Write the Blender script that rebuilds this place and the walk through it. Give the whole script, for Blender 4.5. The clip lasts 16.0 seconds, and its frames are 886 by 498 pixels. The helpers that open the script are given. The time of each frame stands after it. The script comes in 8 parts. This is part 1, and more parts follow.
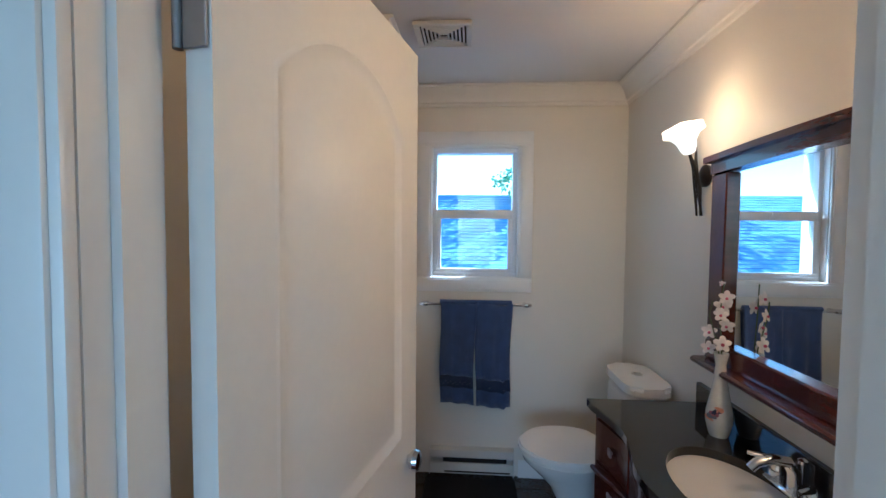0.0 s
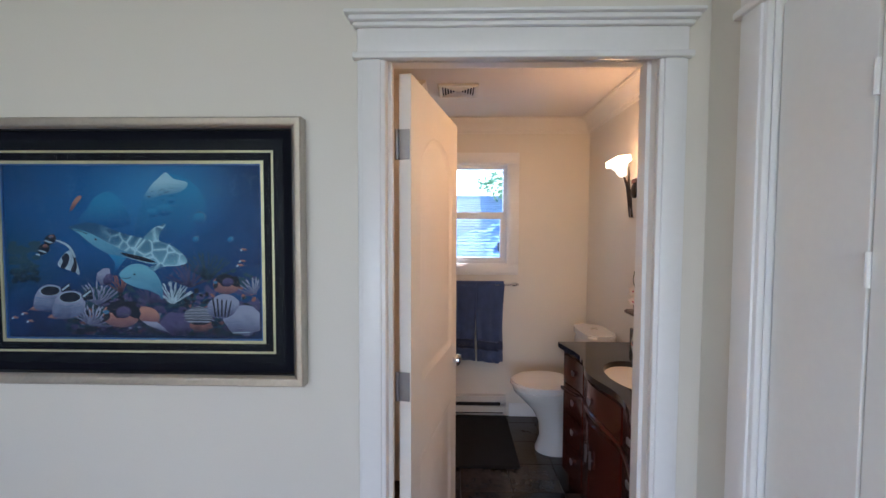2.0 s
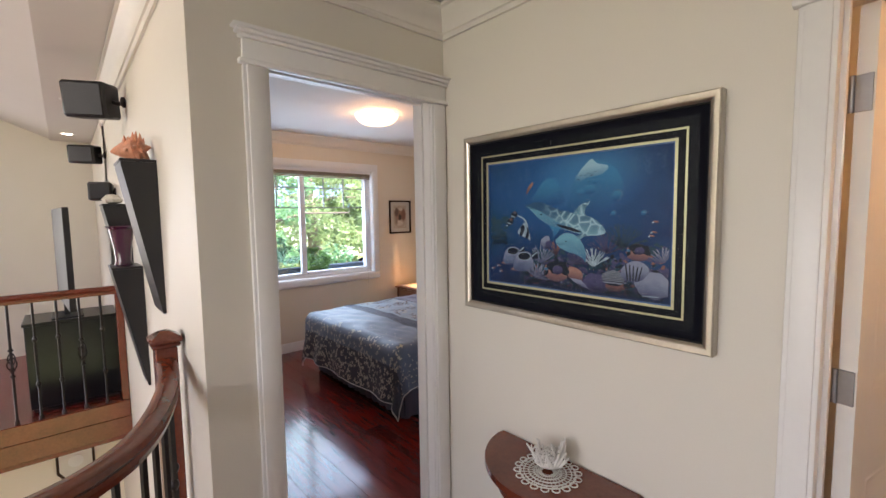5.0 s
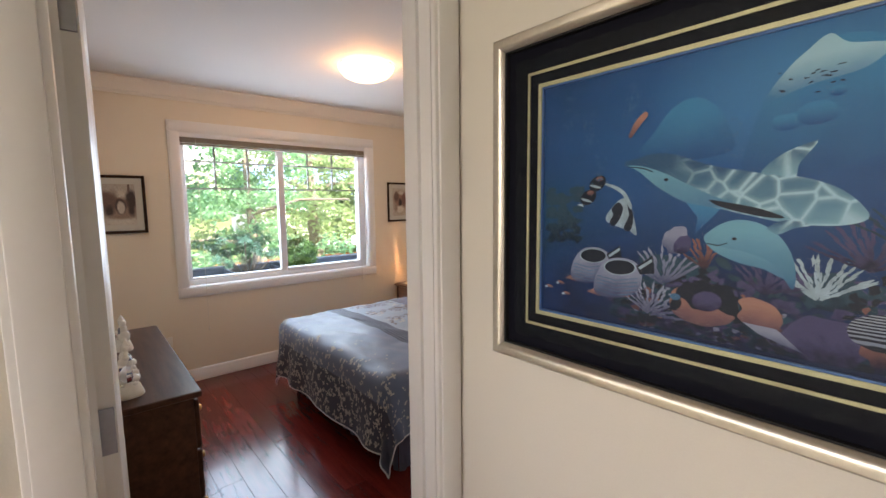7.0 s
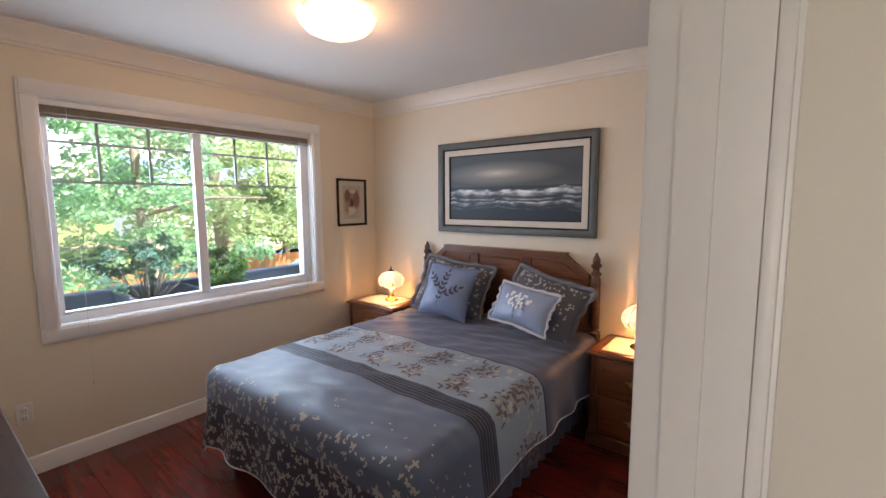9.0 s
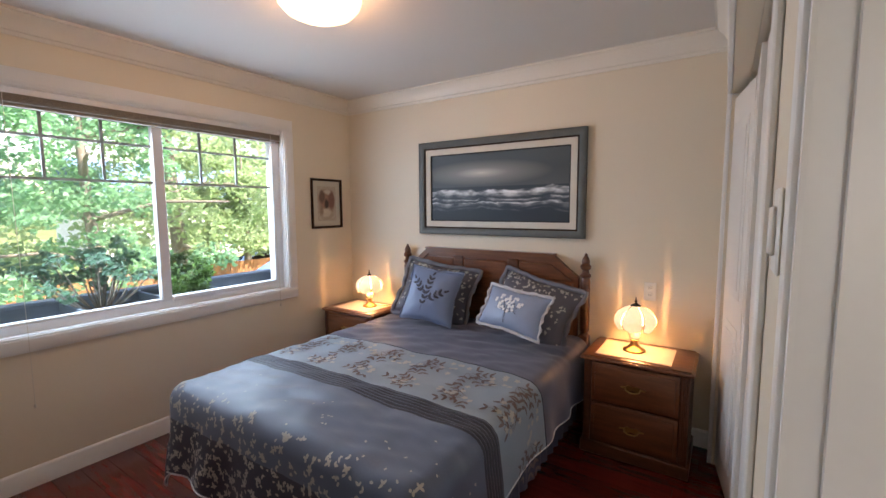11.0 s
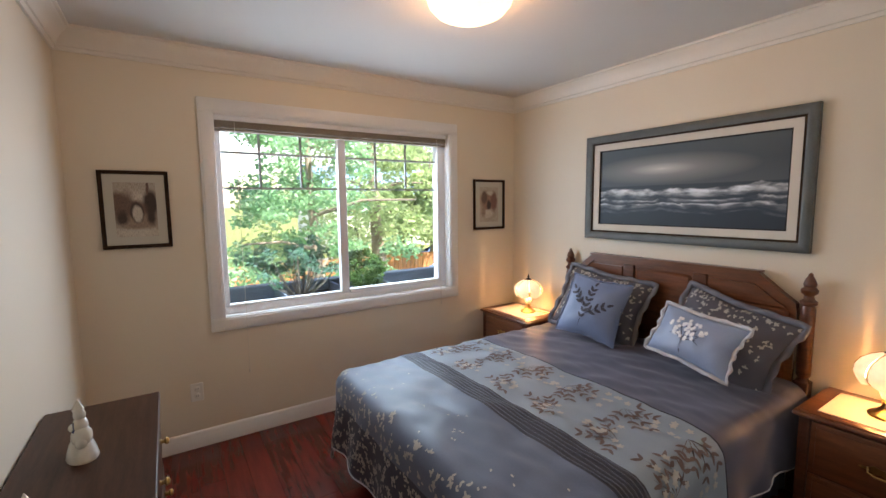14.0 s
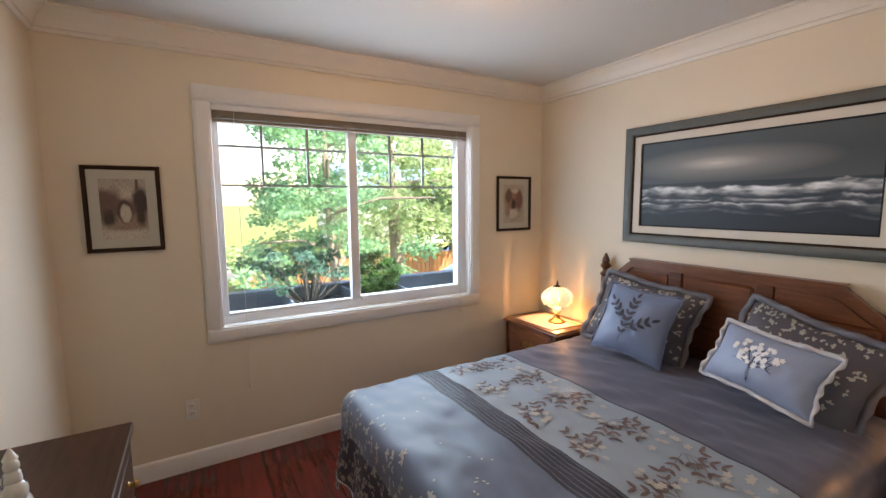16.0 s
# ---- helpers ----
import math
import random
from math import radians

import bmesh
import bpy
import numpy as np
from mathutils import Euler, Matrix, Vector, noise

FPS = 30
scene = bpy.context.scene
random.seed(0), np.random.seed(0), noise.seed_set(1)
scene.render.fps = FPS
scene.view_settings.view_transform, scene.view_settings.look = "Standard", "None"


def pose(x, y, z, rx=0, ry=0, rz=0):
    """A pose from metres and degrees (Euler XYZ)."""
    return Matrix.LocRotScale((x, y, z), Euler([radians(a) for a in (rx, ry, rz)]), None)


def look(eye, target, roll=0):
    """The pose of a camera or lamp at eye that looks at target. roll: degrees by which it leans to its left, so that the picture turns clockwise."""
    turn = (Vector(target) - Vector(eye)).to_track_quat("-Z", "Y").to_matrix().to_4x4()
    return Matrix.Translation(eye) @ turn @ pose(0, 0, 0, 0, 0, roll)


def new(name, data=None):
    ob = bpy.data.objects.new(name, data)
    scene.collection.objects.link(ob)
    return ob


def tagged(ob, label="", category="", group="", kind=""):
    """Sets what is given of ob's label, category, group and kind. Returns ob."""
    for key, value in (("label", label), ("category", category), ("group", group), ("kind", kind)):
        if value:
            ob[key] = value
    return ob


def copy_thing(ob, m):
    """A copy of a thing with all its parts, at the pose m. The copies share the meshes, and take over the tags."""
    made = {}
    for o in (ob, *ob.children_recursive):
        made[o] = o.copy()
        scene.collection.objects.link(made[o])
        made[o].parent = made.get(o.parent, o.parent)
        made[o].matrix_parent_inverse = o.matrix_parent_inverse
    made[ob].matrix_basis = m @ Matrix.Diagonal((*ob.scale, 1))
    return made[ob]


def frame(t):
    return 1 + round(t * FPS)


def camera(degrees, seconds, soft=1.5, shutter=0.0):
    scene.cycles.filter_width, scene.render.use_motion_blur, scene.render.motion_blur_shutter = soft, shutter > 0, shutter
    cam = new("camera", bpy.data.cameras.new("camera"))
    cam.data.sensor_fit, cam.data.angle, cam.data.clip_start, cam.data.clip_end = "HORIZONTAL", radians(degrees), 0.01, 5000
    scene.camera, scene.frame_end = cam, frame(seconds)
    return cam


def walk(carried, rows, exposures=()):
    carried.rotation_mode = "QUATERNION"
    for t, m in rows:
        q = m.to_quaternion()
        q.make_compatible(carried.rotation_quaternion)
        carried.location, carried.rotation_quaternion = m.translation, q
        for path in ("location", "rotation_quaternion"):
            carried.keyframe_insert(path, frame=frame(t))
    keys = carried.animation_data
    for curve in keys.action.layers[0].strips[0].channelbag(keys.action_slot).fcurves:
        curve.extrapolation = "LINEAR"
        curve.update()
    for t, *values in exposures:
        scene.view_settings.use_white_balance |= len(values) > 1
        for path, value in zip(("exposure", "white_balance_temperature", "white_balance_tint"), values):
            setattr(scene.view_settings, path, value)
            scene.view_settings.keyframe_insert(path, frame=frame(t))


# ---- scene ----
cam = camera(91.9, 16.0)
PATH = [
    (0, (1.726, -0.361, 1.563), (1.589, 1.633, 1.475), 0.5),
    (0.5, (1.684, -0.615, 1.562), (1.63, 1.382, 1.467), 0.3),
    (1, (1.611, -0.853, 1.572), (1.568, 1.145, 1.476), 0.4),
    (1.5, (1.543, -1.062, 1.555), (1.507, 0.936, 1.459), 0.2),
    (2, (1.562, -1.191, 1.557), (1.514, 0.806, 1.462), 0.2),
    (2.5, (1.682, -1.317, 1.552), (1.152, 0.609, 1.461), -0.2),
    (3, (1.701, -1.396, 1.559), (0.619, 0.283, 1.476), -0.6),
    (3.5, (1.691, -1.414, 1.568), (0.331, 0.05, 1.476), -1.3),
    (4, (1.621, -1.414, 1.572), (0.211, 0.0, 1.475), -1.3),
    (4.5, (1.599, -1.417, 1.554), (0.13, -0.065, 1.433), -1.3),
    (6.8, (0.945, -0.845, 1.478), (-0.562, 0.452, 1.259), -0.6),
    (7, (0.879, -0.806, 1.486), (-0.632, 0.488, 1.274), -0.6),
    (7.5, (0.672, -0.827, 1.516), (-0.772, 0.541, 1.302), -0.2),
    (8, (0.448, -0.777, 1.517), (-0.881, 0.701, 1.302), -0.3),
    (8.5, (0.204, -0.687, 1.512), (-1.059, 0.848, 1.291), -0.4),
    (9, (0.013, -0.657, 1.504), (-1.21, 0.911, 1.286), -0.3),
    (9.5, (-0.075, -0.643, 1.458), (-1.227, 0.979, 1.255), -0.2),
    (12, (-0.208, -0.566, 1.467), (-1.302, 1.098, 1.276), -0.3),
    (12.5, (-0.223, -0.45, 1.468), (-1.409, 1.149, 1.282), -0.2),
    (13, (-0.211, -0.418, 1.516), (-1.566, 1.039, 1.312), -0.5),
    (13.5, (-0.2, -0.441, 1.526), (-1.718, 0.845, 1.321), -0.6),
    (14, (-0.169, -0.404, 1.519), (-1.839, 0.675, 1.308), -0.6),
    (14.5, (-0.167, -0.389, 1.502), (-1.912, 0.566, 1.299), -0.6),
    (15, (-0.176, -0.387, 1.505), (-1.956, 0.502, 1.303), -0.5),
    (15.5, (-0.232, -0.34, 1.515), (-2.013, 0.545, 1.307), -0.6),
    (16, (-0.434, -0.244, 1.525), (-2.15, 0.76, 1.306), -0.5),
]

# ---- light ----
EXPO = [(0.0, 1.87, 4270, 5), (1.0, 2.02, 4900, 14), (1.6, 2.15, 5350, 22), (2.2, 2.12, 5500, 22), (3.0, 2.08, 5550, 21), (3.5, 2.08, 6180, 25), (4.0, 2.10, 6500, 27), (5.0, 2.25, 6800, 28), (7.0, 2.4, 7350, 28), (7.6, 2.36, 7450, 27), (9.0, 2.14, 7150, 28), (12.0, 2.08, 7080, 26), (13.5, 2.04, 7120, 25), (14.5, 2.16, 7480, 25), (16.0, 2.14, 7450, 25)]
walk(cam, [(t, look(eye, target, roll)) for t, eye, target, roll in PATH], EXPO)

world = bpy.data.worlds.new("sky")
scene.world = world
world.use_nodes = True
wn = world.node_tree.nodes
sky = wn.new("ShaderNodeTexSky")
sky.sky_type = "NISHITA"
sky.sun_disc = False
sky.sun_elevation = radians(48)
sky.sun_rotation = radians(60)
sky.air_density = 1.3
world.node_tree.links.new(sky.outputs[0], wn["Background"].inputs[0])
wn["Background"].inputs[1].default_value = 0.15


def lamp(name, kind, m, power, colour=(1, 1, 1), size=1.0, size_y=None, radius=0.03):
    d = bpy.data.lights.new(name, kind)
    d.energy, d.color = power, colour
    if kind == "AREA":
        d.size = size
        if size_y:
            d.shape, d.size_y = "RECTANGLE", size_y
    elif kind == "SUN":
        d.angle = radians(size)
    else:
        d.shadow_soft_size = radius
    ob = new(name, d)
    ob.matrix_world = m
    return ob


WARM = (1.0, 0.55, 0.22)
lamp("sun", "SUN", look((8, 5, 12), (0, 0, 0)), 5.0, (1, 0.95, 0.86), 0.5)
# daylight standing in the openings
lamp("bedroom_window_daylight", "AREA", look((-3.42, 0.74, 1.44), (0, 0.74, 0.2)), 11.8, (0.57, 0.78, 1.0), 1.65, 1.2)
# stand-in daylight from an unseen south opening, added to brighten the hall
lamp("unseen_south_daylight", "AREA", look((1.1, -4.9, 1.5), (0.7, 0, -1.6)), 11.8, (0.93, 0.96, 1.0), 2.3, 1.8)
# stand-in daylight from a second unseen opening, for the west-facing hall wall
lamp("unseen_west_daylight", "AREA", look((-5.15, -3.65, 1.1), (0, -2.6, 0.2)), 8.0, (0.90, 0.95, 1.0), 2.2, 1.5)
# lamps seen in the place; the second sconce is unseen and carries extra power
lamp("ceiling_light_bulb", "POINT", pose(-1.79, 0.80, 2.372), 2.7, WARM, radius=0.05)
for sy, power in ((1.335, 0.80), (0.22, 2.7)):
    lamp("sconce_bulb", "POINT", pose(2.515, sy, 1.972), power, WARM, radius=0.04)
LAMP_L, LAMP_R = (-2.76, 2.12), (-0.60, 2.10)
for lx, ly in (LAMP_L, LAMP_R):
    lamp("table_lamp_bulb", "POINT", pose(lx, ly, 0.80), 1.15, WARM, radius=0.008)


# ---- materials ----
def mat(name, base, rough=0.5, metal=0.0, vary=0.12, scale=6.0, fine=90.0, bump=0.02, coat=0.0, stretch=(1, 1, 1), spec=0.5, random_amount=0.0, sheen=0.0, emit=None, strength=0.0):
    """A principled material, its colour varied at two scales and with a fine relief."""
    m = bpy.data.materials.new(name)
    m.use_nodes = True
    nt = m.node_tree
    n, L = nt.nodes, nt.links
    b = n["Principled BSDF"]
    b.inputs["Roughness"].default_value = rough
    b.inputs["Metallic"].default_value = metal
    b.inputs["Specular IOR Level"].default_value = spec
    b.inputs["Coat Weight"].default_value = coat
    b.inputs["Sheen Weight"].default_value = sheen
    tc = n.new("ShaderNodeTexCoord")
    mp = n.new("ShaderNodeMapping")
    mp.inputs["Scale"].default_value = stretch
    L.new(tc.outputs["Object"], mp.inputs[0])
    a, f = n.new("ShaderNodeTexNoise"), n.new("ShaderNodeTexNoise")
    a.inputs["Scale"].default_value, f.inputs["Scale"].default_value = scale, fine
    a.inputs["Detail"].default_value, f.inputs["Detail"].default_value = 4, 3
    L.new(mp.outputs[0], a.inputs[0]), L.new(mp.outputs[0], f.inputs[0])
    add = n.new("ShaderNodeMath")
    add.operation = "MULTIPLY_ADD"
    add.inputs[1].default_value = 0.65
    L.new(a.outputs[0], add.inputs[0])
    half = n.new("ShaderNodeMath")
    half.operation = "MULTIPLY"
    half.inputs[1].default_value = 0.35
    L.new(f.outputs[0], half.inputs[0]), L.new(half.outputs[0], add.inputs[2])
    src = add.outputs[0]
    if random_amount:
        oi = n.new("ShaderNodeObjectInfo")
        rm = n.new("ShaderNodeMath")
        rm.operation = "MULTIPLY_ADD"
        rm.inputs[1].default_value = random_amount
        L.new(oi.outputs["Random"], rm.inputs[0]), L.new(src, rm.inputs[2])
        sb = n.new("ShaderNodeMath")
        sb.operation = "SUBTRACT"
        sb.inputs[1].default_value = random_amount / 2
        L.new(rm.outputs[0], sb.inputs[0])
        src = sb.outputs[0]
    r = n.new("ShaderNodeValToRGB")
    lo, hi = [c * (1 - vary) for c in base], [min(1, c * (1 + vary)) for c in base]
    r.color_ramp.elements[0].position, r.color_ramp.elements[1].position = 0.3, 0.7
    r.color_ramp.elements[0].color, r.color_ramp.elements[1].color = (*lo, 1), (*hi, 1)
    L.new(src, r.inputs[0]), L.new(r.outputs[0], b.inputs["Base Color"])
    if bump:
        bp = n.new("ShaderNodeBump")
        bp.inputs["Strength"].default_value, bp.inputs["Distance"].default_value = bump * 10, 0.002
        L.new(f.outputs[0], bp.inputs["Height"]), L.new(bp.outputs[0], b.inputs["Normal"])
    if emit:
        b.inputs["Emission Color"].default_value, b.inputs["Emission Strength"].default_value = (*emit, 1), strength
    return m


def pane_glass(name):
    m = bpy.data.materials.new(name)
    m.use_nodes = True
    nt = m.node_tree
    t, g, x = nt.nodes.new("ShaderNodeBsdfTransparent"), nt.nodes.new("ShaderNodeBsdfGlossy"), nt.nodes.new("ShaderNodeMixShader")
    t.inputs[0].default_value = (0.94, 0.98, 0.97, 1)
    g.inputs["Roughness"].default_value = 0.02
    x.inputs[0].default_value = 0.05
    nt.links.new(t.outputs[0], x.inputs[1]), nt.links.new(g.outputs[0], x.inputs[2])
    nt.links.new(x.outputs[0], nt.nodes["Material Output"].inputs[0])
    return m


def dull_glass(name):
    """Picture glass with a faint broad sheen."""
    m = pane_glass(name)
    for k in m.node_tree.nodes:
        if k.type == "BSDF_GLOSSY":
            k.inputs["Roughness"].default_value = 0.45
        elif k.type == "MIX_SHADER":
            k.inputs[0].default_value = 0.007
    return m


def lit_glass(name, colour, strength):
    """Translucent lampshade glass lit from inside."""
    m = mat(name, (0.9, 0.82, 0.68), 0.35, vary=0.1, scale=14, fine=60, emit=colour, strength=strength)
    return m


M_WALL = mat("cream_wall_paint", (0.74, 0.66, 0.525), 0.55, vary=0.03, scale=1.2, fine=220, bump=0.012)
M_HALLW = mat("pale_cream_wall_paint", (0.72, 0.68, 0.59), 0.5, vary=0.03, scale=1.2, fine=220, bump=0.012)
M_BATHW = mat("bath_wall_paint", (0.75, 0.70, 0.60), 0.5, vary=0.03, scale=1.2, fine=220, bump=0.012)
M_CEIL = mat("white_ceiling_paint", (0.67, 0.64, 0.60), 0.8, vary=0.03, scale=1.0, fine=160, bump=0.02)
M_TRIM = mat("white_trim_paint", (0.80, 0.79, 0.76), 0.32, vary=0.025, scale=3, fine=60, bump=0.004)
M_CROWN = mat("cream_crown_paint", (0.76, 0.72, 0.64), 0.4, vary=0.03, scale=3, fine=60, bump=0.004)
M_DOOR = mat("white_door_paint", (0.79, 0.77, 0.72), 0.35, vary=0.03, scale=3, fine=50, bump=0.006)
M_PLANK = mat("cherry_floor_plank", (0.12, 0.013, 0.009), 0.17, vary=0.45, scale=3.5, fine=40, bump=0.006, stretch=(1, 9, 9), random_amount=0.22, coat=0.15)
M_SUB = mat("dark_floor_joint", (0.03, 0.008, 0.006), 0.6)
M_TILE = mat("dark_slate_tile", (0.035, 0.028, 0.024), 0.22, vary=0.7, scale=5, fine=30, bump=0.03, random_amount=0.3)
M_GROUT = mat("dark_grout", (0.05, 0.045, 0.04), 0.8)
M_WOOD = mat("walnut_wood", (0.105, 0.036, 0.016), 0.32, vary=0.5, scale=5, fine=60, bump=0.01, stretch=(1, 1, 8), coat=0.2)
M_WOODH = mat("walnut_wood_long_grain", (0.15, 0.052, 0.021), 0.32, vary=0.5, scale=5, fine=60, bump=0.01, stretch=(1, 9, 9), coat=0.2)
M_DRESS = mat("dark_dresser_wood", (0.060, 0.027, 0.015), 0.4, vary=0.55, scale=4, fine=45, bump=0.015, stretch=(1, 10, 10), coat=0.0, spec=0.22)
M_RAIL = mat("red_brown_rail_wood", (0.15, 0.032, 0.015), 0.25, vary=0.35, scale=6, fine=60, bump=0.008, coat=0.3)
M_VAN = mat("mahogany_vanity_wood", (0.075, 0.014, 0.009), 0.22, vary=0.4, scale=5, fine=50, bump=0.006, stretch=(1, 1, 7), coat=0.4)
M_GRAN = mat("black_granite", (0.012, 0.012, 0.014), 0.07, vary=0.6, scale=60, fine=400, bump=0.0, coat=0.3)
M_CERAM = mat("white_ceramic", (0.80, 0.78, 0.73), 0.1, vary=0.02, bump=0.0, coat=0.4)
M_CHROME = mat("chrome", (0.75, 0.75, 0.76), 0.12, 1.0, vary=0.03, bump=0)
M_STEEL = mat("dull_hinge_steel", (0.36, 0.37, 0.39), 0.38, 1.0, vary=0.1, bump=0.01)
M_BRASS = mat("aged_brass", (0.42, 0.28, 0.11), 0.3, 1.0, vary=0.25, bump=0.01)
M_IRON = mat("dark_iron", (0.03, 0.026, 0.024), 0.42, 0.7, vary=0.3, bump=0.02)
M_BLACK = mat("black_lacquer", (0.012, 0.012, 0.014), 0.3, vary=0.3, bump=0.004)
M_SPEAK = mat("black_speaker_plastic", (0.013, 0.013, 0.014), 0.45, vary=0.3, bump=0.02)
M_NAVY = mat("navy_mat_board", (0.0035, 0.004, 0.009), 0.75, vary=0.1, fine=200, bump=0.004, spec=0.12)
M_SILVER = mat("champagne_silver_frame", (0.50, 0.46, 0.39), 0.30, 0.92, vary=0.15, scale=8, fine=90, bump=0.01)
M_GOLD = mat("gold_fillet", (0.62, 0.53, 0.33), 0.35, 0.5, vary=0.12)
M_BLUEF = mat("blue_fillet", (0.05, 0.13, 0.35), 0.4, vary=0.1)
M_TOWEL = mat("blue_terry_towel", (0.045, 0.075, 0.18), 0.95, vary=0.25, scale=12, fine=420, bump=0.15, sheen=0.3)
M_TOWELB = mat("dark_towel_border", (0.02, 0.035, 0.085), 0.9, vary=0.2, fine=420, bump=0.1)
M_RUG = mat("black_bath_mat_pile", (0.008, 0.008, 0.009), 1.0, vary=0.5, scale=30, fine=500, bump=0.3)
M_GLASS = pane_glass("window_glass")
M_PGLASS = dull_glass("picture_glass")
M_MIRROR = mat("mirror_silver", (0.86, 0.88, 0.88), 0.01, 1.0, vary=0.01, bump=0)
M_VINYL = mat("white_vinyl_window", (0.78, 0.79, 0.80), 0.35, vary=0.02, bump=0.002)
M_MUNT = mat("grey_muntin_bar", (0.30, 0.33, 0.33), 0.5, vary=0.05, bump=0.0)
M_BLIND = mat("brown_blind_slat", (0.24, 0.20, 0.15), 0.55, vary=0.2, scale=10)
M_PLATE = mat("ivory_plastic_plate", (0.76, 0.74, 0.68), 0.35, vary=0.02, bump=0.0)
M_HEAT = mat("cream_heater_enamel", (0.66, 0.63, 0.56), 0.4, vary=0.04, bump=0.002)
M_DARK = mat("dark_slot", (0.01, 0.01, 0.01), 0.8)
M_SHADE = lit_glass("lit_lamp_glass", (1.0, 0.68, 0.34), 0.22)
M_SHADE2 = lit_glass("lit_alabaster_glass", (1.0, 0.74, 0.40), 0.55)
M_SHADE3 = lit_glass("lit_sconce_glass", (1.0, 0.80, 0.52), 0.45)
M_POT = lit_glass("pot_light_lens", (1.0, 0.90, 0.72), 3.0)


# ---- mesh helpers ----
def box(bm, x0, x1, y0, y1, z0, z1, bev=0.0, seg=1):
    m = Matrix.LocRotScale(((x0 + x1) / 2, (y0 + y1) / 2, (z0 + z1) / 2), None, (abs(x1 - x0), abs(y1 - y0), abs(z1 - z0)))
    vs = bmesh.ops.create_cube(bm, size=1, matrix=m)["verts"]
    if bev:
        es = list({e for v in vs for e in v.link_edges})
        bmesh.ops.bevel(bm, geom=es, offset=bev, segments=seg, affect="EDGES", profile=0.5)
    return bm


def boxes(*rows, bev=0.0):
    bm = bmesh.new()
    for r in rows:
        box(bm, *r, bev=bev)
    return bm


def lathe(bm, prof, steps=24, m=Matrix.Identity(4), flute=0, depth=0.0):
    """Turns (radius, height) pairs about z."""
    rings = []
    for r, z in prof:
        ring = []
        for i in range(steps):
            a = 2 * math.pi * i / steps
            k = r * (1 + depth * math.cos(flute * a)) if flute else r
            ring.append(bm.verts.new(m @ Vector((max(k, 1e-4) * math.cos(a), max(k, 1e-4) * math.sin(a), z))))
        rings.append(ring)
    for p, q in zip(rings, rings[1:]):
        for i in range(steps):
            bm.faces.new((p[i], p[(i + 1) % steps], q[(i + 1) % steps], q[i]))
    for ring, flip in ((rings[0], True), (rings[-1], False)):
        if len(ring) > 2:
            bm.faces.new(ring[::-1] if flip else ring)
    return bm


def tube(bm, pts, r, steps=10):
    """A round bar along points; r is one radius or one per point."""
    pts = [Vector(p) for p in pts]
    rs = r if isinstance(r, (list, tuple)) else [r] * len(pts)
    rings, side = [], None
    for i, p in enumerate(pts):
        d = (pts[min(i + 1, len(pts) - 1)] - pts[max(i - 1, 0)]).normalized()
        if side is None:
            side = d.orthogonal().normalized()
        side = (side - d * side.dot(d)).normalized()
        up = d.cross(side)
        rings.append([bm.verts.new(p + rs[i] * (math.cos(a) * side + math.sin(a) * up)) for a in (2 * math.pi * k / steps for k in range(steps))])
    for p, q in zip(rings, rings[1:]):
        for i in range(steps):
            bm.faces.new((p[i], p[(i + 1) % steps], q[(i + 1) % steps], q[i]))
    bm.faces.new(rings[0][::-1]), bm.faces.new(rings[-1])
    return bm


def sweep(bm, prof, pts, z_up=True):
    """A profile of (out, up) pairs swept along a level line of points; out is to the right of the way."""
    rings = []
    pts = [Vector(p) for p in pts]
    for i, p in enumerate(pts):
        a = (p - pts[i - 1]).normalized() if i else (pts[1] - p).normalized()
        b = (pts[i + 1] - p).normalized() if i + 1 < len(pts) else a
        ra, rb = Vector((a.y, -a.x, 0)), Vector((b.y, -b.x, 0))
        o = (ra + rb) / (1 + ra.dot(rb))
        rings.append([bm.verts.new(p + o * u + Vector((0, 0, w))) for u, w in prof])
    k = len(prof)
    for p, q in zip(rings, rings[1:]):
        for i in range(k):
            bm.faces.new((p[i], q[i], q[(i + 1) % k], p[(i + 1) % k]))
    bm.faces.new(rings[0]), bm.faces.new(rings[-1][::-1])
    return bm


def prism(bm, outline, y0, y1, m=Matrix.Identity(4)):
    """An outline of (x, z) pairs, given thickness along y."""
    a = [bm.verts.new(m @ Vector((x, y0, z))) for x, z in outline]
    b = [bm.verts.new(m @ Vector((x, y1, z))) for x, z in outline]
    k = len(a)
    for i in range(k):
        bm.faces.new((a[i], a[(i + 1) % k], b[(i + 1) % k], b[i]))
    bm.faces.new(a[::-1]), bm.faces.new(b)
    return bm


def mesh(name, bm, material, smooth=True):
    bmesh.ops.recalc_face_normals(bm, faces=bm.faces)
    d = bpy.data.meshes.new(name)
    bm.to_mesh(d)
    bm.free()
    d.materials.append(material)
    if smooth:
        d.polygons.foreach_set("use_smooth", [True] * len(d.polygons))
        d.set_sharp_from_angle(angle=radians(38))
    return d


def part(name, bm, material, parent, label=""):
    ob = new(name, mesh(name, bm, material))
    ob.parent = parent
    if label:
        ob["label"] = label
    return ob


def thing(name, m, label, category, group=""):
    ob = new(name)
    ob.matrix_world = m if isinstance(m, Matrix) else pose(*m)
    ob.empty_display_size = 0.1
    return tagged(ob, label, category, group)


def built(name, bm, material, label):
    return tagged(new(name, mesh(name, bm, material)), label, name.split("_")[0], kind="structure")


def again(ob, parent, m):
    """Another part on the same mesh."""
    o = ob.copy()
    scene.collection.objects.link(o)
    o.parent, o.matrix_basis = parent, m
    return o

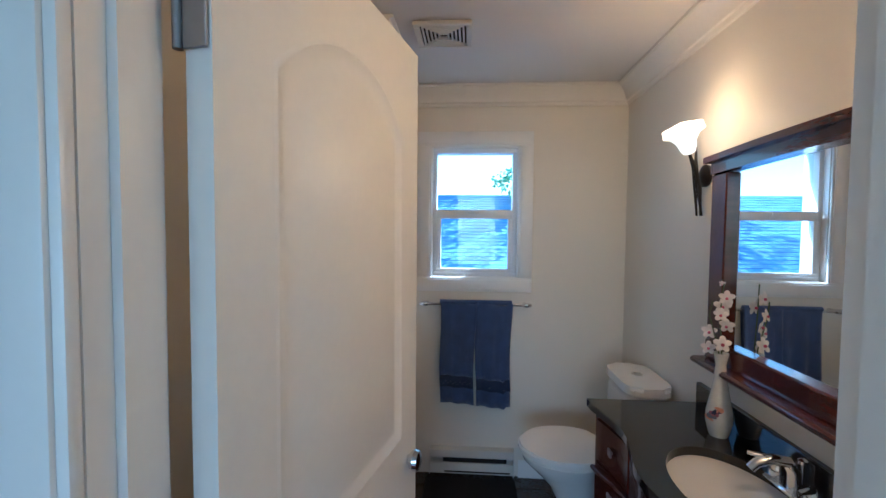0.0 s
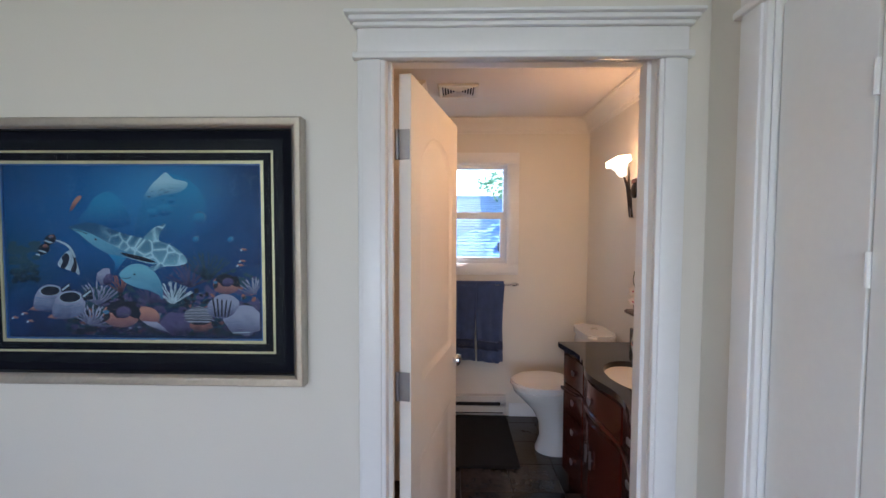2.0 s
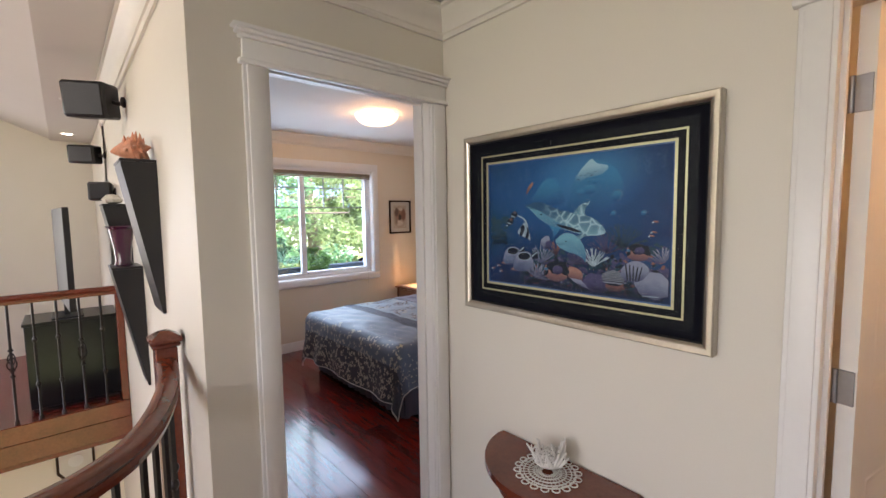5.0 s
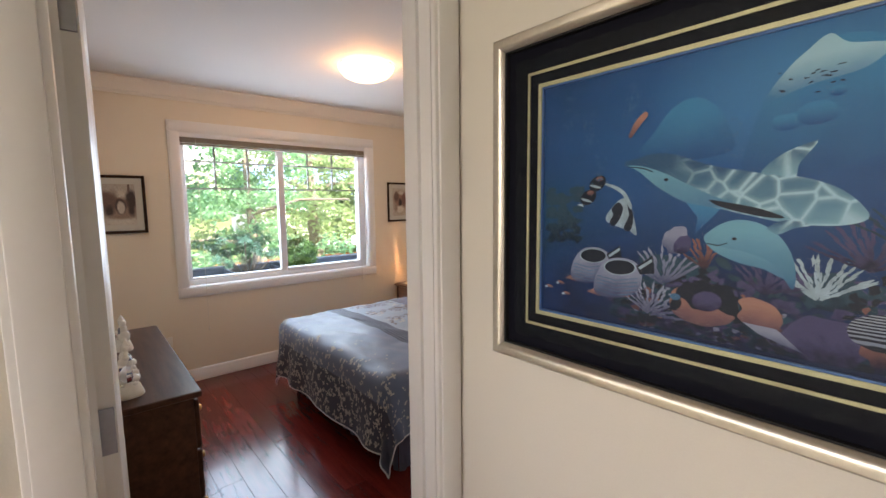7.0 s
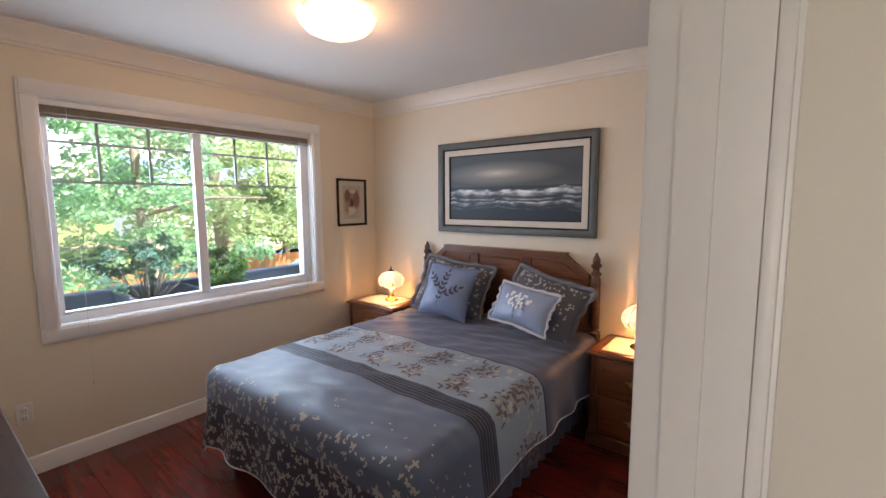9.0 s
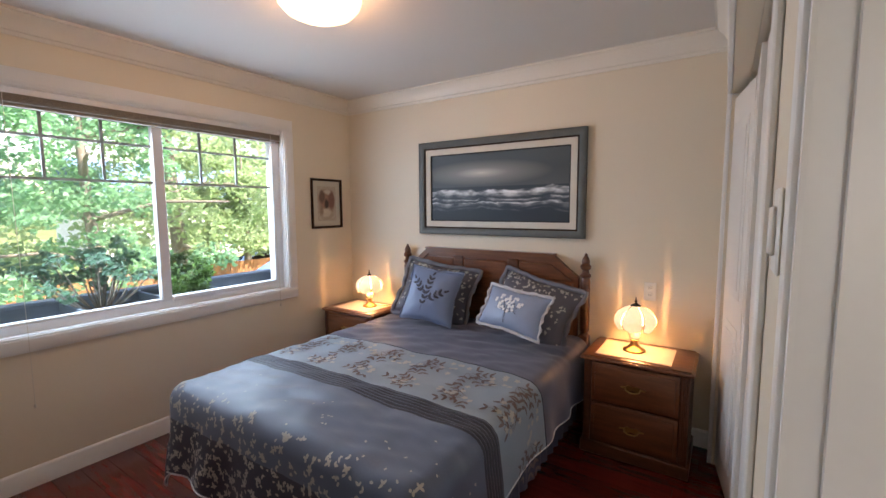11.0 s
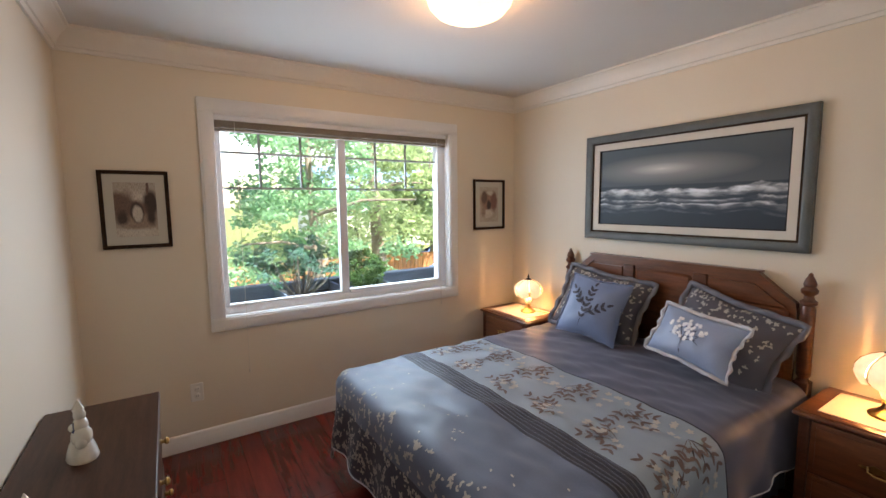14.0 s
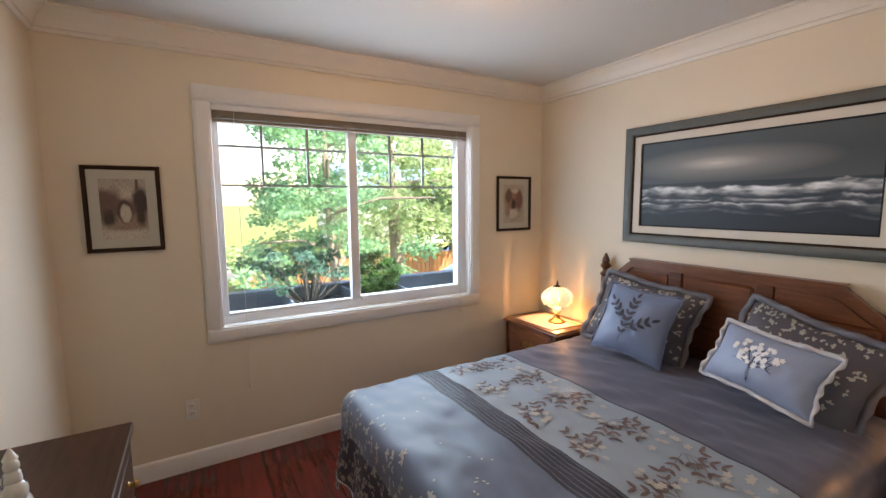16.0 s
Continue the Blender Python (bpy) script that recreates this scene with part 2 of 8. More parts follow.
# ---- structure ----
XW, XE, YS, YN, CEIL = -3.18, -0.112, -0.84, 2.33, 2.44
W0, W1, WZ0, WZ1 = -0.12, 1.60, 0.81, 2.085      # bedroom window opening
D0, D1, DH = -0.812, -0.09, 2.05                  # bedroom door opening
B0, B1, BH = 1.376, 2.108, 2.032                  # bath door opening
BX, BL = 2.66, 1.30
HR = 2.25                                        # hall wall with the linen door
SY = -1.055                                      # stair face of the bedroom's side wall
V0, V1, VZ0, VZ1 = 1.468, 2.006, 1.268, 2.084        # bath window opening

built("wall_window_west", boxes((XW - 0.2, XW, SY, W0, 0, CEIL), (XW - 0.2, XW, W1, YN, 0, CEIL), (XW - 0.2, XW, W0, W1, 0, WZ0), (XW - 0.2, XW, W0, W1, WZ1, CEIL)), M_WALL, "cream painted bedroom wall with a wide window")
built("wall_headboard", boxes((XW - 0.2, XE - 0.003, YN, YN + 0.2, 0, CEIL)), M_WALL, "cream painted bedroom wall behind the bed")
built("wall_bedroom_side", boxes((XW, XE, YS - 0.1, YS, 0, CEIL)), M_WALL, "cream painted bedroom wall above the dresser")
built("wall_stair_side", boxes((XW - 0.2, -0.0645, SY, YS - 0.104, -2.6, CEIL)), M_HALLW, "pale painted wall beside the open stairwell")
C0, C1, CH = 0.34, 2.15, 2.05
XC = XE - 0.068
built("wall_closet_header", boxes((XC, XE - 0.001, 0.62, C1, CH, CEIL)), M_WALL, "cream painted soffit above the closet")
built("wall_closet_side", boxes((XC, XE - 0.001, C1, YN, 0, CEIL)), M_WALL, "cream painted wall beside the closet")
built("wall_bedroom_inner", boxes((XE, -0.066, YS, D0 - 0.02, 0, CEIL), (XE, -0.066, D0 - 0.02, D1 + 0.02, DH + 0.02, CEIL), (XE, -0.066, D1 + 0.02, C0, 0, CEIL), (XE, -0.066, C0, C1, CH, CEIL), (XE, -0.066, C1, YN, 0, CEIL)), M_WALL, "cream painted bedroom wall with door and closet")
built("wall_hall_west", boxes((-0.064, 0, SY, D0 - 0.02, -2.6, CEIL), (-0.064, 0, D0 - 0.02, D1 + 0.02, DH + 0.02, CEIL), (-0.064, 0, D1 + 0.02, 0.0, 0, CEIL)), M_HALLW, "pale painted hall wall beside the bedroom door")
built("wall_hall_picture", boxes((-0.064, B0 - 0.02, 0.0, 0.065, 0, CEIL), (B0 - 0.02, B1 + 0.02, 0.0, 0.065, BH + 0.02, CEIL), (B1 + 0.02, HR + 0.12, 0.0, 0.065, 0, CEIL)), M_HALLW, "pale painted hall wall with the framed sea picture")
built("wall_bath_door", boxes((0.7, B0 - 0.02, 0.068, 0.105, 0, CEIL), (B0 - 0.02, B1 + 0.02, 0.068, 0.105, BH + 0.02, CEIL), (B1 + 0.02, BX + 0.12, 0.068, 0.105, 0, CEIL)), M_BATHW, "cream painted bathroom wall with the doorway")
built("wall_bath_window", boxes((BL, V0, YN, YN + 0.2, 0, CEIL), (V1, BX + 0.12, YN, YN + 0.2, 0, CEIL), (V0, V1, YN, YN + 0.2, 0, VZ0), (V0, V1, YN, YN + 0.2, VZ1, CEIL)), M_BATHW, "cream painted bathroom wall with a sash window")
built("wall_bath_vanity", boxes((BX, BX + 0.12, 0.105, YN, 0, CEIL)), M_BATHW, "cream painted bathroom wall with the mirror")
built("wall_bath_shower", boxes((0.7, BL, 1.38, YN + 0.2, 0, CEIL), (0.6, 0.7, 0.068, YN + 0.2, 0, CEIL)), M_BATHW, "cream painted wall beside the shower")
L0, L1 = -1.111, -0.235
built("wall_hall_linen", boxes((HR, HR + 0.12, L1 + 0.02, 0.0, 0, CEIL), (HR, HR + 0.12, L0 - 0.02, L1 + 0.02, DH + 0.02, CEIL), (HR, HR + 0.12, -5.0, L0 - 0.02, 0, CEIL)), M_HALLW, "pale painted hall wall with a closed white door")
# the window opening in this wall lies out of view and is added
built("wall_living_west", boxes((-5.4, -5.2, -2.5, SY + 0.4, -2.6, 4.2), (-5.4, -5.2, -5.2, -4.8, -2.6, 4.2), (-5.4, -5.2, -4.8, -2.5, -2.6, 0.3), (-5.4, -5.2, -4.8, -2.5, 2.7, 4.2)), M_HALLW, "pale cream wall of the far living room")
# unseen wall added to close the living room, with an added window opening
built("wall_living_south", boxes((-5.4, -1.2, -5.2, -5.0, -2.6, 4.2), (2.4, HR + 0.12, -5.2, -5.0, -2.6, 4.2), (-1.2, 2.4, -5.2, -5.0, -2.6, 0.6), (-1.2, 2.4, -5.2, -5.0, 2.6, 4.2)), M_HALLW, "pale cream wall of the far living room")
built("wall_living_north", boxes((-5.2, XW - 0.2, SY, SY + 0.15, -2.6, CEIL)), M_HALLW, "pale painted wall beside the living room")

built("ceiling_bedroom", boxes((XW - 0.2, -0.066, YS - 0.1, YN + 0.2, CEIL, CEIL + 0.1)), M_CEIL, "white painted bedroom ceiling")
built("ceiling_hall", boxes((-5.4, HR + 0.12, -1.42, 0.066, CEIL + 0.004, CEIL + 0.1), (-0.06, HR + 0.12, -5.2, -1.42, CEIL + 0.004, CEIL + 0.1)), M_CEIL, "white painted hall ceiling with pot lights")
built("ceiling_bath", boxes((0.6, BX + 0.12, 0.07, YN + 0.2, CEIL, CEIL + 0.1)), M_CEIL, "white painted bathroom ceiling")
bm = bmesh.new()
prism(bm, [(-1.42, CEIL + 0.02), (-5.2, 4.1), (-5.2, 4.2), (-1.42, CEIL + 0.1)], -5.4, -0.06, Matrix(((0, 1, 0, 0), (1, 0, 0, 0), (0, 0, 1, 0), (0, 0, 0, 1))))
built("ceiling_living", bm, M_CEIL, "white sloped living room ceiling")

floor_bed = built("floor_bedroom", boxes((XW - 0.2, 0.0, YS - 0.1, YN + 0.2, -0.12, -0.008)), M_SUB, "dark cherry plank floor of the bedroom")
floor_hall = built("floor_hall", boxes((0.0, HR + 0.12, -1.6, 0.066, -0.12, -0.008), (0.55, HR + 0.12, -5.0, -1.6, -0.12, -0.008), (-0.44, 0.0, SY - 0.14, SY, -0.12, -0.008)), M_SUB, "dark cherry plank floor of the hall")
floor_bath = built("floor_bath", boxes((0.6, BX + 0.12, 0.066, YN + 0.2, -0.12, -0.006)), M_GROUT, "dark slate tile floor of the bathroom")
floor_liv = built("floor_living", boxes((-5.2, -2.6, -5.0, SY, -0.2, 0.0)), M_PLANK, "dark cherry wood floor of the living room")
floor_low = built("floor_lower", boxes((-5.2, HR, -5.0, SY, -2.7, -2.6)), M_PLANK, "dark wood floor of the lower storey")

CROWN = [(0, -0.115), (0.012, -0.115), (0.018, -0.098), (0.026, -0.094), (0.034, -0.070), (0.055, -0.040), (0.075, -0.026), (0.080, -0.018), (0.092, -0.014), (0.092, -0.001), (0, -0.001)]


def crown(name, pts, label):
    built(name, sweep(bmesh.new(), CROWN, [(x, y, CEIL) for x, y in pts]), M_CROWN, label)


crown("trim_crown_bedroom", [(XE - 0.002, YS + 0.002), (XW + 0.001, YS + 0.001), (XW + 0.001, YN - 0.001), (XC - 0.001, YN - 0.001), (XC - 0.001, 0.62), (XE - 0.001, 0.62), (XE - 0.001, YS + 0.2)][::1], "white crown moulding round the bedroom")
crown("trim_crown_hall", [(XW, SY - 0.001), (0.001, SY - 0.001), (0.001, -0.001), (HR - 0.001, -0.001), (HR - 0.001, -2.0)], "white crown moulding along the hall")
crown("trim_crown_bath", [(BL + 0.001, 1.40), (BL + 0.001, YN - 0.001), (BX - 0.001, YN - 0.001), (BX - 0.001, 0.106)], "white crown moulding in the bathroom")

BASE = [(0, 0.001), (0.016, 0.001), (0.016, 0.075), (0.011, 0.085), (0.011, 0.094), (0.005, 0.105), (0, 0.108)]


def baseboard(name, pts, label, z=0.0):
    built(name, sweep(bmesh.new(), BASE, [(x, y, z) for x, y in pts]), M_TRIM, label)


baseboard("baseboard_bedroom", [(-0.85, YS + 0.001), (XW + 0.001, YS + 0.001), (XW + 0.001, YN - 0.001), (XC - 0.001, YN - 0.001), (XC - 0.001, C1 + 0.08)], "white bedroom baseboard")
baseboard("baseboard_hall", [(0.03, -0.001), (B0 - 0.105, -0.001)], "white hall baseboard")
baseboard("baseboard_bath", [(2.03, YN - 0.001), (BX - 0.001, YN - 0.001), (BX - 0.001, 1.7)], "white bathroom baseboard")


def flat_casing(name, axis, wall, face, a0, a1, z0, z1, w=0.085, sill=False, head=True, label="", out=0.018):
    """A casing round an opening in a wall; axis is the way that the wall runs, face the side that it stands out to."""
    bm = bmesh.new()

    def bar(a, b, lo, hi, t, bev=0.005):
        if hi - lo < 0.001:
            return
        d = sorted((wall + face * 0.001, wall + face * t))
        if axis == "y":
            box(bm, d[0], d[1], a, b, lo, hi, bev, 2)
        else:
            box(bm, a, b, d[0], d[1], lo, hi, bev, 2)
    for a, b in ((a0 - w, a0), (a1, a1 + w)):
        bar(a, b, z0, z1, out)
        bar(a + 0.012, b - 0.012, z0 + 0.001, z1 - 0.001, out + 0.006, 0.003)
    if head:
        bar(a0 - w - 0.012, a1 + w + 0.012, z1, z1 + 0.018, out + 0.012)
        bar(a0 - w, a1 + w, z1 + 0.018, z1 + 0.083, out + 0.002)
        bar(a0 - w - 0.010, a1 + w + 0.010, z1 + 0.083, z1 + 0.096, out + 0.012)
        bar(a0 - w - 0.020, a1 + w + 0.020, z1 + 0.096, z1 + 0.110, out + 0.022)
        bar(a0 - w - 0.030, a1 + w + 0.030, z1 + 0.110, z1 + 0.121, out + 0.032)
    else:
        bar(a0 - w, a1 + w, z1, z1 + w, out)
        bar(a0 - w + 0.012, a1 + w - 0.012, z1 + 0.012, z1 + w - 0.012, out + 0.006, 0.003)
    if sill:
        bar(a0 - w, a1 + w, z0 - w, z0, out)
        bar(a0 - w + 0.012, a1 + w - 0.012, z0 - w + 0.012, z0 - 0.012, out + 0.006, 0.003)
    return built(name, bm, M_TRIM, label)


def lining(name, axis, d0, d1, a0, a1, z0, z1, t=0.02, sill=False, stop=None, label="", material=None):
    """The boards that line an opening, with the stop that a door closes against."""
    bm = bmesh.new()

    def b(a, c, lo, hi, p=d0, q=d1):
        if axis == "y":
            box(bm, p, q, a, c, lo, hi)
        else:
            box(bm, a, c, p, q, lo, hi)
    b(a0 - t, a0, z0, z1), b(a1, a1 + t, z0, z1), b(a0 - t, a1 + t, z1, z1 + t)
    if sill:
        b(a0 - t, a1 + t, z0 - t, z0)
    if stop:
        b(a0, a0 + 0.011, z0, z1, *stop), b(a1 - 0.011, a1, z0, z1, *stop), b(a0 + 0.011, a1 - 0.011, z1 - 0.011, z1, *stop)
    return built(name, bm, material or M_TRIM, label)


flat_casing("trim_bedroom_door_hall", "y", 0.0, 1, D0, D1, 0, DH - 0.018, w=0.086, label="white door casing with a stepped head")
flat_casing("trim_bedroom_door_inside", "y", XE, -1, D0, D1, 0, DH, w=0.06, head=False, out=0.006, label="white door casing inside the bedroom")
lining("trim_bedroom_door_lining", "y", XE - 0.001, 0.001, D0, D1, 0, DH, stop=(-0.085, -0.045), label="white door jamb")
flat_casing("trim_bath_door_hall", "x", 0.0, -1, B0, B1, 0, BH - 0.020, w=0.076, label="white door casing with a stepped head")
lining("trim_bath_door_lining", "x", -0.001, 0.106, B0, B1, 0, BH, stop=(0.032, 0.070), label="white door jamb")
flat_casing("trim_linen_door", "y", HR, -1, L0, L1, 0, DH, w=0.09, label="white door casing with a stepped head")
lining("trim_linen_door_lining", "y", HR - 0.001, HR + 0.12, L0, L1, 0, DH, label="white door jamb")
flat_casing("trim_bedroom_window", "y", XW, 1, W0, W1, WZ0, WZ1, w=0.085, sill=True, head=False, label="white window casing")
lining("trim_bedroom_window_lining", "y", XW - 0.2, XW + 0.001, W0 + 0.004, W1 - 0.004, WZ0 + 0.004, WZ1 - 0.004, t=0.012, sill=True, label="white window jamb")
flat_casing("trim_bath_window", "x", YN, -1, V0, V1, VZ0, VZ1, w=0.088, sill=True, head=False, label="white window casing")
lining("trim_bath_window_lining", "x", YN - 0.001, YN + 0.2, V0 + 0.004, V1 - 0.004, VZ0 + 0.004, VZ1 - 0.004, t=0.012, sill=True, label="white window jamb")
built("trim_closet", boxes((XC - 0.022, XC - 0.0005, C1, C1 + 0.07, 0, CH + 0.07), (XC - 0.022, XC - 0.0005, 0.63, C1, CH, CH + 0.07), bev=0.004), M_TRIM, "white closet casing")
built("trim_closet_near", boxes((XE - 0.014, XE - 0.0005, C0 - 0.07, C0, 0, CH + 0.02), bev=0.004), M_TRIM, "white closet casing")
built("closet_lining", boxes((-0.064, 0.45, C0 - 0.05, YN, 2.1, 2.16), (0.45, 0.5, C0 - 0.05, YN, 0, 2.16), (-0.064, 0.45, C0 - 0.1, C0 - 0.05, 0, 2.16), (-0.064, 0.5, YN, YN + 0.05, 0, 2.16), (-0.13, 0.5, C0 - 0.1, YN, -0.1, -0.002)), M_HALLW, "dim inside of the closet")

# windows
win = tagged(new("window_1"), "white vinyl sliding window with grey grille bars", "window", kind="structure")
XG = XW - 0.085
fr = bmesh.new()
for r in ((W0, W1, WZ0, WZ0 + 0.05), (W0, W1, WZ1 - 0.05, WZ1), (W0, W0 + 0.038, WZ0 + 0.05, WZ1 - 0.05), (W1 - 0.075, W1, WZ0 + 0.05, WZ1 - 0.05)):
    box(fr, XG - 0.04, XG + 0.035, r[0], r[1], r[2], r[3], 0.004, 2)
part("window_frame", fr, M_VINYL, win)
part("meeting_rail", boxes((XG - 0.02, XG + 0.03, 0.675, 0.735, WZ0 + 0.05, WZ1 - 0.05), bev=0.004), M_VINYL, win)
part("sash_rail", boxes((XG - 0.015, XG + 0.045, 0.735, W1 - 0.08, WZ0 + 0.045, WZ0 + 0.075), (XG - 0.015, XG + 0.03, W0 + 0.038, 0.675, WZ0 + 0.05, WZ0 + 0.065), bev=0.004), M_VINYL, win)
for y0, y1 in ((W0 + 0.03, 0.68), (0.73, W1 - 0.07)):
    p = part("pane", boxes((XG - 0.006, XG - 0.002, y0, y1, WZ0 + 0.04, WZ1 - 0.04)), M_GLASS, win)
    p.visible_shadow = False
for y in (0.150, 0.420, 0.985, 1.245):
    part("muntin", boxes((XG - 0.012, XG + 0.002, y - 0.007, y + 0.007, 1.640, WZ1 - 0.05)), M_MUNT, win)
for z in (1.860, 1.632):
    part("muntin", boxes((XG - 0.013, XG + 0.003, W0 + 0.03, 0.68, z - 0.007, z + 0.007)), M_MUNT, win)
    part("muntin", boxes((XG - 0.013, XG + 0.003, 0.73, W1 - 0.07, z - 0.007, z + 0.007)), M_MUNT, win)

win2 = tagged(new("window_2"), "white vinyl single-hung bathroom window", "window", kind="structure")
YG = YN + 0.075
fr = bmesh.new()
for r in ((V0, V1, VZ0, VZ0 + 0.028), (V0, V1, VZ1 - 0.034, VZ1), (V0, V0 + 0.028, VZ0 + 0.028, VZ1 - 0.034), (V1 - 0.032, V1, VZ0 + 0.028, VZ1 - 0.034)):
    box(fr, r[0], r[1], YG - 0.03, YG + 0.05, r[2], r[3], 0.004, 2)
part("window_frame", fr, M_VINYL, win2)
zm = 1.665
fr = bmesh.new()
for r in ((V0 + 0.029, V1 - 0.033, zm - 0.028, zm + 0.028), (V0 + 0.029, V1 - 0.033, VZ0 + 0.029, VZ0 + 0.052), (V0 + 0.029, V0 + 0.056, VZ0 + 0.052, zm - 0.028), (V1 - 0.058, V1 - 0.033, VZ0 + 0.052, zm - 0.028)):
    box(fr, r[0], r[1], YG - 0.045, YG, r[2], r[3], 0.003, 2)
part("lower_sash", fr, M_VINYL, win2)
part("upper_sash", boxes((V0 + 0.029, V1 - 0.033, YG + 0.002, YG + 0.03, zm - 0.01, zm + 0.024), bev=0.003), M_VINYL, win2)
part("sash_lock", boxes((1.70, 1.77, YG - 0.06, YG - 0.046, zm + 0.004, zm + 0.020), bev=0.003), M_VINYL, win2)
for z0, z1, y in ((VZ0 + 0.04, zm, YG - 0.02), (zm, VZ1 - 0.03, YG + 0.015)):
    p = part("pane", boxes((V0 + 0.03, V1 - 0.03, y, y + 0.004, z0, z1)), M_GLASS, win2)
    p.visible_shadow = False

# unseen living room window, added to light the hall
win3 = tagged(new("window_3"), "large unseen window added to light the hall", "window", kind="structure")
part("window_frame", boxes((-1.2, 2.4, -5.12, -5.04, 0.6, 0.66), (-1.2, 2.4, -5.12, -5.04, 2.54, 2.6), (-1.2, -1.14, -5.12, -5.04, 0.66, 2.54), (2.34, 2.4, -5.12, -5.04, 0.66, 2.54), (0.57, 0.63, -5.12, -5.04, 0.66, 2.54)), M_VINYL, win3)


# second unseen living room window, added to brighten the west-facing hall wall
win4 = tagged(new("window_4"), "tall unseen window added to light the hall", "window", kind="structure")
part("window_frame", boxes((-5.34, -5.26, -4.8, -2.5, 0.3, 0.36), (-5.34, -5.26, -4.8, -2.5, 2.64, 2.7), (-5.34, -5.26, -4.8, -4.74, 0.36, 2.64), (-5.34, -5.26, -2.56, -2.5, 0.36, 2.64), (-5.34, -5.26, -3.68, -3.62, 0.36, 2.64)), M_VINYL, win4)


# panelled doors
def panel_door(ob, w, h, t, arched=True, handle=True):
    """A moulded two-panel door, hinged at x = 0, its thickness along y from 0 to t."""
    bm = bmesh.new()
    box(bm, 0, w, 0.007, t - 0.007, 0.0, h)
    st, mid0, mid1, top, bot = 0.105, 0.79, 1.03, h - 0.13, 0.22
    n = 14
    curve = [(st + (1 - i / n) * (w - 2 * st), top - 0.10 * abs(1 - 2 * i / n) ** 2.2) for i in range(n + 1)]
    lower = [(st, bot), (w - st, bot), (w - st, mid0), (st, mid0)]
    upper = [(st, mid1), (w - st, mid1)] + curve

    def inset(pts, d):
        xs, zs = [p[0] for p in pts], [p[1] for p in pts]
        cx, cz = (min(xs) + max(xs)) / 2, (min(zs) + max(zs)) / 2
        fx, fz = 1 - 2 * d / (max(xs) - min(xs)), 1 - 2 * d / (max(zs) - min(zs))
        return [(cx + (x - cx) * fx, cz + (z - cz) * fz) for x, z in pts]

    for yf, s in ((-0.001, 1), (t + 0.001, -1)):
        y0, y1 = sorted((yf, yf + s * 0.0085))
        box(bm, 0, st, y0, y1, 0, h), box(bm, w - st, w, y0, y1, 0, h)
        box(bm, st, w - st, y0, y1, 0, bot), box(bm, st, w - st, y0, y1, mid0, mid1)
        prism(bm, [(st, h), (w - st, h)] + curve, y0, y1)
        for shape in (lower, upper):
            steps = [(0.0, 0.0), (0.006, -0.002), (0.012, 0.001), (0.024, 0.0075), (0.036, 0.0075), (0.058, 0.002)]
            rings = [[bm.verts.new((x, yf + s * dp, z)) for x, z in inset(shape, d)] for d, dp in steps]
            for p, r in zip(rings, rings[1:]):
                for k in range(len(p)):
                    bm.faces.new((p[k], p[(k + 1) % len(p)], r[(k + 1) % len(p)], r[k]))
            bm.faces.new(rings[-1])
    part("door_leaf", bm, M_DOOR, ob)
    if handle:
        for s, y in ((-1, 0), (1, t)):
            hb = bmesh.new()
            lathe(hb, [(0.031, 0.0), (0.031, -0.006), (0.024, -0.012), (0.011, -0.016), (0.011, -0.04), (0.020, -0.046), (0.027, -0.056), (0.024, -0.068), (0.010, -0.073)], 20, pose(w - 0.065, y, 0.96, -90 * s, 0, 0))
            part("door_knob", hb, M_CHROME, ob, "chrome door knob")
    for z in (0.27, 1.06, h - 0.21):
        hb = boxes((-0.006, -0.002, 0.002, t, z - 0.045, z + 0.045), bev=0.001)
        tube(hb, [(-0.006, t + 0.006, z - 0.045), (-0.006, t + 0.006, z + 0.045)], 0.006, 10)
        part("hinge", hb, M_STEEL, ob, "dull steel hinge")


door_b = thing("door_2", pose(B0 + 0.022, 0.116, 0.008, 0, 0, 78) @ pose(0, -0.035, 0), "white two-panel bathroom door standing open", "door")
door_b["kind"] = "structure"
panel_door(door_b, 0.69, 2.012, 0.035)
door_a = thing("door_1", pose(XE - 0.002, D0 + 0.002, 0.008, 0, 0, 177) @ pose(0, -0.035, 0), "white two-panel bedroom door standing wide open", "door")
door_a["kind"] = "structure"
panel_door(door_a, 0.69, 2.03, 0.035)
door_c = tagged(new("door_3"), "closed white folding closet door in the hall", "door", kind="structure")
door_c.matrix_world = pose(HR + 0.012, L1 - 0.003, 0.01)
for k in range(4):
    leaf = part("door_leaf", boxes((0.0, 0.03, -0.2165, 0.0, 0.0, 2.03), bev=0.004), M_DOOR, door_c)
    leaf.matrix_basis = pose(0, -k * 0.2175, 0)
    for z in (0.3, 1.48, 1.8):
        part("hinge", tube(bmesh.new(), [(-0.003, -0.217, z - 0.03), (-0.003, -0.217, z + 0.03)], 0.005, 8), M_DOOR, leaf)

# ---- bedroom ----
# bed: a draped comforter over mattress and skirt, posts and panelled headboard
BCX, BY0, BY1, HW, TOP = -1.70, 0.42, 2.22, 0.72, 0.605
bed = thing("bed", (BCX, 1.3, 0), "made double bed with a blue-grey satin comforter", "bed")


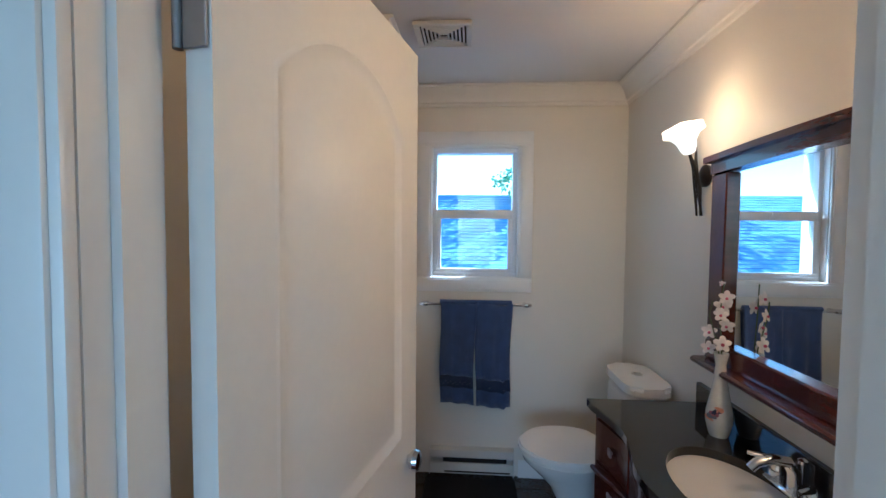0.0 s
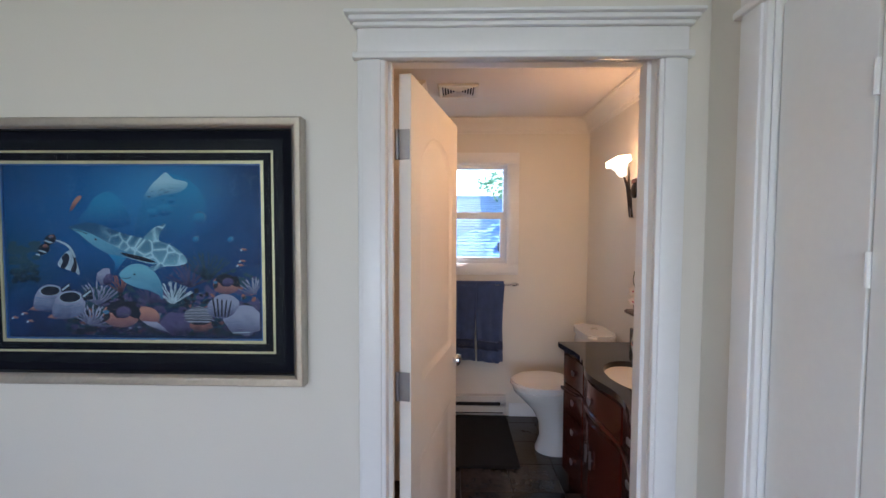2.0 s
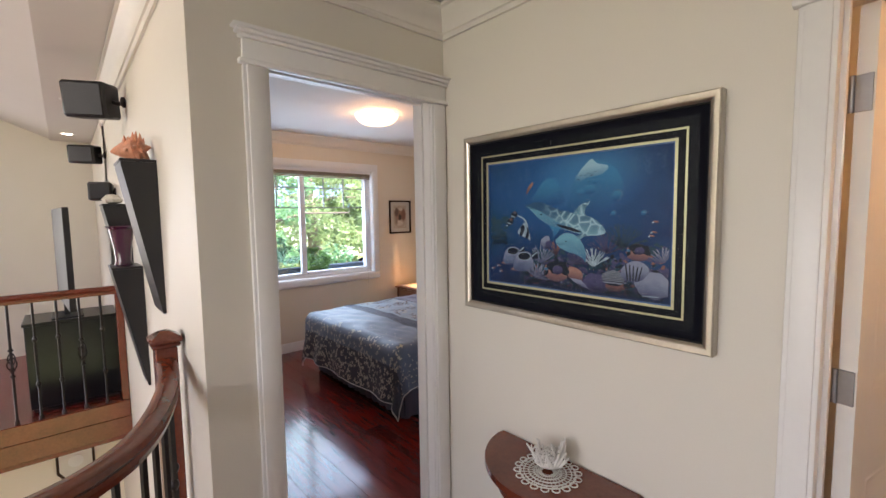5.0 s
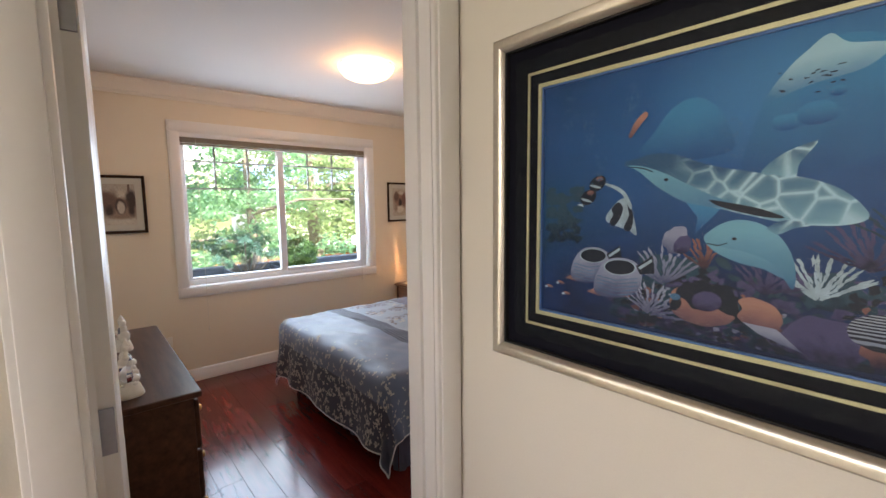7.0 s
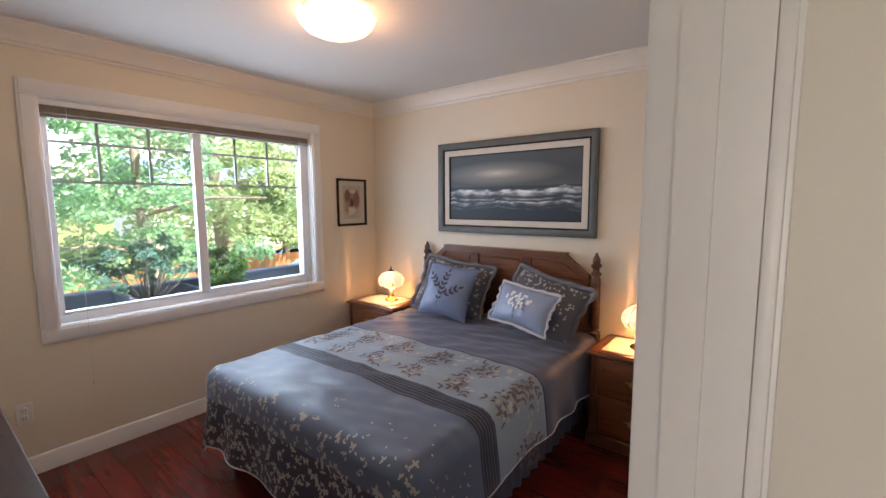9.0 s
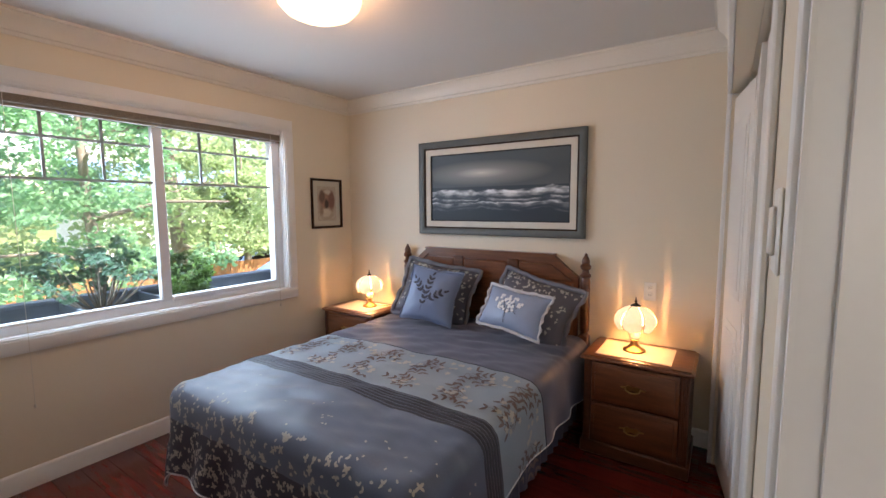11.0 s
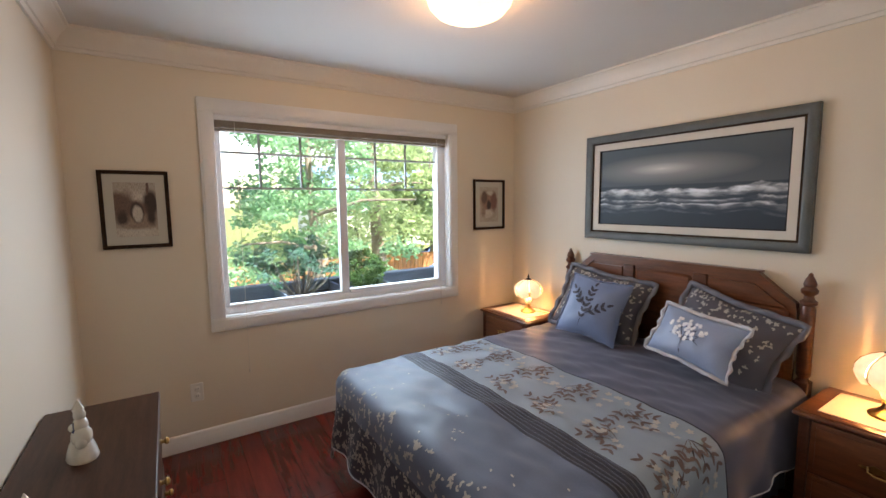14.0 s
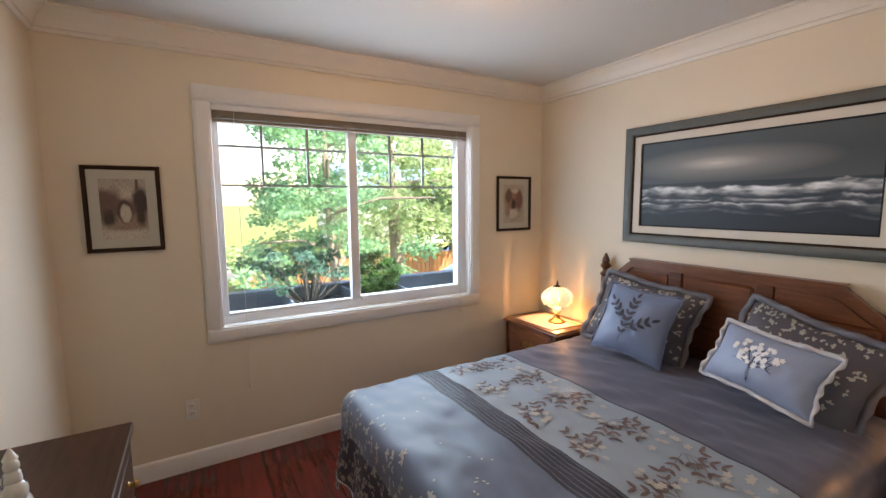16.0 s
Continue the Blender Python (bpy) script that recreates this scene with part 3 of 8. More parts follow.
def sheet(a, b):
    """Where a point of the spread cloth comes to lie: a across, b from the pillow end to beyond the foot."""
    length = BY1 - BY0
    ex, ey = max(0.0, abs(a) - HW), max(0.0, b - length)
    d = math.hypot(ex, ey)
    r = 0.085
    if d < r * 1.571:
        out, drop = r * math.sin(d / r), r * (1 - math.cos(d / r))
    else:
        out, drop = r + 0.07 * (d - r * 1.571), r + (d - r * 1.571)
    ux, uy = (ex / d, ey / d) if d > 1e-6 else (0, 0)
    wav = 0.0
    if d > 0.12:
        wav = 0.016 * min(1, (d - 0.12) / 0.3) * math.sin(15 * (a if ey > ex else b) + 2.0 * math.sin(4 * (a + b)))
    p = Vector((min(abs(a), HW) * (1 if a > 0 else -1) + (1 if a > 0 else -1) * ux * (out + wav), -(min(b, length) - length / 2) - uy * (out + wav), TOP - drop))
    k = Vector((p.x * 3.1, p.y * 3.1, p.z * 3.1))
    flat = max(0.0, 1 - d / 0.2)
    p.z += 0.010 * noise.noise(k) + 0.009 * flat * noise.noise(Vector((p.x * 4 + p.y * 3, p.y * 13 - p.x * 5, 1.7))) + 0.003 * flat * noise.noise(Vector((p.x * 7 - p.y * 9, p.y * 24 + p.x * 10, 4.1))) + 0.005 * noise.noise(Vector((p.x * 11, p.y * 9, p.z * 9))) + 0.02 * flat * math.cos(min(1, abs(a) / HW) * 1.4) - 0.012
    p.z = max(p.z, 0.055)
    return Vector((p.x, p.y + (BY0 + BY1) / 2 - 1.3, p.z))


SIDE, FOOT, BLEN = 0.37, 0.47, BY1 - BY0


def cloth(a0, a1, b0, b1, na, nb, lift=0.0):
    bm = bmesh.new()
    g = []
    for j in range(nb + 1):
        b = b0 + (b1 - b0) * j / nb
        row = []
        for i in range(na + 1):
            p = sheet(a0 + (a1 - a0) * i / na, b)
            if lift:
                p = p + lift * Vector((p.x * 0.5, -max(0, p.y * -0.3), 1)).normalized()
            row.append(bm.verts.new(p))
        g.append(row)
    for j in range(nb):
        for i in range(na):
            bm.faces.new((g[j][i], g[j][i + 1], g[j + 1][i + 1], g[j + 1][i]))
    return bm


M_SATIN = mat("blue_grey_satin", (0.082, 0.112, 0.175), 0.46, vary=0.14, scale=3, fine=160, bump=0.02, sheen=0.25)
M_PLUM = mat("plum_grey_satin", (0.076, 0.078, 0.118), 0.5, vary=0.12, scale=3, fine=160, bump=0.02, sheen=0.2)
M_BAND = mat("ice_blue_band", (0.27, 0.33, 0.38), 0.5, vary=0.08, scale=5, fine=200, bump=0.02)
M_LINE = mat("charcoal_ribbon", (0.035, 0.036, 0.05), 0.5, vary=0.15, fine=200)
M_HEM = mat("smoke_grey_satin", (0.048, 0.055, 0.078), 0.5, vary=0.2, scale=4, fine=160, bump=0.02)
M_BLOSSOM = mat("white_embroidery", (0.78, 0.77, 0.76), 0.6, vary=0.08, fine=300)
M_INKY = mat("inky_embroidery", (0.035, 0.036, 0.055), 0.6, vary=0.2, fine=300)
M_PETAL = mat("cream_embroidery", (0.46, 0.44, 0.39), 0.6, vary=0.12, fine=300)
M_LEAF = mat("brown_embroidery", (0.15, 0.105, 0.095), 0.6, vary=0.2, fine=300)
M_GREYL = mat("slate_embroidery", (0.15, 0.16, 0.20), 0.6, vary=0.2, fine=300)
M_SKIRT = mat("plum_bed_skirt", (0.075, 0.075, 0.11), 0.8, vary=0.15, fine=200, bump=0.03)
M_LACE = mat("pale_lace_trim", (0.55, 0.54, 0.55), 0.7, vary=0.1, fine=240, bump=0.05)

AM, BM = HW + SIDE, BLEN + FOOT
B_BAND0, B_BAND1, B_STR = 0.86, 1.345, 1.475
part("comforter_top", cloth(-AM, AM, 0.0, B_BAND0, 96, 60), M_PLUM, bed, "plum-grey satin upper part")
part("comforter_band", cloth(-AM, AM, B_BAND0, B_BAND1, 56, 18), M_BAND, bed, "ice-blue band with embroidered blossom")
part("comforter_ribbon", cloth(-AM, AM, B_BAND1, B_STR, 56, 6), M_LINE, bed, "charcoal ribbon band with fine pale lines")
part("comforter_foot", cloth(-AM, AM, B_STR, BLEN + 0.20, 96, 32), M_SATIN, bed, "blue-grey satin foot part")
part("comforter_hem", cloth(-AM, AM, BLEN + 0.20, BM, 56, 16), M_HEM, bed, "smoke-grey hem with scattered petals")
edge = bmesh.new()
tube(edge, [sheet(-AM + 2 * AM * i / 60, BM) for i in range(61)], 0.004, 6)
for s in (-1, 1):
    tube(edge, [sheet(s * AM, BM * i / 40) for i in range(41)], 0.004, 6)
part("comforter_piping", edge, M_LACE, bed, "pale scalloped hem trim")
for i in range(6):
    b = B_BAND1 + 0.014 + i * 0.0205
    bm = bmesh.new()
    tube(bm, [sheet(-AM + 2 * AM * k / 70, b) + Vector((0, 0, 0.0015)) for k in range(71)], 0.0022, 5)
    part("ribbon_line", bm, M_GREYL, bed)
bm = bmesh.new()
tube(bm, [sheet(-AM + 2 * AM * k / 70, B_BAND0) + Vector((0, 0, 0.001)) for k in range(71)], 0.0035, 5)
part("band_cord", bm, M_LINE, bed)


def stitch(bm, place, u, v, ang, ln, wd):
    """One flat embroidered petal on a surface place(u, v)."""
    vs = []
    for k in range(8):
        t = 2 * math.pi * k / 8
        x, y = ln / 2 * math.cos(t) + ln / 2, wd / 2 * math.sin(t) * (1 - 0.3 * math.cos(t))
        q = place(u + x * math.cos(ang) - y * math.sin(ang), v + x * math.sin(ang) + y * math.cos(ang))
        vs.append(bm.verts.new(q))
    bm.faces.new(vs)


def bed_place(u, v):
    p = sheet(u, v)
    n = (sheet(u + 0.01, v) - p).cross(sheet(u, v + 0.01) - p)
    n.normalize()
    return p - n * 0.003 if n.z < 0 else p + n * 0.003


def bed_out(u, v):
    p = sheet(u, v)
    n = (sheet(u + 0.01, v) - p).cross(sheet(u, v + 0.01) - p).normalized()
    c = Vector((0, 0, 0.3))
    if n.dot(p - c) < 0:
        n = -n
    return p + n * 0.003


rnd = random.Random(5)
petals, leaves = bmesh.new(), bmesh.new()
for i in range(15):
    u = -1.0 + i * 0.143
    v = 1.10 + 0.115 * (1 if i % 2 else -1) + rnd.uniform(-0.03, 0.03)
    dr = (0.35, 2.75)[i % 2] + rnd.uniform(-0.3, 0.3)
    for br in range(5):
        ang = dr + (br - 2) * 0.55 + rnd.uniform(-0.12, 0.12)
        ln = rnd.uniform(0.11, 0.17)
        for s in range(3):
            f = 0.4 + 0.3 * s
            su, sv = u + f * ln * math.cos(ang), v + f * ln * math.sin(ang)
            if not B_BAND0 + 0.05 < sv < B_BAND1 - 0.05:
                continue
            for sd in (-1, 1):
                stitch(leaves, bed_out, su, sv, ang + sd * 0.75, rnd.uniform(0.034, 0.046), 0.015)
        if B_BAND0 + 0.03 < v + ln * math.sin(ang) < B_BAND1 - 0.03:
            stitch(leaves, bed_out, u, v, ang, ln, 0.003)
    for k in range(9):
        ang, q = rnd.uniform(0, 6.28), rnd.uniform(0.0, 0.10)
        cu, cv = u + q * math.cos(ang) - 0.06, min(max(v + q * math.sin(ang), B_BAND0 + 0.05), B_BAND1 - 0.06)
        for j in range(5):
            stitch(petals, lambda a, b: bed_out(a, b) + Vector((0, 0, 0.0012)), cu, cv, j * 1.257 + ang, 0.017, 0.011)
hem = bmesh.new()
for i in range(620):
    v = BLEN + 0.02 + 0.43 * rnd.random() ** 0.7
    u = rnd.uniform(-0.86, 0.86)
    ang = rnd.uniform(0, 6.28)
    for j in range(rnd.choice((1, 2, 3, 4))):
        stitch(hem, bed_out, u, v, ang + j * 1.4, rnd.uniform(0.012, 0.022), 0.010)
for i in range(70):
    v, u, ang = rnd.uniform(1.55, BLEN + 0.05), rnd.uniform(-1.0, 1.0), rnd.uniform(0, 6.28)
    if rnd.random() < (v - 1.5) / 0.35:
        stitch(hem, bed_out, u, v, ang, rnd.uniform(0.010, 0.018), 0.008)
for i in range(120):
    v, u, ang = rnd.uniform(1.55, BLEN + 0.3), rnd.choice((-1, 1)) * rnd.uniform(HW + 0.15, AM - 0.02), rnd.uniform(0, 6.28)
    stitch(hem, bed_out, u, v, ang, rnd.uniform(0.012, 0.02), 0.009)
tagged(part("embroidered_leaves", leaves, M_LEAF, bed, "brown embroidered leaves"), kind="stuff")
tagged(part("embroidered_blossom", petals, M_PETAL, bed, "cream embroidered blossom"), kind="stuff")
tagged(part("embroidered_petals", hem, M_PETAL, bed, "cream petals scattered over the hem"), kind="stuff")

part("mattress", boxes((-0.70, 0.70, -0.84, 0.92, 0.33, 0.575), bev=0.03), M_LACE, bed)
part("box_spring", boxes((-0.69, 0.69, -0.83, 0.92, 0.17, 0.328), bev=0.015), M_SKIRT, bed)
sk = bmesh.new()
for s in (-1, 1):
    n, rows = 60, []
    for z in (0.33, 0.16, 0.012):
        rows.append([sk.verts.new((s * (0.715 + 0.012 * (0.34 - z) / 0.3 * math.sin(i * 1.9) + 0.02 * (0.34 - z)), -0.85 + 1.78 * i / n, z)) for i in range(n + 1)])
    for p, q in zip(rows, rows[1:]):
        for i in range(n):
            sk.faces.new((p[i], p[i + 1], q[i + 1], q[i]))
rows = []
for z in (0.33, 0.16, 0.012):
    rows.append([sk.verts.new((-0.715 + 1.43 * i / 48, -0.852 - 0.012 * (0.34 - z) / 0.3 * math.sin(i * 1.9), z)) for i in range(49)])
for p, q in zip(rows, rows[1:]):
    for i in range(48):
        sk.faces.new((p[i], p[i + 1], q[i + 1], q[i]))
part("bed_skirt", sk, M_SKIRT, bed, "plum-grey gathered bed skirt")

# headboard: frame with chamfered ends, raised panels, turned posts
hb = bmesh.new()
HX, HZ = 0.71, 1.125
YH = 2.26 - 1.3
prism(hb, [(-HX, 0.30), (HX, 0.30), (HX, 0.99), (HX - 0.06, 1.035), (HX - 0.17, HZ), (-HX + 0.17, HZ), (-HX + 0.06, 1.035), (-HX, 0.99)], YH + 0.012, YH + 0.038)
part("headboard_panel", hb, M_WOODH, bed)
hb = bmesh.new()
rail = [(-HX, 0.965), (-HX + 0.07, 0.985), (-HX + 0.185, 1.088), (HX - 0.185, 1.088), (HX - 0.07, 0.985), (HX, 0.965), (HX, 0.992), (HX - 0.06, 1.037), (HX - 0.17, HZ + 0.004), (-HX + 0.17, HZ + 0.004), (-HX + 0.06, 1.037), (-HX, 0.992)]
prism(hb, rail, YH - 0.002, YH + 0.045)
part("headboard_rail", hb, M_WOODH, bed)
hb = bmesh.new()
prism(hb, [(-HX + 0.165, HZ + 0.004), (HX - 0.165, HZ + 0.004), (HX - 0.16, HZ + 0.016), (-HX + 0.16, HZ + 0.016)], YH - 0.010, YH + 0.05)
part("headboard_cap", hb, M_WOODH, bed)
for x in (-0.235, 0.235):
    part("headboard_stile", boxes((x - 0.04, x + 0.04, YH - 0.001, YH + 0.04, 0.45, 1.087), bev=0.004), M_WOOD, bed)
for x0, x1, top in ((-HX + 0.03, -0.285, 0.96), (-0.185, 0.185, 1.068), (0.285, HX - 0.03, 0.96)):
    part("raised_panel", boxes((x0, x1, YH - 0.002, YH + 0.03, 0.50, top), bev=0.014), M_WOODH, bed)
for s in (-1, 1):
    shoulder = prism(bmesh.new(), [(s * 0.285, 0.965), (s * (HX - 0.05), 0.965), (s * (HX - 0.19), 1.068), (s * 0.285, 1.068)], YH - 0.001, YH + 0.03)
    part("raised_panel", shoulder, M_WOODH, bed)
post = bmesh.new()
box(post, -0.032, 0.032, -0.032, 0.032, 0.0, 0.60, 0.004)
lathe(post, [(0.030, 0.60), (0.022, 0.615), (0.031, 0.63), (0.031, 0.97), (0.026, 0.99), (0.036, 1.0), (0.036, 1.012), (0.024, 1.022), (0.020, 1.04), (0.034, 1.055), (0.036, 1.07), (0.024, 1.085), (0.028, 1.10), (0.020, 1.125), (0.010, 1.14), (0.011, 1.148), (0.003, 1.156)], 20)
pst = part("bed_post", post, M_WOOD, bed, "turned walnut post with a finial")
pst.matrix_basis = pose(-0.755, YH + 0.02, 0)
again(pst, bed, pose(0.755, YH + 0.02, 0))
for x in (-0.69, 0.69):
    part("side_rail", boxes((x - 0.012, x + 0.012, -0.82, YH, 0.18, 0.30), bev=0.003), M_WOOD, bed)
for x in (-0.64, 0.64):
    part("bed_leg", lathe(bmesh.new(), [(0.02, 0.0), (0.025, 0.02), (0.018, 0.05), (0.022, 0.17)], 14, pose(x, -0.74, 0)), M_IRON, bed)


def pillow(name, m, w, h, t, material, label, flange=0.0, trim=None, sprig=None, both=None):
    ob = thing(name, m, label, "pillow", "pillows on the bed")
    n = 26

    def place(u, v, side=-1, lift=0.0):
        x, z = 2 * u / w, 2 * v / h
        k = max(0.0, (1 - abs(x) ** 2.4)) ** 0.5 * max(0.0, (1 - abs(z) ** 2.4)) ** 0.5
        pinch = 1.03 - 0.11 * (1 - abs(x)) * abs(z) - 0.11 * (1 - abs(z)) * abs(x)
        cr = 0.010 * noise.noise(Vector((u * 9, v * 9, side + 2.0))) + 0.005 * noise.noise(Vector((u * 26, v * 18, side + t)))
        return Vector((u * pinch, side * (t / 2 * k + lift) + cr * k, v * pinch))
    bm = bmesh.new()
    for side in (-1, 1):
        g = [[bm.verts.new(place(w * (i / n - 0.5), h * (j / n - 0.5), side)) for i in range(n + 1)] for j in range(n + 1)]
        for j in range(n):
            for i in range(n):
                bm.faces.new((g[j][i], g[j][i + 1], g[j + 1][i + 1], g[j + 1][i]))
    bmesh.ops.remove_doubles(bm, verts=bm.verts, dist=0.0005)
    part("pillow_cover", bm, material, ob)
    if flange:
        bm = bmesh.new()
        k = 120
        a, b = [], []
        for i in range(k):
            s = i / k * 4
            e, f = int(s), s % 1
            x, z = ((-1 + 2 * f, -1), (1, -1 + 2 * f), (1 - 2 * f, 1), (-1, 1 - 2 * f))[e]
            q = place(x * w / 2 * 0.985, z * h / 2 * 0.985, -1)
            d = Vector((x if abs(x) > 0.999 else x * 0.25, 0, z if abs(z) > 0.999 else z * 0.25)).normalized()
            a.append(bm.verts.new(q))
            b.append(bm.verts.new(q + d * flange * (1 + 0.05 * math.sin(i * 1.7) + 0.12 * noise.noise(Vector((i * 0.3, w, 0)))) + Vector((0, 0.012 * math.sin(i * 0.9) - 0.004, 0))))
        for i in range(k):
            bm.faces.new((a[i], a[(i + 1) % k], b[(i + 1) % k], b[i]))
        ob2 = part("flange", bm, trim or material, ob, "pale flanged border")
        ob2.modifiers.new("thickness", "SOLIDIFY").thickness = 0.004
    return ob, place


M_FLANGE = mat("grey_flange_satin", (0.135, 0.135, 0.155), 0.5, vary=0.1, fine=180, bump=0.02)
M_SHAM = mat("grey_sham_satin", (0.085, 0.08, 0.095), 0.5, vary=0.15, scale=6, fine=180, bump=0.02)
M_CUSH = mat("blue_cushion_satin", (0.16, 0.22, 0.35), 0.42, vary=0.12, scale=5, fine=180, bump=0.02, sheen=0.2)
M_ICE = mat("ice_cushion_satin", (0.26, 0.32, 0.44), 0.45, vary=0.08, scale=5, fine=180, bump=0.02)
for x, z, ry, rz in ((-0.33, 0.81, 7, 6), (0.45, 0.765, 10, -12)):
    ob, place = pillow("bed_pillow", pose(BCX + x, 2.09, z, -27, ry, rz), 0.60, 0.43, 0.20, M_SHAM, "grey satin pillow sham with a petal pattern and pale flange", 0.032, M_FLANGE)
    bm = bmesh.new()
    for i in range(150):
        u, v, ang = rnd.uniform(-0.29, 0.29), 0.20 - 0.38 * rnd.random() ** 1.7, rnd.uniform(0, 6.28)
        for j in range(rnd.choice((1, 2, 3))):
            stitch(bm, lambda a, b: place(a, b, -1, 0.003), u, v, ang + 1.3 * j, 0.015, 0.009)
    tagged(part("embroidered_petals", bm, M_PETAL, ob), kind="stuff")
ob, place = pillow("cushion", pose(BCX - 0.25, 1.915, 0.825, -26, 6, 10), 0.40, 0.40, 0.15, M_CUSH, "square blue satin cushion with embroidered leaves", 0.004, M_CUSH)
bm = bmesh.new()


def front_of(a, b):
    return place(a, b, -1, 0.003)


for x, y, ang, ln, pairs in ((-0.04, -0.16, 1.45, 0.30, 6), (-0.02, -0.06, 0.55, 0.16, 3), (-0.03, -0.02, 2.3, 0.15, 3)):
    stitch(bm, front_of, x, y, ang, ln, 0.004)
    for k in range(pairs):
        f = ln * (0.25 + 0.75 * k / pairs)
        for sd in (-1, 1):
            stitch(bm, front_of, x + f * math.cos(ang), y + f * math.sin(ang), ang + sd * rnd.uniform(0.6, 0.9), rnd.uniform(0.036, 0.050), 0.019)
    stitch(bm, front_of, x + ln * math.cos(ang), y + ln * math.sin(ang), ang, 0.045, 0.018)
tagged(part("embroidered_leaves", bm, M_INKY, ob), kind="stuff")
ob, place = pillow("cushion", pose(BCX + 0.44, 1.825, 0.815, -30, 4, -12), 0.45, 0.26, 0.14, M_ICE, "oblong ice-blue cushion with an embroidered tree", 0.018, M_LACE)
bm, bm2 = bmesh.new(), bmesh.new()
stitch(bm, front_of, -0.012, -0.105, 1.62, 0.09, 0.009)
for br in range(7):
    ang = 1.55 + (br - 3) * 0.42 + rnd.uniform(-0.1, 0.1)
    stitch(bm, front_of, -0.014, -0.03, ang, rnd.uniform(0.07, 0.10), 0.005)
    for sd in (-1, 1):
        stitch(bm, front_of, -0.014 + 0.06 * math.cos(ang), -0.03 + 0.06 * math.sin(ang), ang + sd * 0.7, 0.035, 0.004)
for k in range(40):
    a, f = rnd.uniform(0, 6.28), rnd.random() ** 0.5
    cu, cv = -0.012 + 0.105 * f * math.cos(a), 0.030 + 0.058 * f * math.sin(a)
    for j in range(5):
        stitch(bm2, lambda x, y: place(x, y, -1, 0.004), cu, cv, j * 1.257 + a, 0.012, 0.009)
tagged(part("embroidered_tree", bm, M_INKY, ob), kind="stuff")
tagged(part("embroidered_blossom", bm2, M_BLOSSOM, ob), kind="stuff")


# nightstands
def nightstand(m, w, d, h):
    ob = thing("nightstand", m, "walnut nightstand with two drawers and brass pulls", "nightstand", "nightstands beside the bed")
    top = bmesh.new()
    box(top, -w / 2 - 0.02, w / 2 + 0.02, -0.02, d, h - 0.028, h - 0.008, 0.008, 3)
    box(top, -w / 2 - 0.005, w / 2 + 0.005, -0.006, d, h - 0.008, h, 0.004, 2)
    part("top", top, M_WOODH, ob)
    part("body", boxes((-w / 2, w / 2, 0.012, d, 0.05, h - 0.028), bev=0.003), M_WOOD, ob)
    part("plinth", boxes((-w / 2 - 0.012, w / 2 + 0.012, -0.008, d, 0.0, 0.075), bev=0.006), M_WOOD, ob)
    for x in (-w / 2 + 0.022, w / 2 - 0.022):
        st = bmesh.new()
        box(st, x - 0.02, x + 0.02, 0.0, 0.014, 0.076, h - 0.03, 0.002)
        for k in (-0.008, 0.0, 0.008):
            tube(st, [(x + k, -0.001, 0.10), (x + k, -0.001, h - 0.05)], 0.003, 6)
        part("corner_pilaster", st, M_WOOD, ob)
    dh = (h - 0.03 - 0.085) / 2
    for i in range(2):
        z0 = 0.085 + i * dh
        dr = bmesh.new()
        box(dr, -w / 2 + 0.046, w / 2 - 0.046, -0.006, 0.014, z0 + 0.006, z0 + dh - 0.006, 0.006, 2)
        box(dr, -w / 2 + 0.066, w / 2 - 0.066, -0.011, 0.0, z0 + 0.026, z0 + dh - 0.026, 0.005, 2)
        drawer = part("drawer", dr, M_WOODH, ob)
        zc = z0 + dh / 2
        pl = bmesh.new()
        prism(pl, [(0.055 * math.cos(t) * (1 + 0.2 * math.cos(4 * t)), zc + 0.016 * math.sin(t) * (1 + 0.3 * math.cos(6 * t))) for t in (2 * math.pi * k / 28 for k in range(28))], -0.015, -0.011)
        tube(pl, [(-0.038, -0.016, zc + 0.004), (-0.036, -0.028, zc - 0.010), (-0.015, -0.032, zc - 0.018), (0.015, -0.032, zc - 0.018), (0.036, -0.028, zc - 0.010), (0.038, -0.016, zc + 0.004)], 0.004, 8)
        part("drawer_pull", pl, M_BRASS, drawer, "aged brass bail pull")
    return ob


NS_W, NS_D, NS_H = 0.55, 0.40, 0.60
ns1 = nightstand(pose(-0.565, 1.90, 0), NS_W, NS_D, NS_H)
ns2 = copy_thing(ns1, pose(-2.82, 1.90, 0))
M_DOILY = mat("cream_cloth_runner", (0.66, 0.56, 0.46), 0.85, vary=0.08, fine=300, bump=0.05)
for x in (-0.585, -2.82):
    bm = boxes((x - 0.20, x + 0.20, 1.935, 2.24, NS_H + 0.0005, NS_H + 0.004))
    tagged(new("table_runner", mesh("table_runner", bm, M_DOILY)), "cream cloth runner lying on the nightstand", "cloth", "runners on the nightstands")


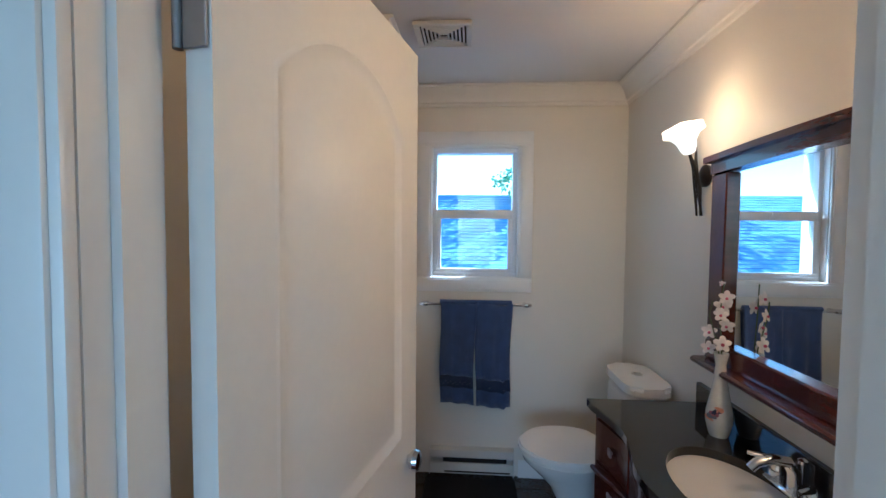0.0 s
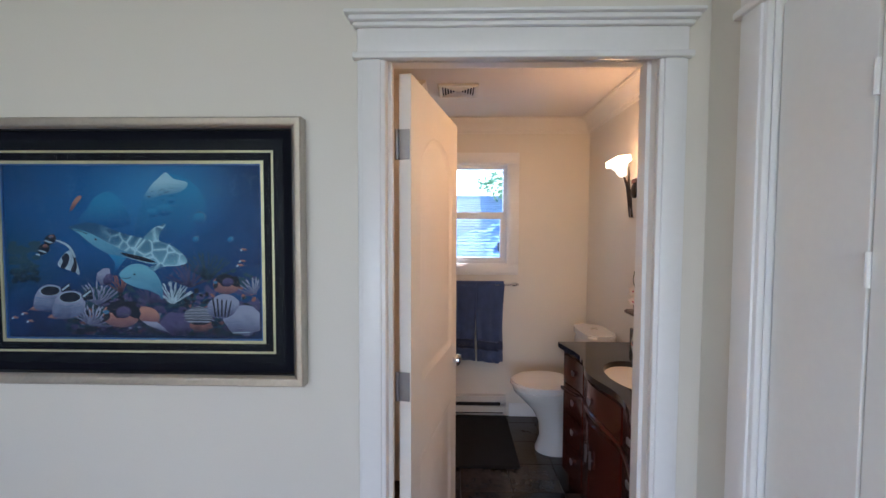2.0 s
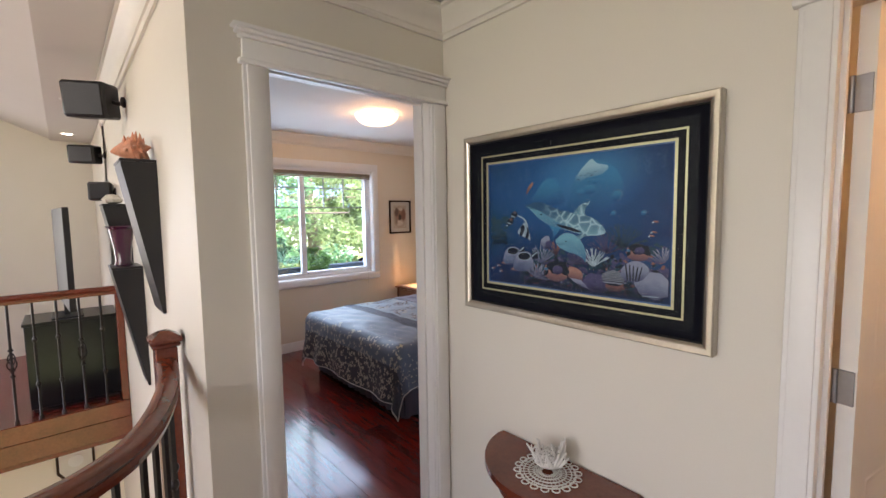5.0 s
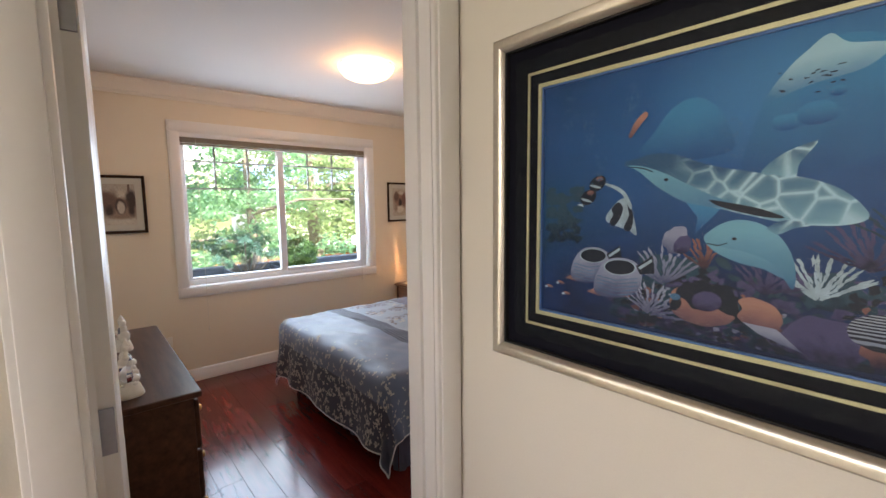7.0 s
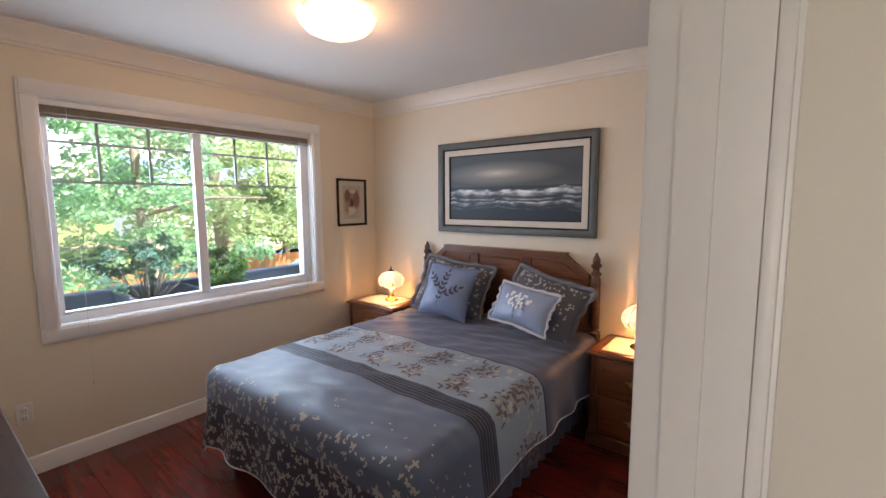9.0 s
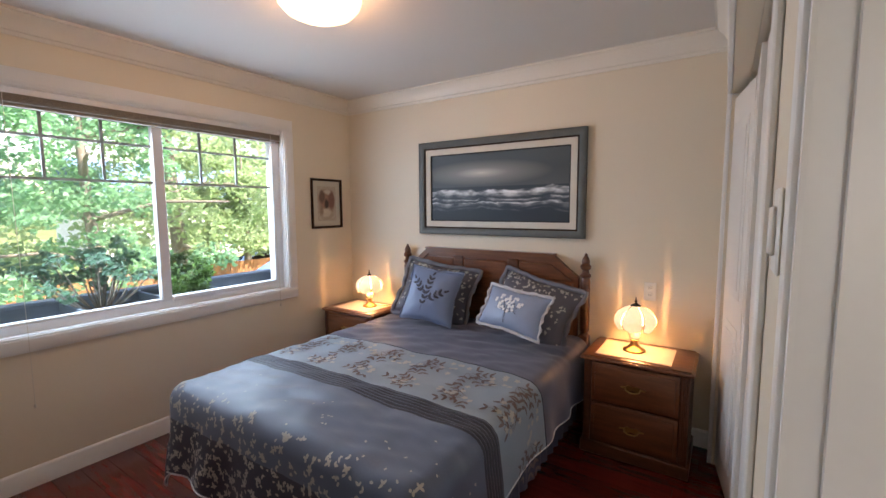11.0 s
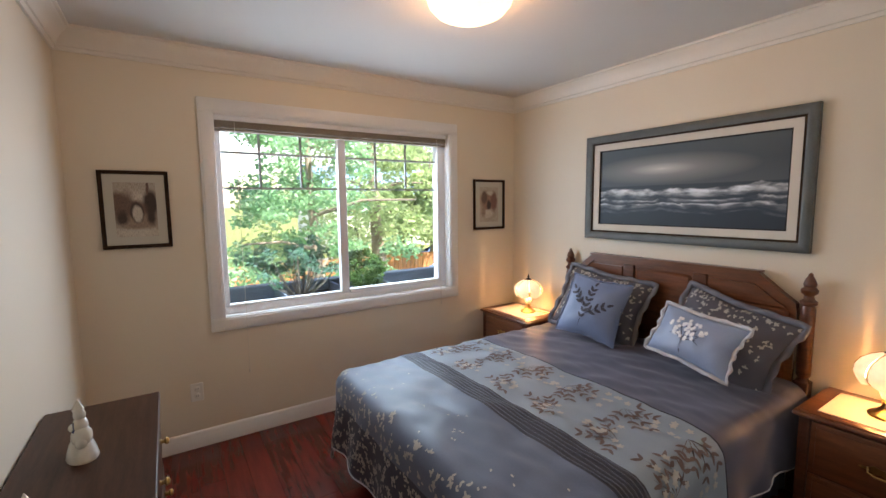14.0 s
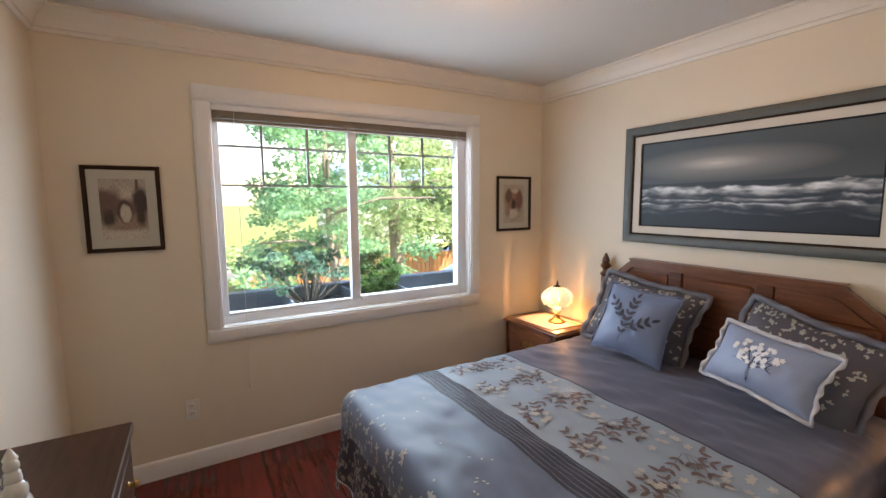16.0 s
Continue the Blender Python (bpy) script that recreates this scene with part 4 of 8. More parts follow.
def table_lamp(m):
    ob = thing("table_lamp", m, "small lit glass touch lamp with a brass base", "table lamp", "lamps on the nightstands")
    part("base", lathe(bmesh.new(), [(0.062, 0.0), (0.064, 0.008), (0.058, 0.014), (0.040, 0.020), (0.024, 0.040), (0.020, 0.058), (0.026, 0.066), (0.020, 0.072)], 28), M_BRASS, ob)
    part("glass_stem", lathe(bmesh.new(), [(0.020, 0.072), (0.030, 0.085), (0.034, 0.105), (0.028, 0.122), (0.018, 0.130)], 24), M_CERAM, ob)
    part("collar", lathe(bmesh.new(), [(0.020, 0.130), (0.022, 0.136), (0.014, 0.146), (0.014, 0.165)], 20), M_BRASS, ob)
    seg = 6
    for i in range(seg):
        bm = bmesh.new()
        a0, a1 = 2 * math.pi * i / seg + 0.045, 2 * math.pi * (i + 1) / seg - 0.045
        prof = [(0.094, 0.142), (0.108, 0.156), (0.116, 0.180), (0.113, 0.206), (0.097, 0.234), (0.067, 0.258), (0.037, 0.272), (0.024, 0.276)]
        k = 8
        g = [[bm.verts.new((r * math.cos(a0 + (a1 - a0) * j / k) * (1 + 0.03 * math.sin(math.pi * j / k)), r * math.sin(a0 + (a1 - a0) * j / k) * (1 + 0.03 * math.sin(math.pi * j / k)), z - (0.012 * math.sin(math.pi * j / k) if n == 0 else 0))) for j in range(k + 1)] for n, (r, z) in enumerate(prof)]
        for p, q in zip(g, g[1:]):
            for j in range(k):
                bm.faces.new((p[j], p[j + 1], q[j + 1], q[j]))
        pn = part("shade_panel", bm, M_SHADE, ob, "lit white glass petal")
        rb = bmesh.new()
        tube(rb, [((r + 0.003) * math.cos(a0 + 0.01), (r + 0.003) * math.sin(a0 + 0.01), z) for r, z in prof], 0.0018, 6)
        part("shade_rib", rb, M_BRASS, ob)
    part("finial", lathe(bmesh.new(), [(0.032, 0.274), (0.020, 0.282), (0.008, 0.288), (0.005, 0.292), (0.009, 0.300), (0.004, 0.308), (0.002, 0.324)], 16), M_IRON, ob)
    return ob


tl = table_lamp(pose(*LAMP_R, NS_H + 0.004))
copy_thing(tl, pose(*LAMP_L, NS_H + 0.004, 0, 0, 20))
cord = tube(bmesh.new(), [(-2.74, 2.16, 0.608), (-2.68, 2.19, 0.609), (-2.62, 2.20, 0.608), (-2.585, 2.24, 0.60), (-2.57, 2.27, 0.50)], 0.003, 6)
tagged(new("lamp_cord", mesh("lamp_cord", cord, M_BRASS)), "thin brown lamp cord trailing off the nightstand", "cord")

# dresser
DX0, DX1, DY1, DZ = -2.255, -1.018, -0.482, 0.75
dr = thing("dresser", ((DX0 + DX1) / 2, (YS + DY1) / 2, 0), "low dark wood dresser with brass knobs", "dresser")
w, d = (DX1 - DX0) / 2, (DY1 - YS) / 2
part("top", boxes((-w - 0.01, w + 0.01, -d + 0.008, d + 0.012, DZ - 0.026, DZ), bev=0.004), M_DRESS, dr)
part("body", boxes((-w, w, -d + 0.01, d - 0.018, 0.06, DZ - 0.026), bev=0.003), M_DRESS, dr)
part("plinth", boxes((-w + 0.01, w - 0.01, -d + 0.02, d - 0.03, 0.0, 0.06)), M_DRESS, dr)
for i in range(2):
    for j in range(3):
        x0, x1 = -w + 0.02 + i * w * 0.99, -w + 0.02 + (i + 1) * w * 0.99 - 0.02
        z0 = 0.07 + j * 0.216
        bm = boxes((x0, x1, d - 0.018, d + 0.002, z0, z0 + 0.206), bev=0.005)
        box(bm, x0 + 0.03, x1 - 0.03, d - 0.004, d + 0.006, z0 + 0.03, z0 + 0.176, 0.004)
        drawer = part("drawer", bm, M_DRESS, dr)
        for f in (0.25, 0.75):
            part("knob", lathe(bmesh.new(), [(0.013, 0), (0.007, 0.006), (0.007, 0.014), (0.014, 0.020), (0.012, 0.028), (0.003, 0.031)], 14, pose(x0 + f * (x1 - x0), d + 0.005, z0 + 0.11, -90)), M_BRASS, drawer, "bright brass knob")

M_PORC = mat("white_porcelain", (0.66, 0.64, 0.58), 0.18, vary=0.08, scale=25, bump=0.0, coat=0.3)
M_COBALT = mat("cobalt_glaze", (0.02, 0.03, 0.10), 0.2, vary=0.3)


def figurine(m, seed, label):
    """A glazed ornament of rounded plain shapes on an oval base."""
    q = random.Random(seed)
    bm = bmesh.new()
    lathe(bm, [(0.046, 0.0), (0.048, 0.006), (0.044, 0.02), (0.036, 0.045), (0.028, 0.06), (0.004, 0.066)], 22, Matrix.Diagonal((1.15, 0.85, 1, 1)))
    for x, y, z, r, sz in ((-0.010, 0, 0.075, 0.030, 1.2), (0.020, -0.004, 0.070, 0.022, 0.8), (-0.012, 0.0, 0.108, 0.022, 1.3), (0.012, 0.004, 0.100, 0.012, 1.0), (-0.008, 0, 0.140, 0.018, 1.1), (0.004, 0, 0.152, 0.010, 1.6), (0.032, 0.01, 0.088, 0.014, 0.9), (-0.030, 0.006, 0.060, 0.018, 1.3)):
        bmesh.ops.create_uvsphere(bm, u_segments=14, v_segments=9, radius=r, matrix=Matrix.Translation((x + q.uniform(-0.004, 0.004), y, z)) @ Matrix.Diagonal((1, 0.9, sz, 1)))
    for i in range(7):
        a = q.uniform(0, 6.28)
        bmesh.ops.create_uvsphere(bm, u_segments=8, v_segments=6, radius=q.uniform(0.006, 0.011), matrix=Matrix.Translation((0.034 * math.cos(a), 0.026 * math.sin(a), q.uniform(0.03, 0.06))))
    lathe(bm, [(0.014, 0.148), (0.016, 0.156), (0.006, 0.176), (0.001, 0.186)], 12)
    ob = tagged(new("figurine", mesh("figurine", bm, M_PORC)), label, "figurine", "porcelain figurines on the dresser")
    ob.matrix_world = m
    ob.data.materials.append(M_COBALT)
    for p in ob.data.polygons:
        c = p.center
        if abs(c.x + 0.012) < 0.02 and 0.092 < c.z < 0.118 and c.y > -0.03 and c.x > -0.022:
            p.material_index = 1
    return ob


figurine(pose(-1.83, -0.666, DZ, 0, 0, 200), 1, "white and cobalt porcelain figurine on the dresser")
figurine(pose(-1.33, -0.685, DZ, 0, 0, 150), 2, "white porcelain figurine with a pointed cap on the dresser")
figurine(pose(-1.14, -0.70, DZ, 0, 0, 90), 3, "white porcelain figurine near the dresser's end")


# pictures
def ramp_mat(name, build):
    m = bpy.data.materials.new(name)
    m.use_nodes = True
    b = m.node_tree.nodes["Principled BSDF"]
    b.inputs["Roughness"].default_value = 0.55
    build(m.node_tree.nodes, m.node_tree.links, b)
    return m


def ramp(n, stops):
    r = n.new("ShaderNodeValToRGB")
    e = r.color_ramp.elements
    while len(e) < len(stops):
        e.new(0.5)
    for k, (p, c) in zip(e, stops):
        k.position, k.color = p, (*c, 1)
    return r


def coords(n, L, wob, scale, seed):
    """The sheet's own x and z from 0 to 1, shaken by a noise for a hand-drawn edge."""
    tc = n.new("ShaderNodeTexCoord")
    mp = n.new("ShaderNodeMapping")
    mp.inputs["Location"].default_value = (seed, seed * 0.7, seed * 0.3)
    L.new(tc.outputs["Generated"], mp.inputs[0])
    ns = n.new("ShaderNodeTexNoise")
    ns.inputs["Scale"].default_value, ns.inputs["Detail"].default_value = scale, 7
    L.new(mp.outputs[0], ns.inputs[0])
    k = n.new("ShaderNodeVectorMath")
    k.operation = "MULTIPLY_ADD"
    k.inputs[1].default_value = (wob, 0, wob)
    L.new(ns.outputs["Color"], k.inputs[0]), L.new(tc.outputs["Generated"], k.inputs[2])
    return k.outputs[0], ns.outputs[0]


def wash(n, L, base, at, centre, size, colour, soft=0.25, amount=1.0):
    """An oval wash of colour over what is there."""
    a, s, ln = n.new("ShaderNodeVectorMath"), n.new("ShaderNodeVectorMath"), n.new("ShaderNodeVectorMath")
    a.operation, s.operation, ln.operation = "SUBTRACT", "MULTIPLY", "LENGTH"
    a.inputs[1].default_value = (centre[0], 0, centre[1])
    s.inputs[1].default_value = (1 / size[0], 0, 1 / size[1])
    L.new(at, a.inputs[0]), L.new(a.outputs[0], s.inputs[0]), L.new(s.outputs[0], ln.inputs[0])
    r = ramp(n, [(max(0.0, 1 - soft) * 0.5, (amount,) * 3), (0.5 + soft * 0.2, (0, 0, 0))])
    half_ = n.new("ShaderNodeMath")
    half_.operation = "MULTIPLY"
    half_.inputs[1].default_value = 0.5
    L.new(ln.outputs["Value"], half_.inputs[0]), L.new(half_.outputs[0], r.inputs[0])
    mx = n.new("ShaderNodeMixRGB")
    mx.inputs[2].default_value = (*colour, 1)
    L.new(r.outputs[0], mx.inputs[0]), L.new(base, mx.inputs[1])
    return mx.outputs[0]


def sketch(paper, washes, seed, rough=0.10):
    """A watercolour: washes laid one over another on toned paper, with a grain of pen strokes."""
    def build(n, L, b):
        at, grain = coords(n, L, rough, 6.0, seed)
        base = n.new("ShaderNodeRGB")
        base.outputs[0].default_value = (*paper, 1)
        out = base.outputs[0]
        for centre, size, colour, soft in washes:
            out = wash(n, L, out, at, (centre[0] + rough / 2, centre[1] + rough / 2), size, colour, soft)
        tc = n.new("ShaderNodeTexCoord")
        mp = n.new("ShaderNodeMapping")
        mp.inputs["Scale"].default_value = (60, 1, 18)
        L.new(tc.outputs["Generated"], mp.inputs[0])
        ns = n.new("ShaderNodeTexNoise")
        ns.inputs["Scale"].default_value, ns.inputs["Detail"].default_value = 1.0, 6
        L.new(mp.outputs[0], ns.inputs[0])
        r = ramp(n, [(0.30, (0.45, 0.42, 0.40)), (0.58, (1, 1, 1))])
        L.new(ns.outputs[0], r.inputs[0])
        mx = n.new("ShaderNodeMixRGB")
        mx.blend_type = "MULTIPLY"
        mx.inputs[0].default_value = 0.75
        L.new(out, mx.inputs[1]), L.new(r.outputs[0], mx.inputs[2]), L.new(mx.outputs[0], b.inputs["Base Color"])
    return build


def framed(name, m, w, h, layers, art, label):
    """A picture that hangs facing -y: nested borders of (width, material, depth) and the art inside."""
    ob = thing(name, m, label, "picture")
    x, z = w / 2, h / 2
    first = True
    for wd, material, dp, pname in layers:
        bm = bmesh.new()
        prof = [(0, 0.002), (0, dp), (wd * 0.15, dp + (0.004 if first else 0)), (wd * 0.55, dp + (0.002 if first else 0)), (wd * 0.85, dp - (0.004 if first else 0)), (wd, dp - (0.008 if first else 0.0)), (wd, 0.002)]
        cs = [(-x, -z, 1, 1), (x, -z, -1, 1), (x, z, -1, -1), (-x, z, 1, -1)]
        rings = [[bm.verts.new((cx + sx * u, -v, cz + sz * u)) for u, v in prof] for cx, cz, sx, sz in cs]
        for i in range(4):
            p, q = rings[i], rings[(i + 1) % 4]
            for j in range(len(prof)):
                bm.faces.new((p[j], p[(j + 1) % len(prof)], q[(j + 1) % len(prof)], q[j]))
        part(pname, bm, material, ob)
        x, z, first = x - wd, z - wd, False
    part("backing", boxes((-w / 2 + 0.004, w / 2 - 0.004, -0.002, -0.0005, -h / 2 + 0.004, h / 2 - 0.004)), M_DARK, ob)
    part("print", boxes((-x, x, -0.006, -0.003, -z, z)), art, ob)
    return ob, x, z


M_DFRAME = mat("dark_brown_frame", (0.040, 0.024, 0.016), 0.75, vary=0.3, scale=9, bump=0.01, spec=0.06)
M_GFRAME = mat("grey_green_frame", (0.085, 0.095, 0.09), 0.45, vary=0.2, scale=9, bump=0.02)
M_LINEN = mat("off_white_linen_liner", (0.66, 0.62, 0.54), 0.9, vary=0.06, fine=400, bump=0.05)
M_MATB = mat("pale_sage_mat_board", (0.50, 0.49, 0.42), 0.7, vary=0.03, fine=200)


def sea_art(n, L, b):
    tc = n.new("ShaderNodeTexCoord")
    sp = n.new("ShaderNodeSeparateXYZ")
    L.new(tc.outputs["Generated"], sp.inputs[0])
    r = ramp(n, [(0.0, (0.014, 0.028, 0.042)), (0.30, (0.016, 0.036, 0.055)), (0.50, (0.022, 0.042, 0.058)), (0.515, (0.070, 0.092, 0.105)), (0.75, (0.048, 0.072, 0.086)), (1.0, (0.062, 0.090, 0.104))])
    L.new(sp.outputs[2], r.inputs[0])
    mp = n.new("ShaderNodeMapping")
    mp.inputs["Scale"].default_value = (3.0, 1, 2.4)
    L.new(tc.outputs["Generated"], mp.inputs[0])
    ns = n.new("ShaderNodeTexNoise")
    ns.inputs["Scale"].default_value, ns.inputs["Detail"].default_value, ns.inputs["Distortion"].default_value = 1.3, 6, 0.6
    L.new(mp.outputs[0], ns.inputs[0])
    lift = n.new("ShaderNodeMath")
    lift.operation = "MULTIPLY_ADD"
    lift.inputs[1].default_value = -0.27
    L.new(ns.outputs[0], lift.inputs[0]), L.new(sp.outputs[2], lift.inputs[2])
    # each breaker: a sharp crest, foam trailing down its face, dark water below
    g = lambda v: (v, v, v)
    band = ramp(n, [(0.0, g(0.0)), (0.02, g(0.10)), (0.06, g(0.0)), (0.10, g(0.22)), (0.125, g(0.75)), (0.14, g(0.02)), (0.165, g(0.10)), (0.19, g(0.80)), (0.205, g(0.02)), (0.225, g(0.12)), (0.25, g(0.45)), (0.29, g(0.80)), (0.325, g(1.0)), (0.345, g(0.0))])
    L.new(lift.outputs[0], band.inputs[0])
    fm = n.new("ShaderNodeMapping")
    fm.inputs["Scale"].default_value = (9, 1, 13)
    L.new(tc.outputs["Generated"], fm.inputs[0])
    fn = n.new("ShaderNodeTexNoise")
    fn.inputs["Scale"].default_value, fn.inputs["Detail"].default_value = 1.0, 8
    L.new(fm.outputs[0], fn.inputs[0])
    crest = ramp(n, [(0.38, g(0.04)), (0.50, g(0.45)), (0.60, g(1.0))])
    L.new(fn.outputs[0], crest.inputs[0])
    mul = n.new("ShaderNodeMath")
    mul.operation = "MULTIPLY"
    L.new(crest.outputs[0], mul.inputs[0]), L.new(band.outputs[0], mul.inputs[1])
    mix = n.new("ShaderNodeMixRGB")
    mix.inputs[2].default_value = (0.84, 0.89, 0.92, 1)
    L.new(mul.outputs[0], mix.inputs[0]), L.new(r.outputs[0], mix.inputs[1])
    gl = n.new("ShaderNodeVectorMath")
    gl.operation = "SUBTRACT"
    gl.inputs[1].default_value = (0.40, 0.5, 0.71)
    L.new(tc.outputs["Generated"], gl.inputs[0])
    sc = n.new("ShaderNodeVectorMath")
    sc.operation = "MULTIPLY"
    sc.inputs[1].default_value = (2.0, 0.0, 5.2)
    L.new(gl.outputs[0], sc.inputs[0])
    ln = n.new("ShaderNodeVectorMath")
    ln.operation = "LENGTH"
    L.new(sc.outputs[0], ln.inputs[0])
    gr = ramp(n, [(0.0, (1.0, 1.0, 1.0)), (0.10, (0.75, 0.75, 0.75)), (0.40, (0.30, 0.30, 0.30)), (1.0, (0, 0, 0))])
    L.new(ln.outputs["Value"], gr.inputs[0])
    mix2 = n.new("ShaderNodeMixRGB")
    mix2.inputs[2].default_value = (0.62, 0.60, 0.56, 1)
    L.new(gr.outputs[0], mix2.inputs[0]), L.new(mix.outputs[0], mix2.inputs[1])
    L.new(mix2.outputs[0], b.inputs["Base Color"])


framed("seascape_painting", pose((-2.338 - 0.965) / 2, YN - 0.001, 1.621), 1.375, 0.745, [(0.050, M_GFRAME, 0.034, "frame"), (0.012, M_DFRAME, 0.022, "inner_lip"), (0.045, M_LINEN, 0.018, "liner"), (0.008, M_DARK, 0.012, "fillet")], ramp_mat("stormy_sea_paint", sea_art), "framed oil painting of dark breaking waves above the bed")
DK, BR, TAN, PALE = (0.055, 0.036, 0.032), (0.16, 0.10, 0.075), (0.32, 0.24, 0.18), (0.60, 0.55, 0.46)
M_SK1 = ramp_mat("sepia_street_sketch", sketch((0.46, 0.41, 0.34), [((0.5, 0.70), (0.5, 0.16), PALE, 0.6), ((0.30, 0.55), (0.20, 0.30), BR, 0.5), ((0.70, 0.30), (0.30, 0.14), TAN, 0.5), ((0.5, 0.42), (0.62, 0.24), TAN, 0.4), ((0.10, 0.60), (0.26, 0.24), BR, 0.3), ((0.86, 0.62), (0.20, 0.26), DK, 0.3), ((0.80, 0.90), (0.05, 0.12), BR, 0.3), ((0.5, 0.50), (0.28, 0.18), BR, 0.3), ((0.52, 0.44), (0.17, 0.20), DK, 0.2), ((0.53, 0.42), (0.13, 0.16), PALE, 0.25), ((0.16, 0.34), (0.16, 0.16), DK, 0.5), ((0.5, 0.20), (0.5, 0.07), TAN, 0.6), ((0.86, 0.34), (0.12, 0.14), DK, 0.5), ((0.5, 0.06), (0.7, 0.10), PALE, 0.5)], 1.3))
M_SK2 = ramp_mat("umber_street_sketch", sketch((0.50, 0.45, 0.37), [((0.5, 0.40), (0.40, 0.34), TAN, 0.6), ((0.45, 0.62), (0.42, 0.30), (0.34, 0.20, 0.14), 0.4), ((0.26, 0.70), (0.16, 0.20), BR, 0.3), ((0.76, 0.60), (0.18, 0.30), (0.22, 0.11, 0.08), 0.3), ((0.55, 0.84), (0.20, 0.07), PALE, 0.5), ((0.50, 0.48), (0.12, 0.16), DK, 0.4), ((0.45, 0.24), (0.30, 0.14), PALE, 0.4), ((0.22, 0.30), (0.12, 0.16), TAN, 0.5)], 4.1))
M_SK3 = ramp_mat("teal_street_print", sketch((0.34, 0.34, 0.25), [((0.5, 0.66), (0.7, 0.22), (0.30, 0.25, 0.18), 0.5), ((0.2, 0.45), (0.22, 0.30), (0.10, 0.12, 0.10), 0.5), ((0.72, 0.36), (0.34, 0.22), (0.08, 0.13, 0.11), 0.5), ((0.55, 0.62), (0.12, 0.18), (0.34, 0.16, 0.09), 0.4), ((0.45, 0.20), (0.3, 0.08), (0.34, 0.32, 0.24), 0.5), ((0.85, 0.70), (0.10, 0.2), (0.20, 0.15, 0.11), 0.4)], 7.7))
frame_layers = [(0.020, M_DFRAME, 0.020, "frame"), (0.045, M_MATB, 0.008, "mat_board")]
framed("framed_sketch", pose(XW + 0.001, -0.5385, 1.502, 0, 0, 90), 0.327, 0.437, frame_layers, M_SK1, "dark-framed sepia sketch of an arched street")
framed("framed_sketch", pose(XW + 0.001, 2.03, 1.505, 0, 0, 90), 0.345, 0.437, frame_layers, M_SK2, "dark-framed umber sketch of a street beside the window")
framed("framed_print", pose(-1.565, YS + 0.001, 1.55, 0, 0, 180), 0.53, 0.44, [(0.030, M_DFRAME, 0.024, "frame"), (0.018, M_MATB, 0.010, "mat_board")], M_SK3, "dark-framed print in muted teal above the dresser")

# blind, ceiling light, outlets, switch
bl = thing("window_blind", (XW - 0.05, 0.74, 2.0), "brown slatted blind drawn up at the window top", "blind")
part("head_rail", boxes((-0.022, 0.03, -0.855, 0.855, 0.048, 0.083), bev=0.003), M_VINYL, bl, "white head rail")
for i in range(7):
    z = 0.045 - i * 0.0062
    part("slat", boxes((-0.024, 0.026, -0.85, 0.85, z - 0.0022, z + 0.0022)), M_BLIND, bl)
part("bottom_rail", boxes((-0.024, 0.026, -0.85, 0.85, -0.016, -0.001), bev=0.003), M_BLIND, bl)
for y in (-0.74, 0.76):
    cd = tube(bmesh.new(), [(0.034, y, 0.05), (0.05, y, -0.6), (0.078, y, -1.18), (0.08, y, -1.30 if y > 0 else -1.55)], 0.0014, 5)
    part("pull_cord", cd, M_LINEN, bl, "thin pale pull cord")
    part("cord_bead", lathe(bmesh.new(), [(0.003, 0), (0.006, 0.008), (0.004, 0.02)], 8, pose(0.08, y, -1.32 if y > 0 else -1.57)), M_LINEN, bl)

cl = thing("ceiling_light", (-1.79, 0.80, CEIL), "lit flush alabaster glass ceiling light", "ceiling light")
part("ceiling_plate", lathe(bmesh.new(), [(0.12, -0.001), (0.125, -0.006), (0.11, -0.010)], 36), M_BRASS, cl)
sh = part("glass_bowl", lathe(bmesh.new(), [(0.190, -0.012), (0.194, -0.016), (0.184, -0.044), (0.156, -0.074), (0.108, -0.096), (0.054, -0.106), (0.002, -0.108)], 48), M_SHADE2, cl, "glowing alabaster glass bowl")
sh.visible_shadow = False
for k in range(3):
    a = 0.5 + k * 2.094
    part("clip", tube(bmesh.new(), [(0.12 * math.cos(a), 0.12 * math.sin(a), -0.005), (0.186 * math.cos(a), 0.186 * math.sin(a), -0.008), (0.192 * math.cos(a), 0.192 * math.sin(a), -0.024)], 0.005, 8), M_IRON, cl)


def plate(name, m, label, cat, switch):
    ob = thing(name, m, label, cat)
    part("cover_plate", boxes((-0.036, 0.036, -0.006, -0.0005, -0.058, 0.058), bev=0.003), M_PLATE, ob)
    if switch:
        part("rocker", boxes((-0.016, 0.016, -0.013, -0.005, -0.033, 0.033), bev=0.003), M_PLATE, ob)
    else:
        for z in (-0.022, 0.022):
            sk = part("socket", lathe(bmesh.new(), [(0.017, 0), (0.017, 0.003), (0.015, 0.004)], 20, pose(0, -0.005, z, 90)), M_PLATE, ob)
            for x in (-0.006, 0.006):
                part("slot", boxes((x - 0.0012, x + 0.0012, -0.0096, -0.009, z - 0.005, z + 0.005)), M_DARK, sk)
    return ob


plate("wall_outlet", pose(XW + 0.001, -0.307, 0.36, 0, 0, 90), "ivory wall outlet above the baseboard", "outlet", False)
plate("light_switch", pose(XE - 0.001, 0.11, 1.43, 0, 0, -90), "ivory light switch beside the closet", "switch", True)
plate("wall_outlet", pose(-0.555, YN - 0.001, 0.93), "ivory wall outlet behind the bedside lamp", "outlet", False)

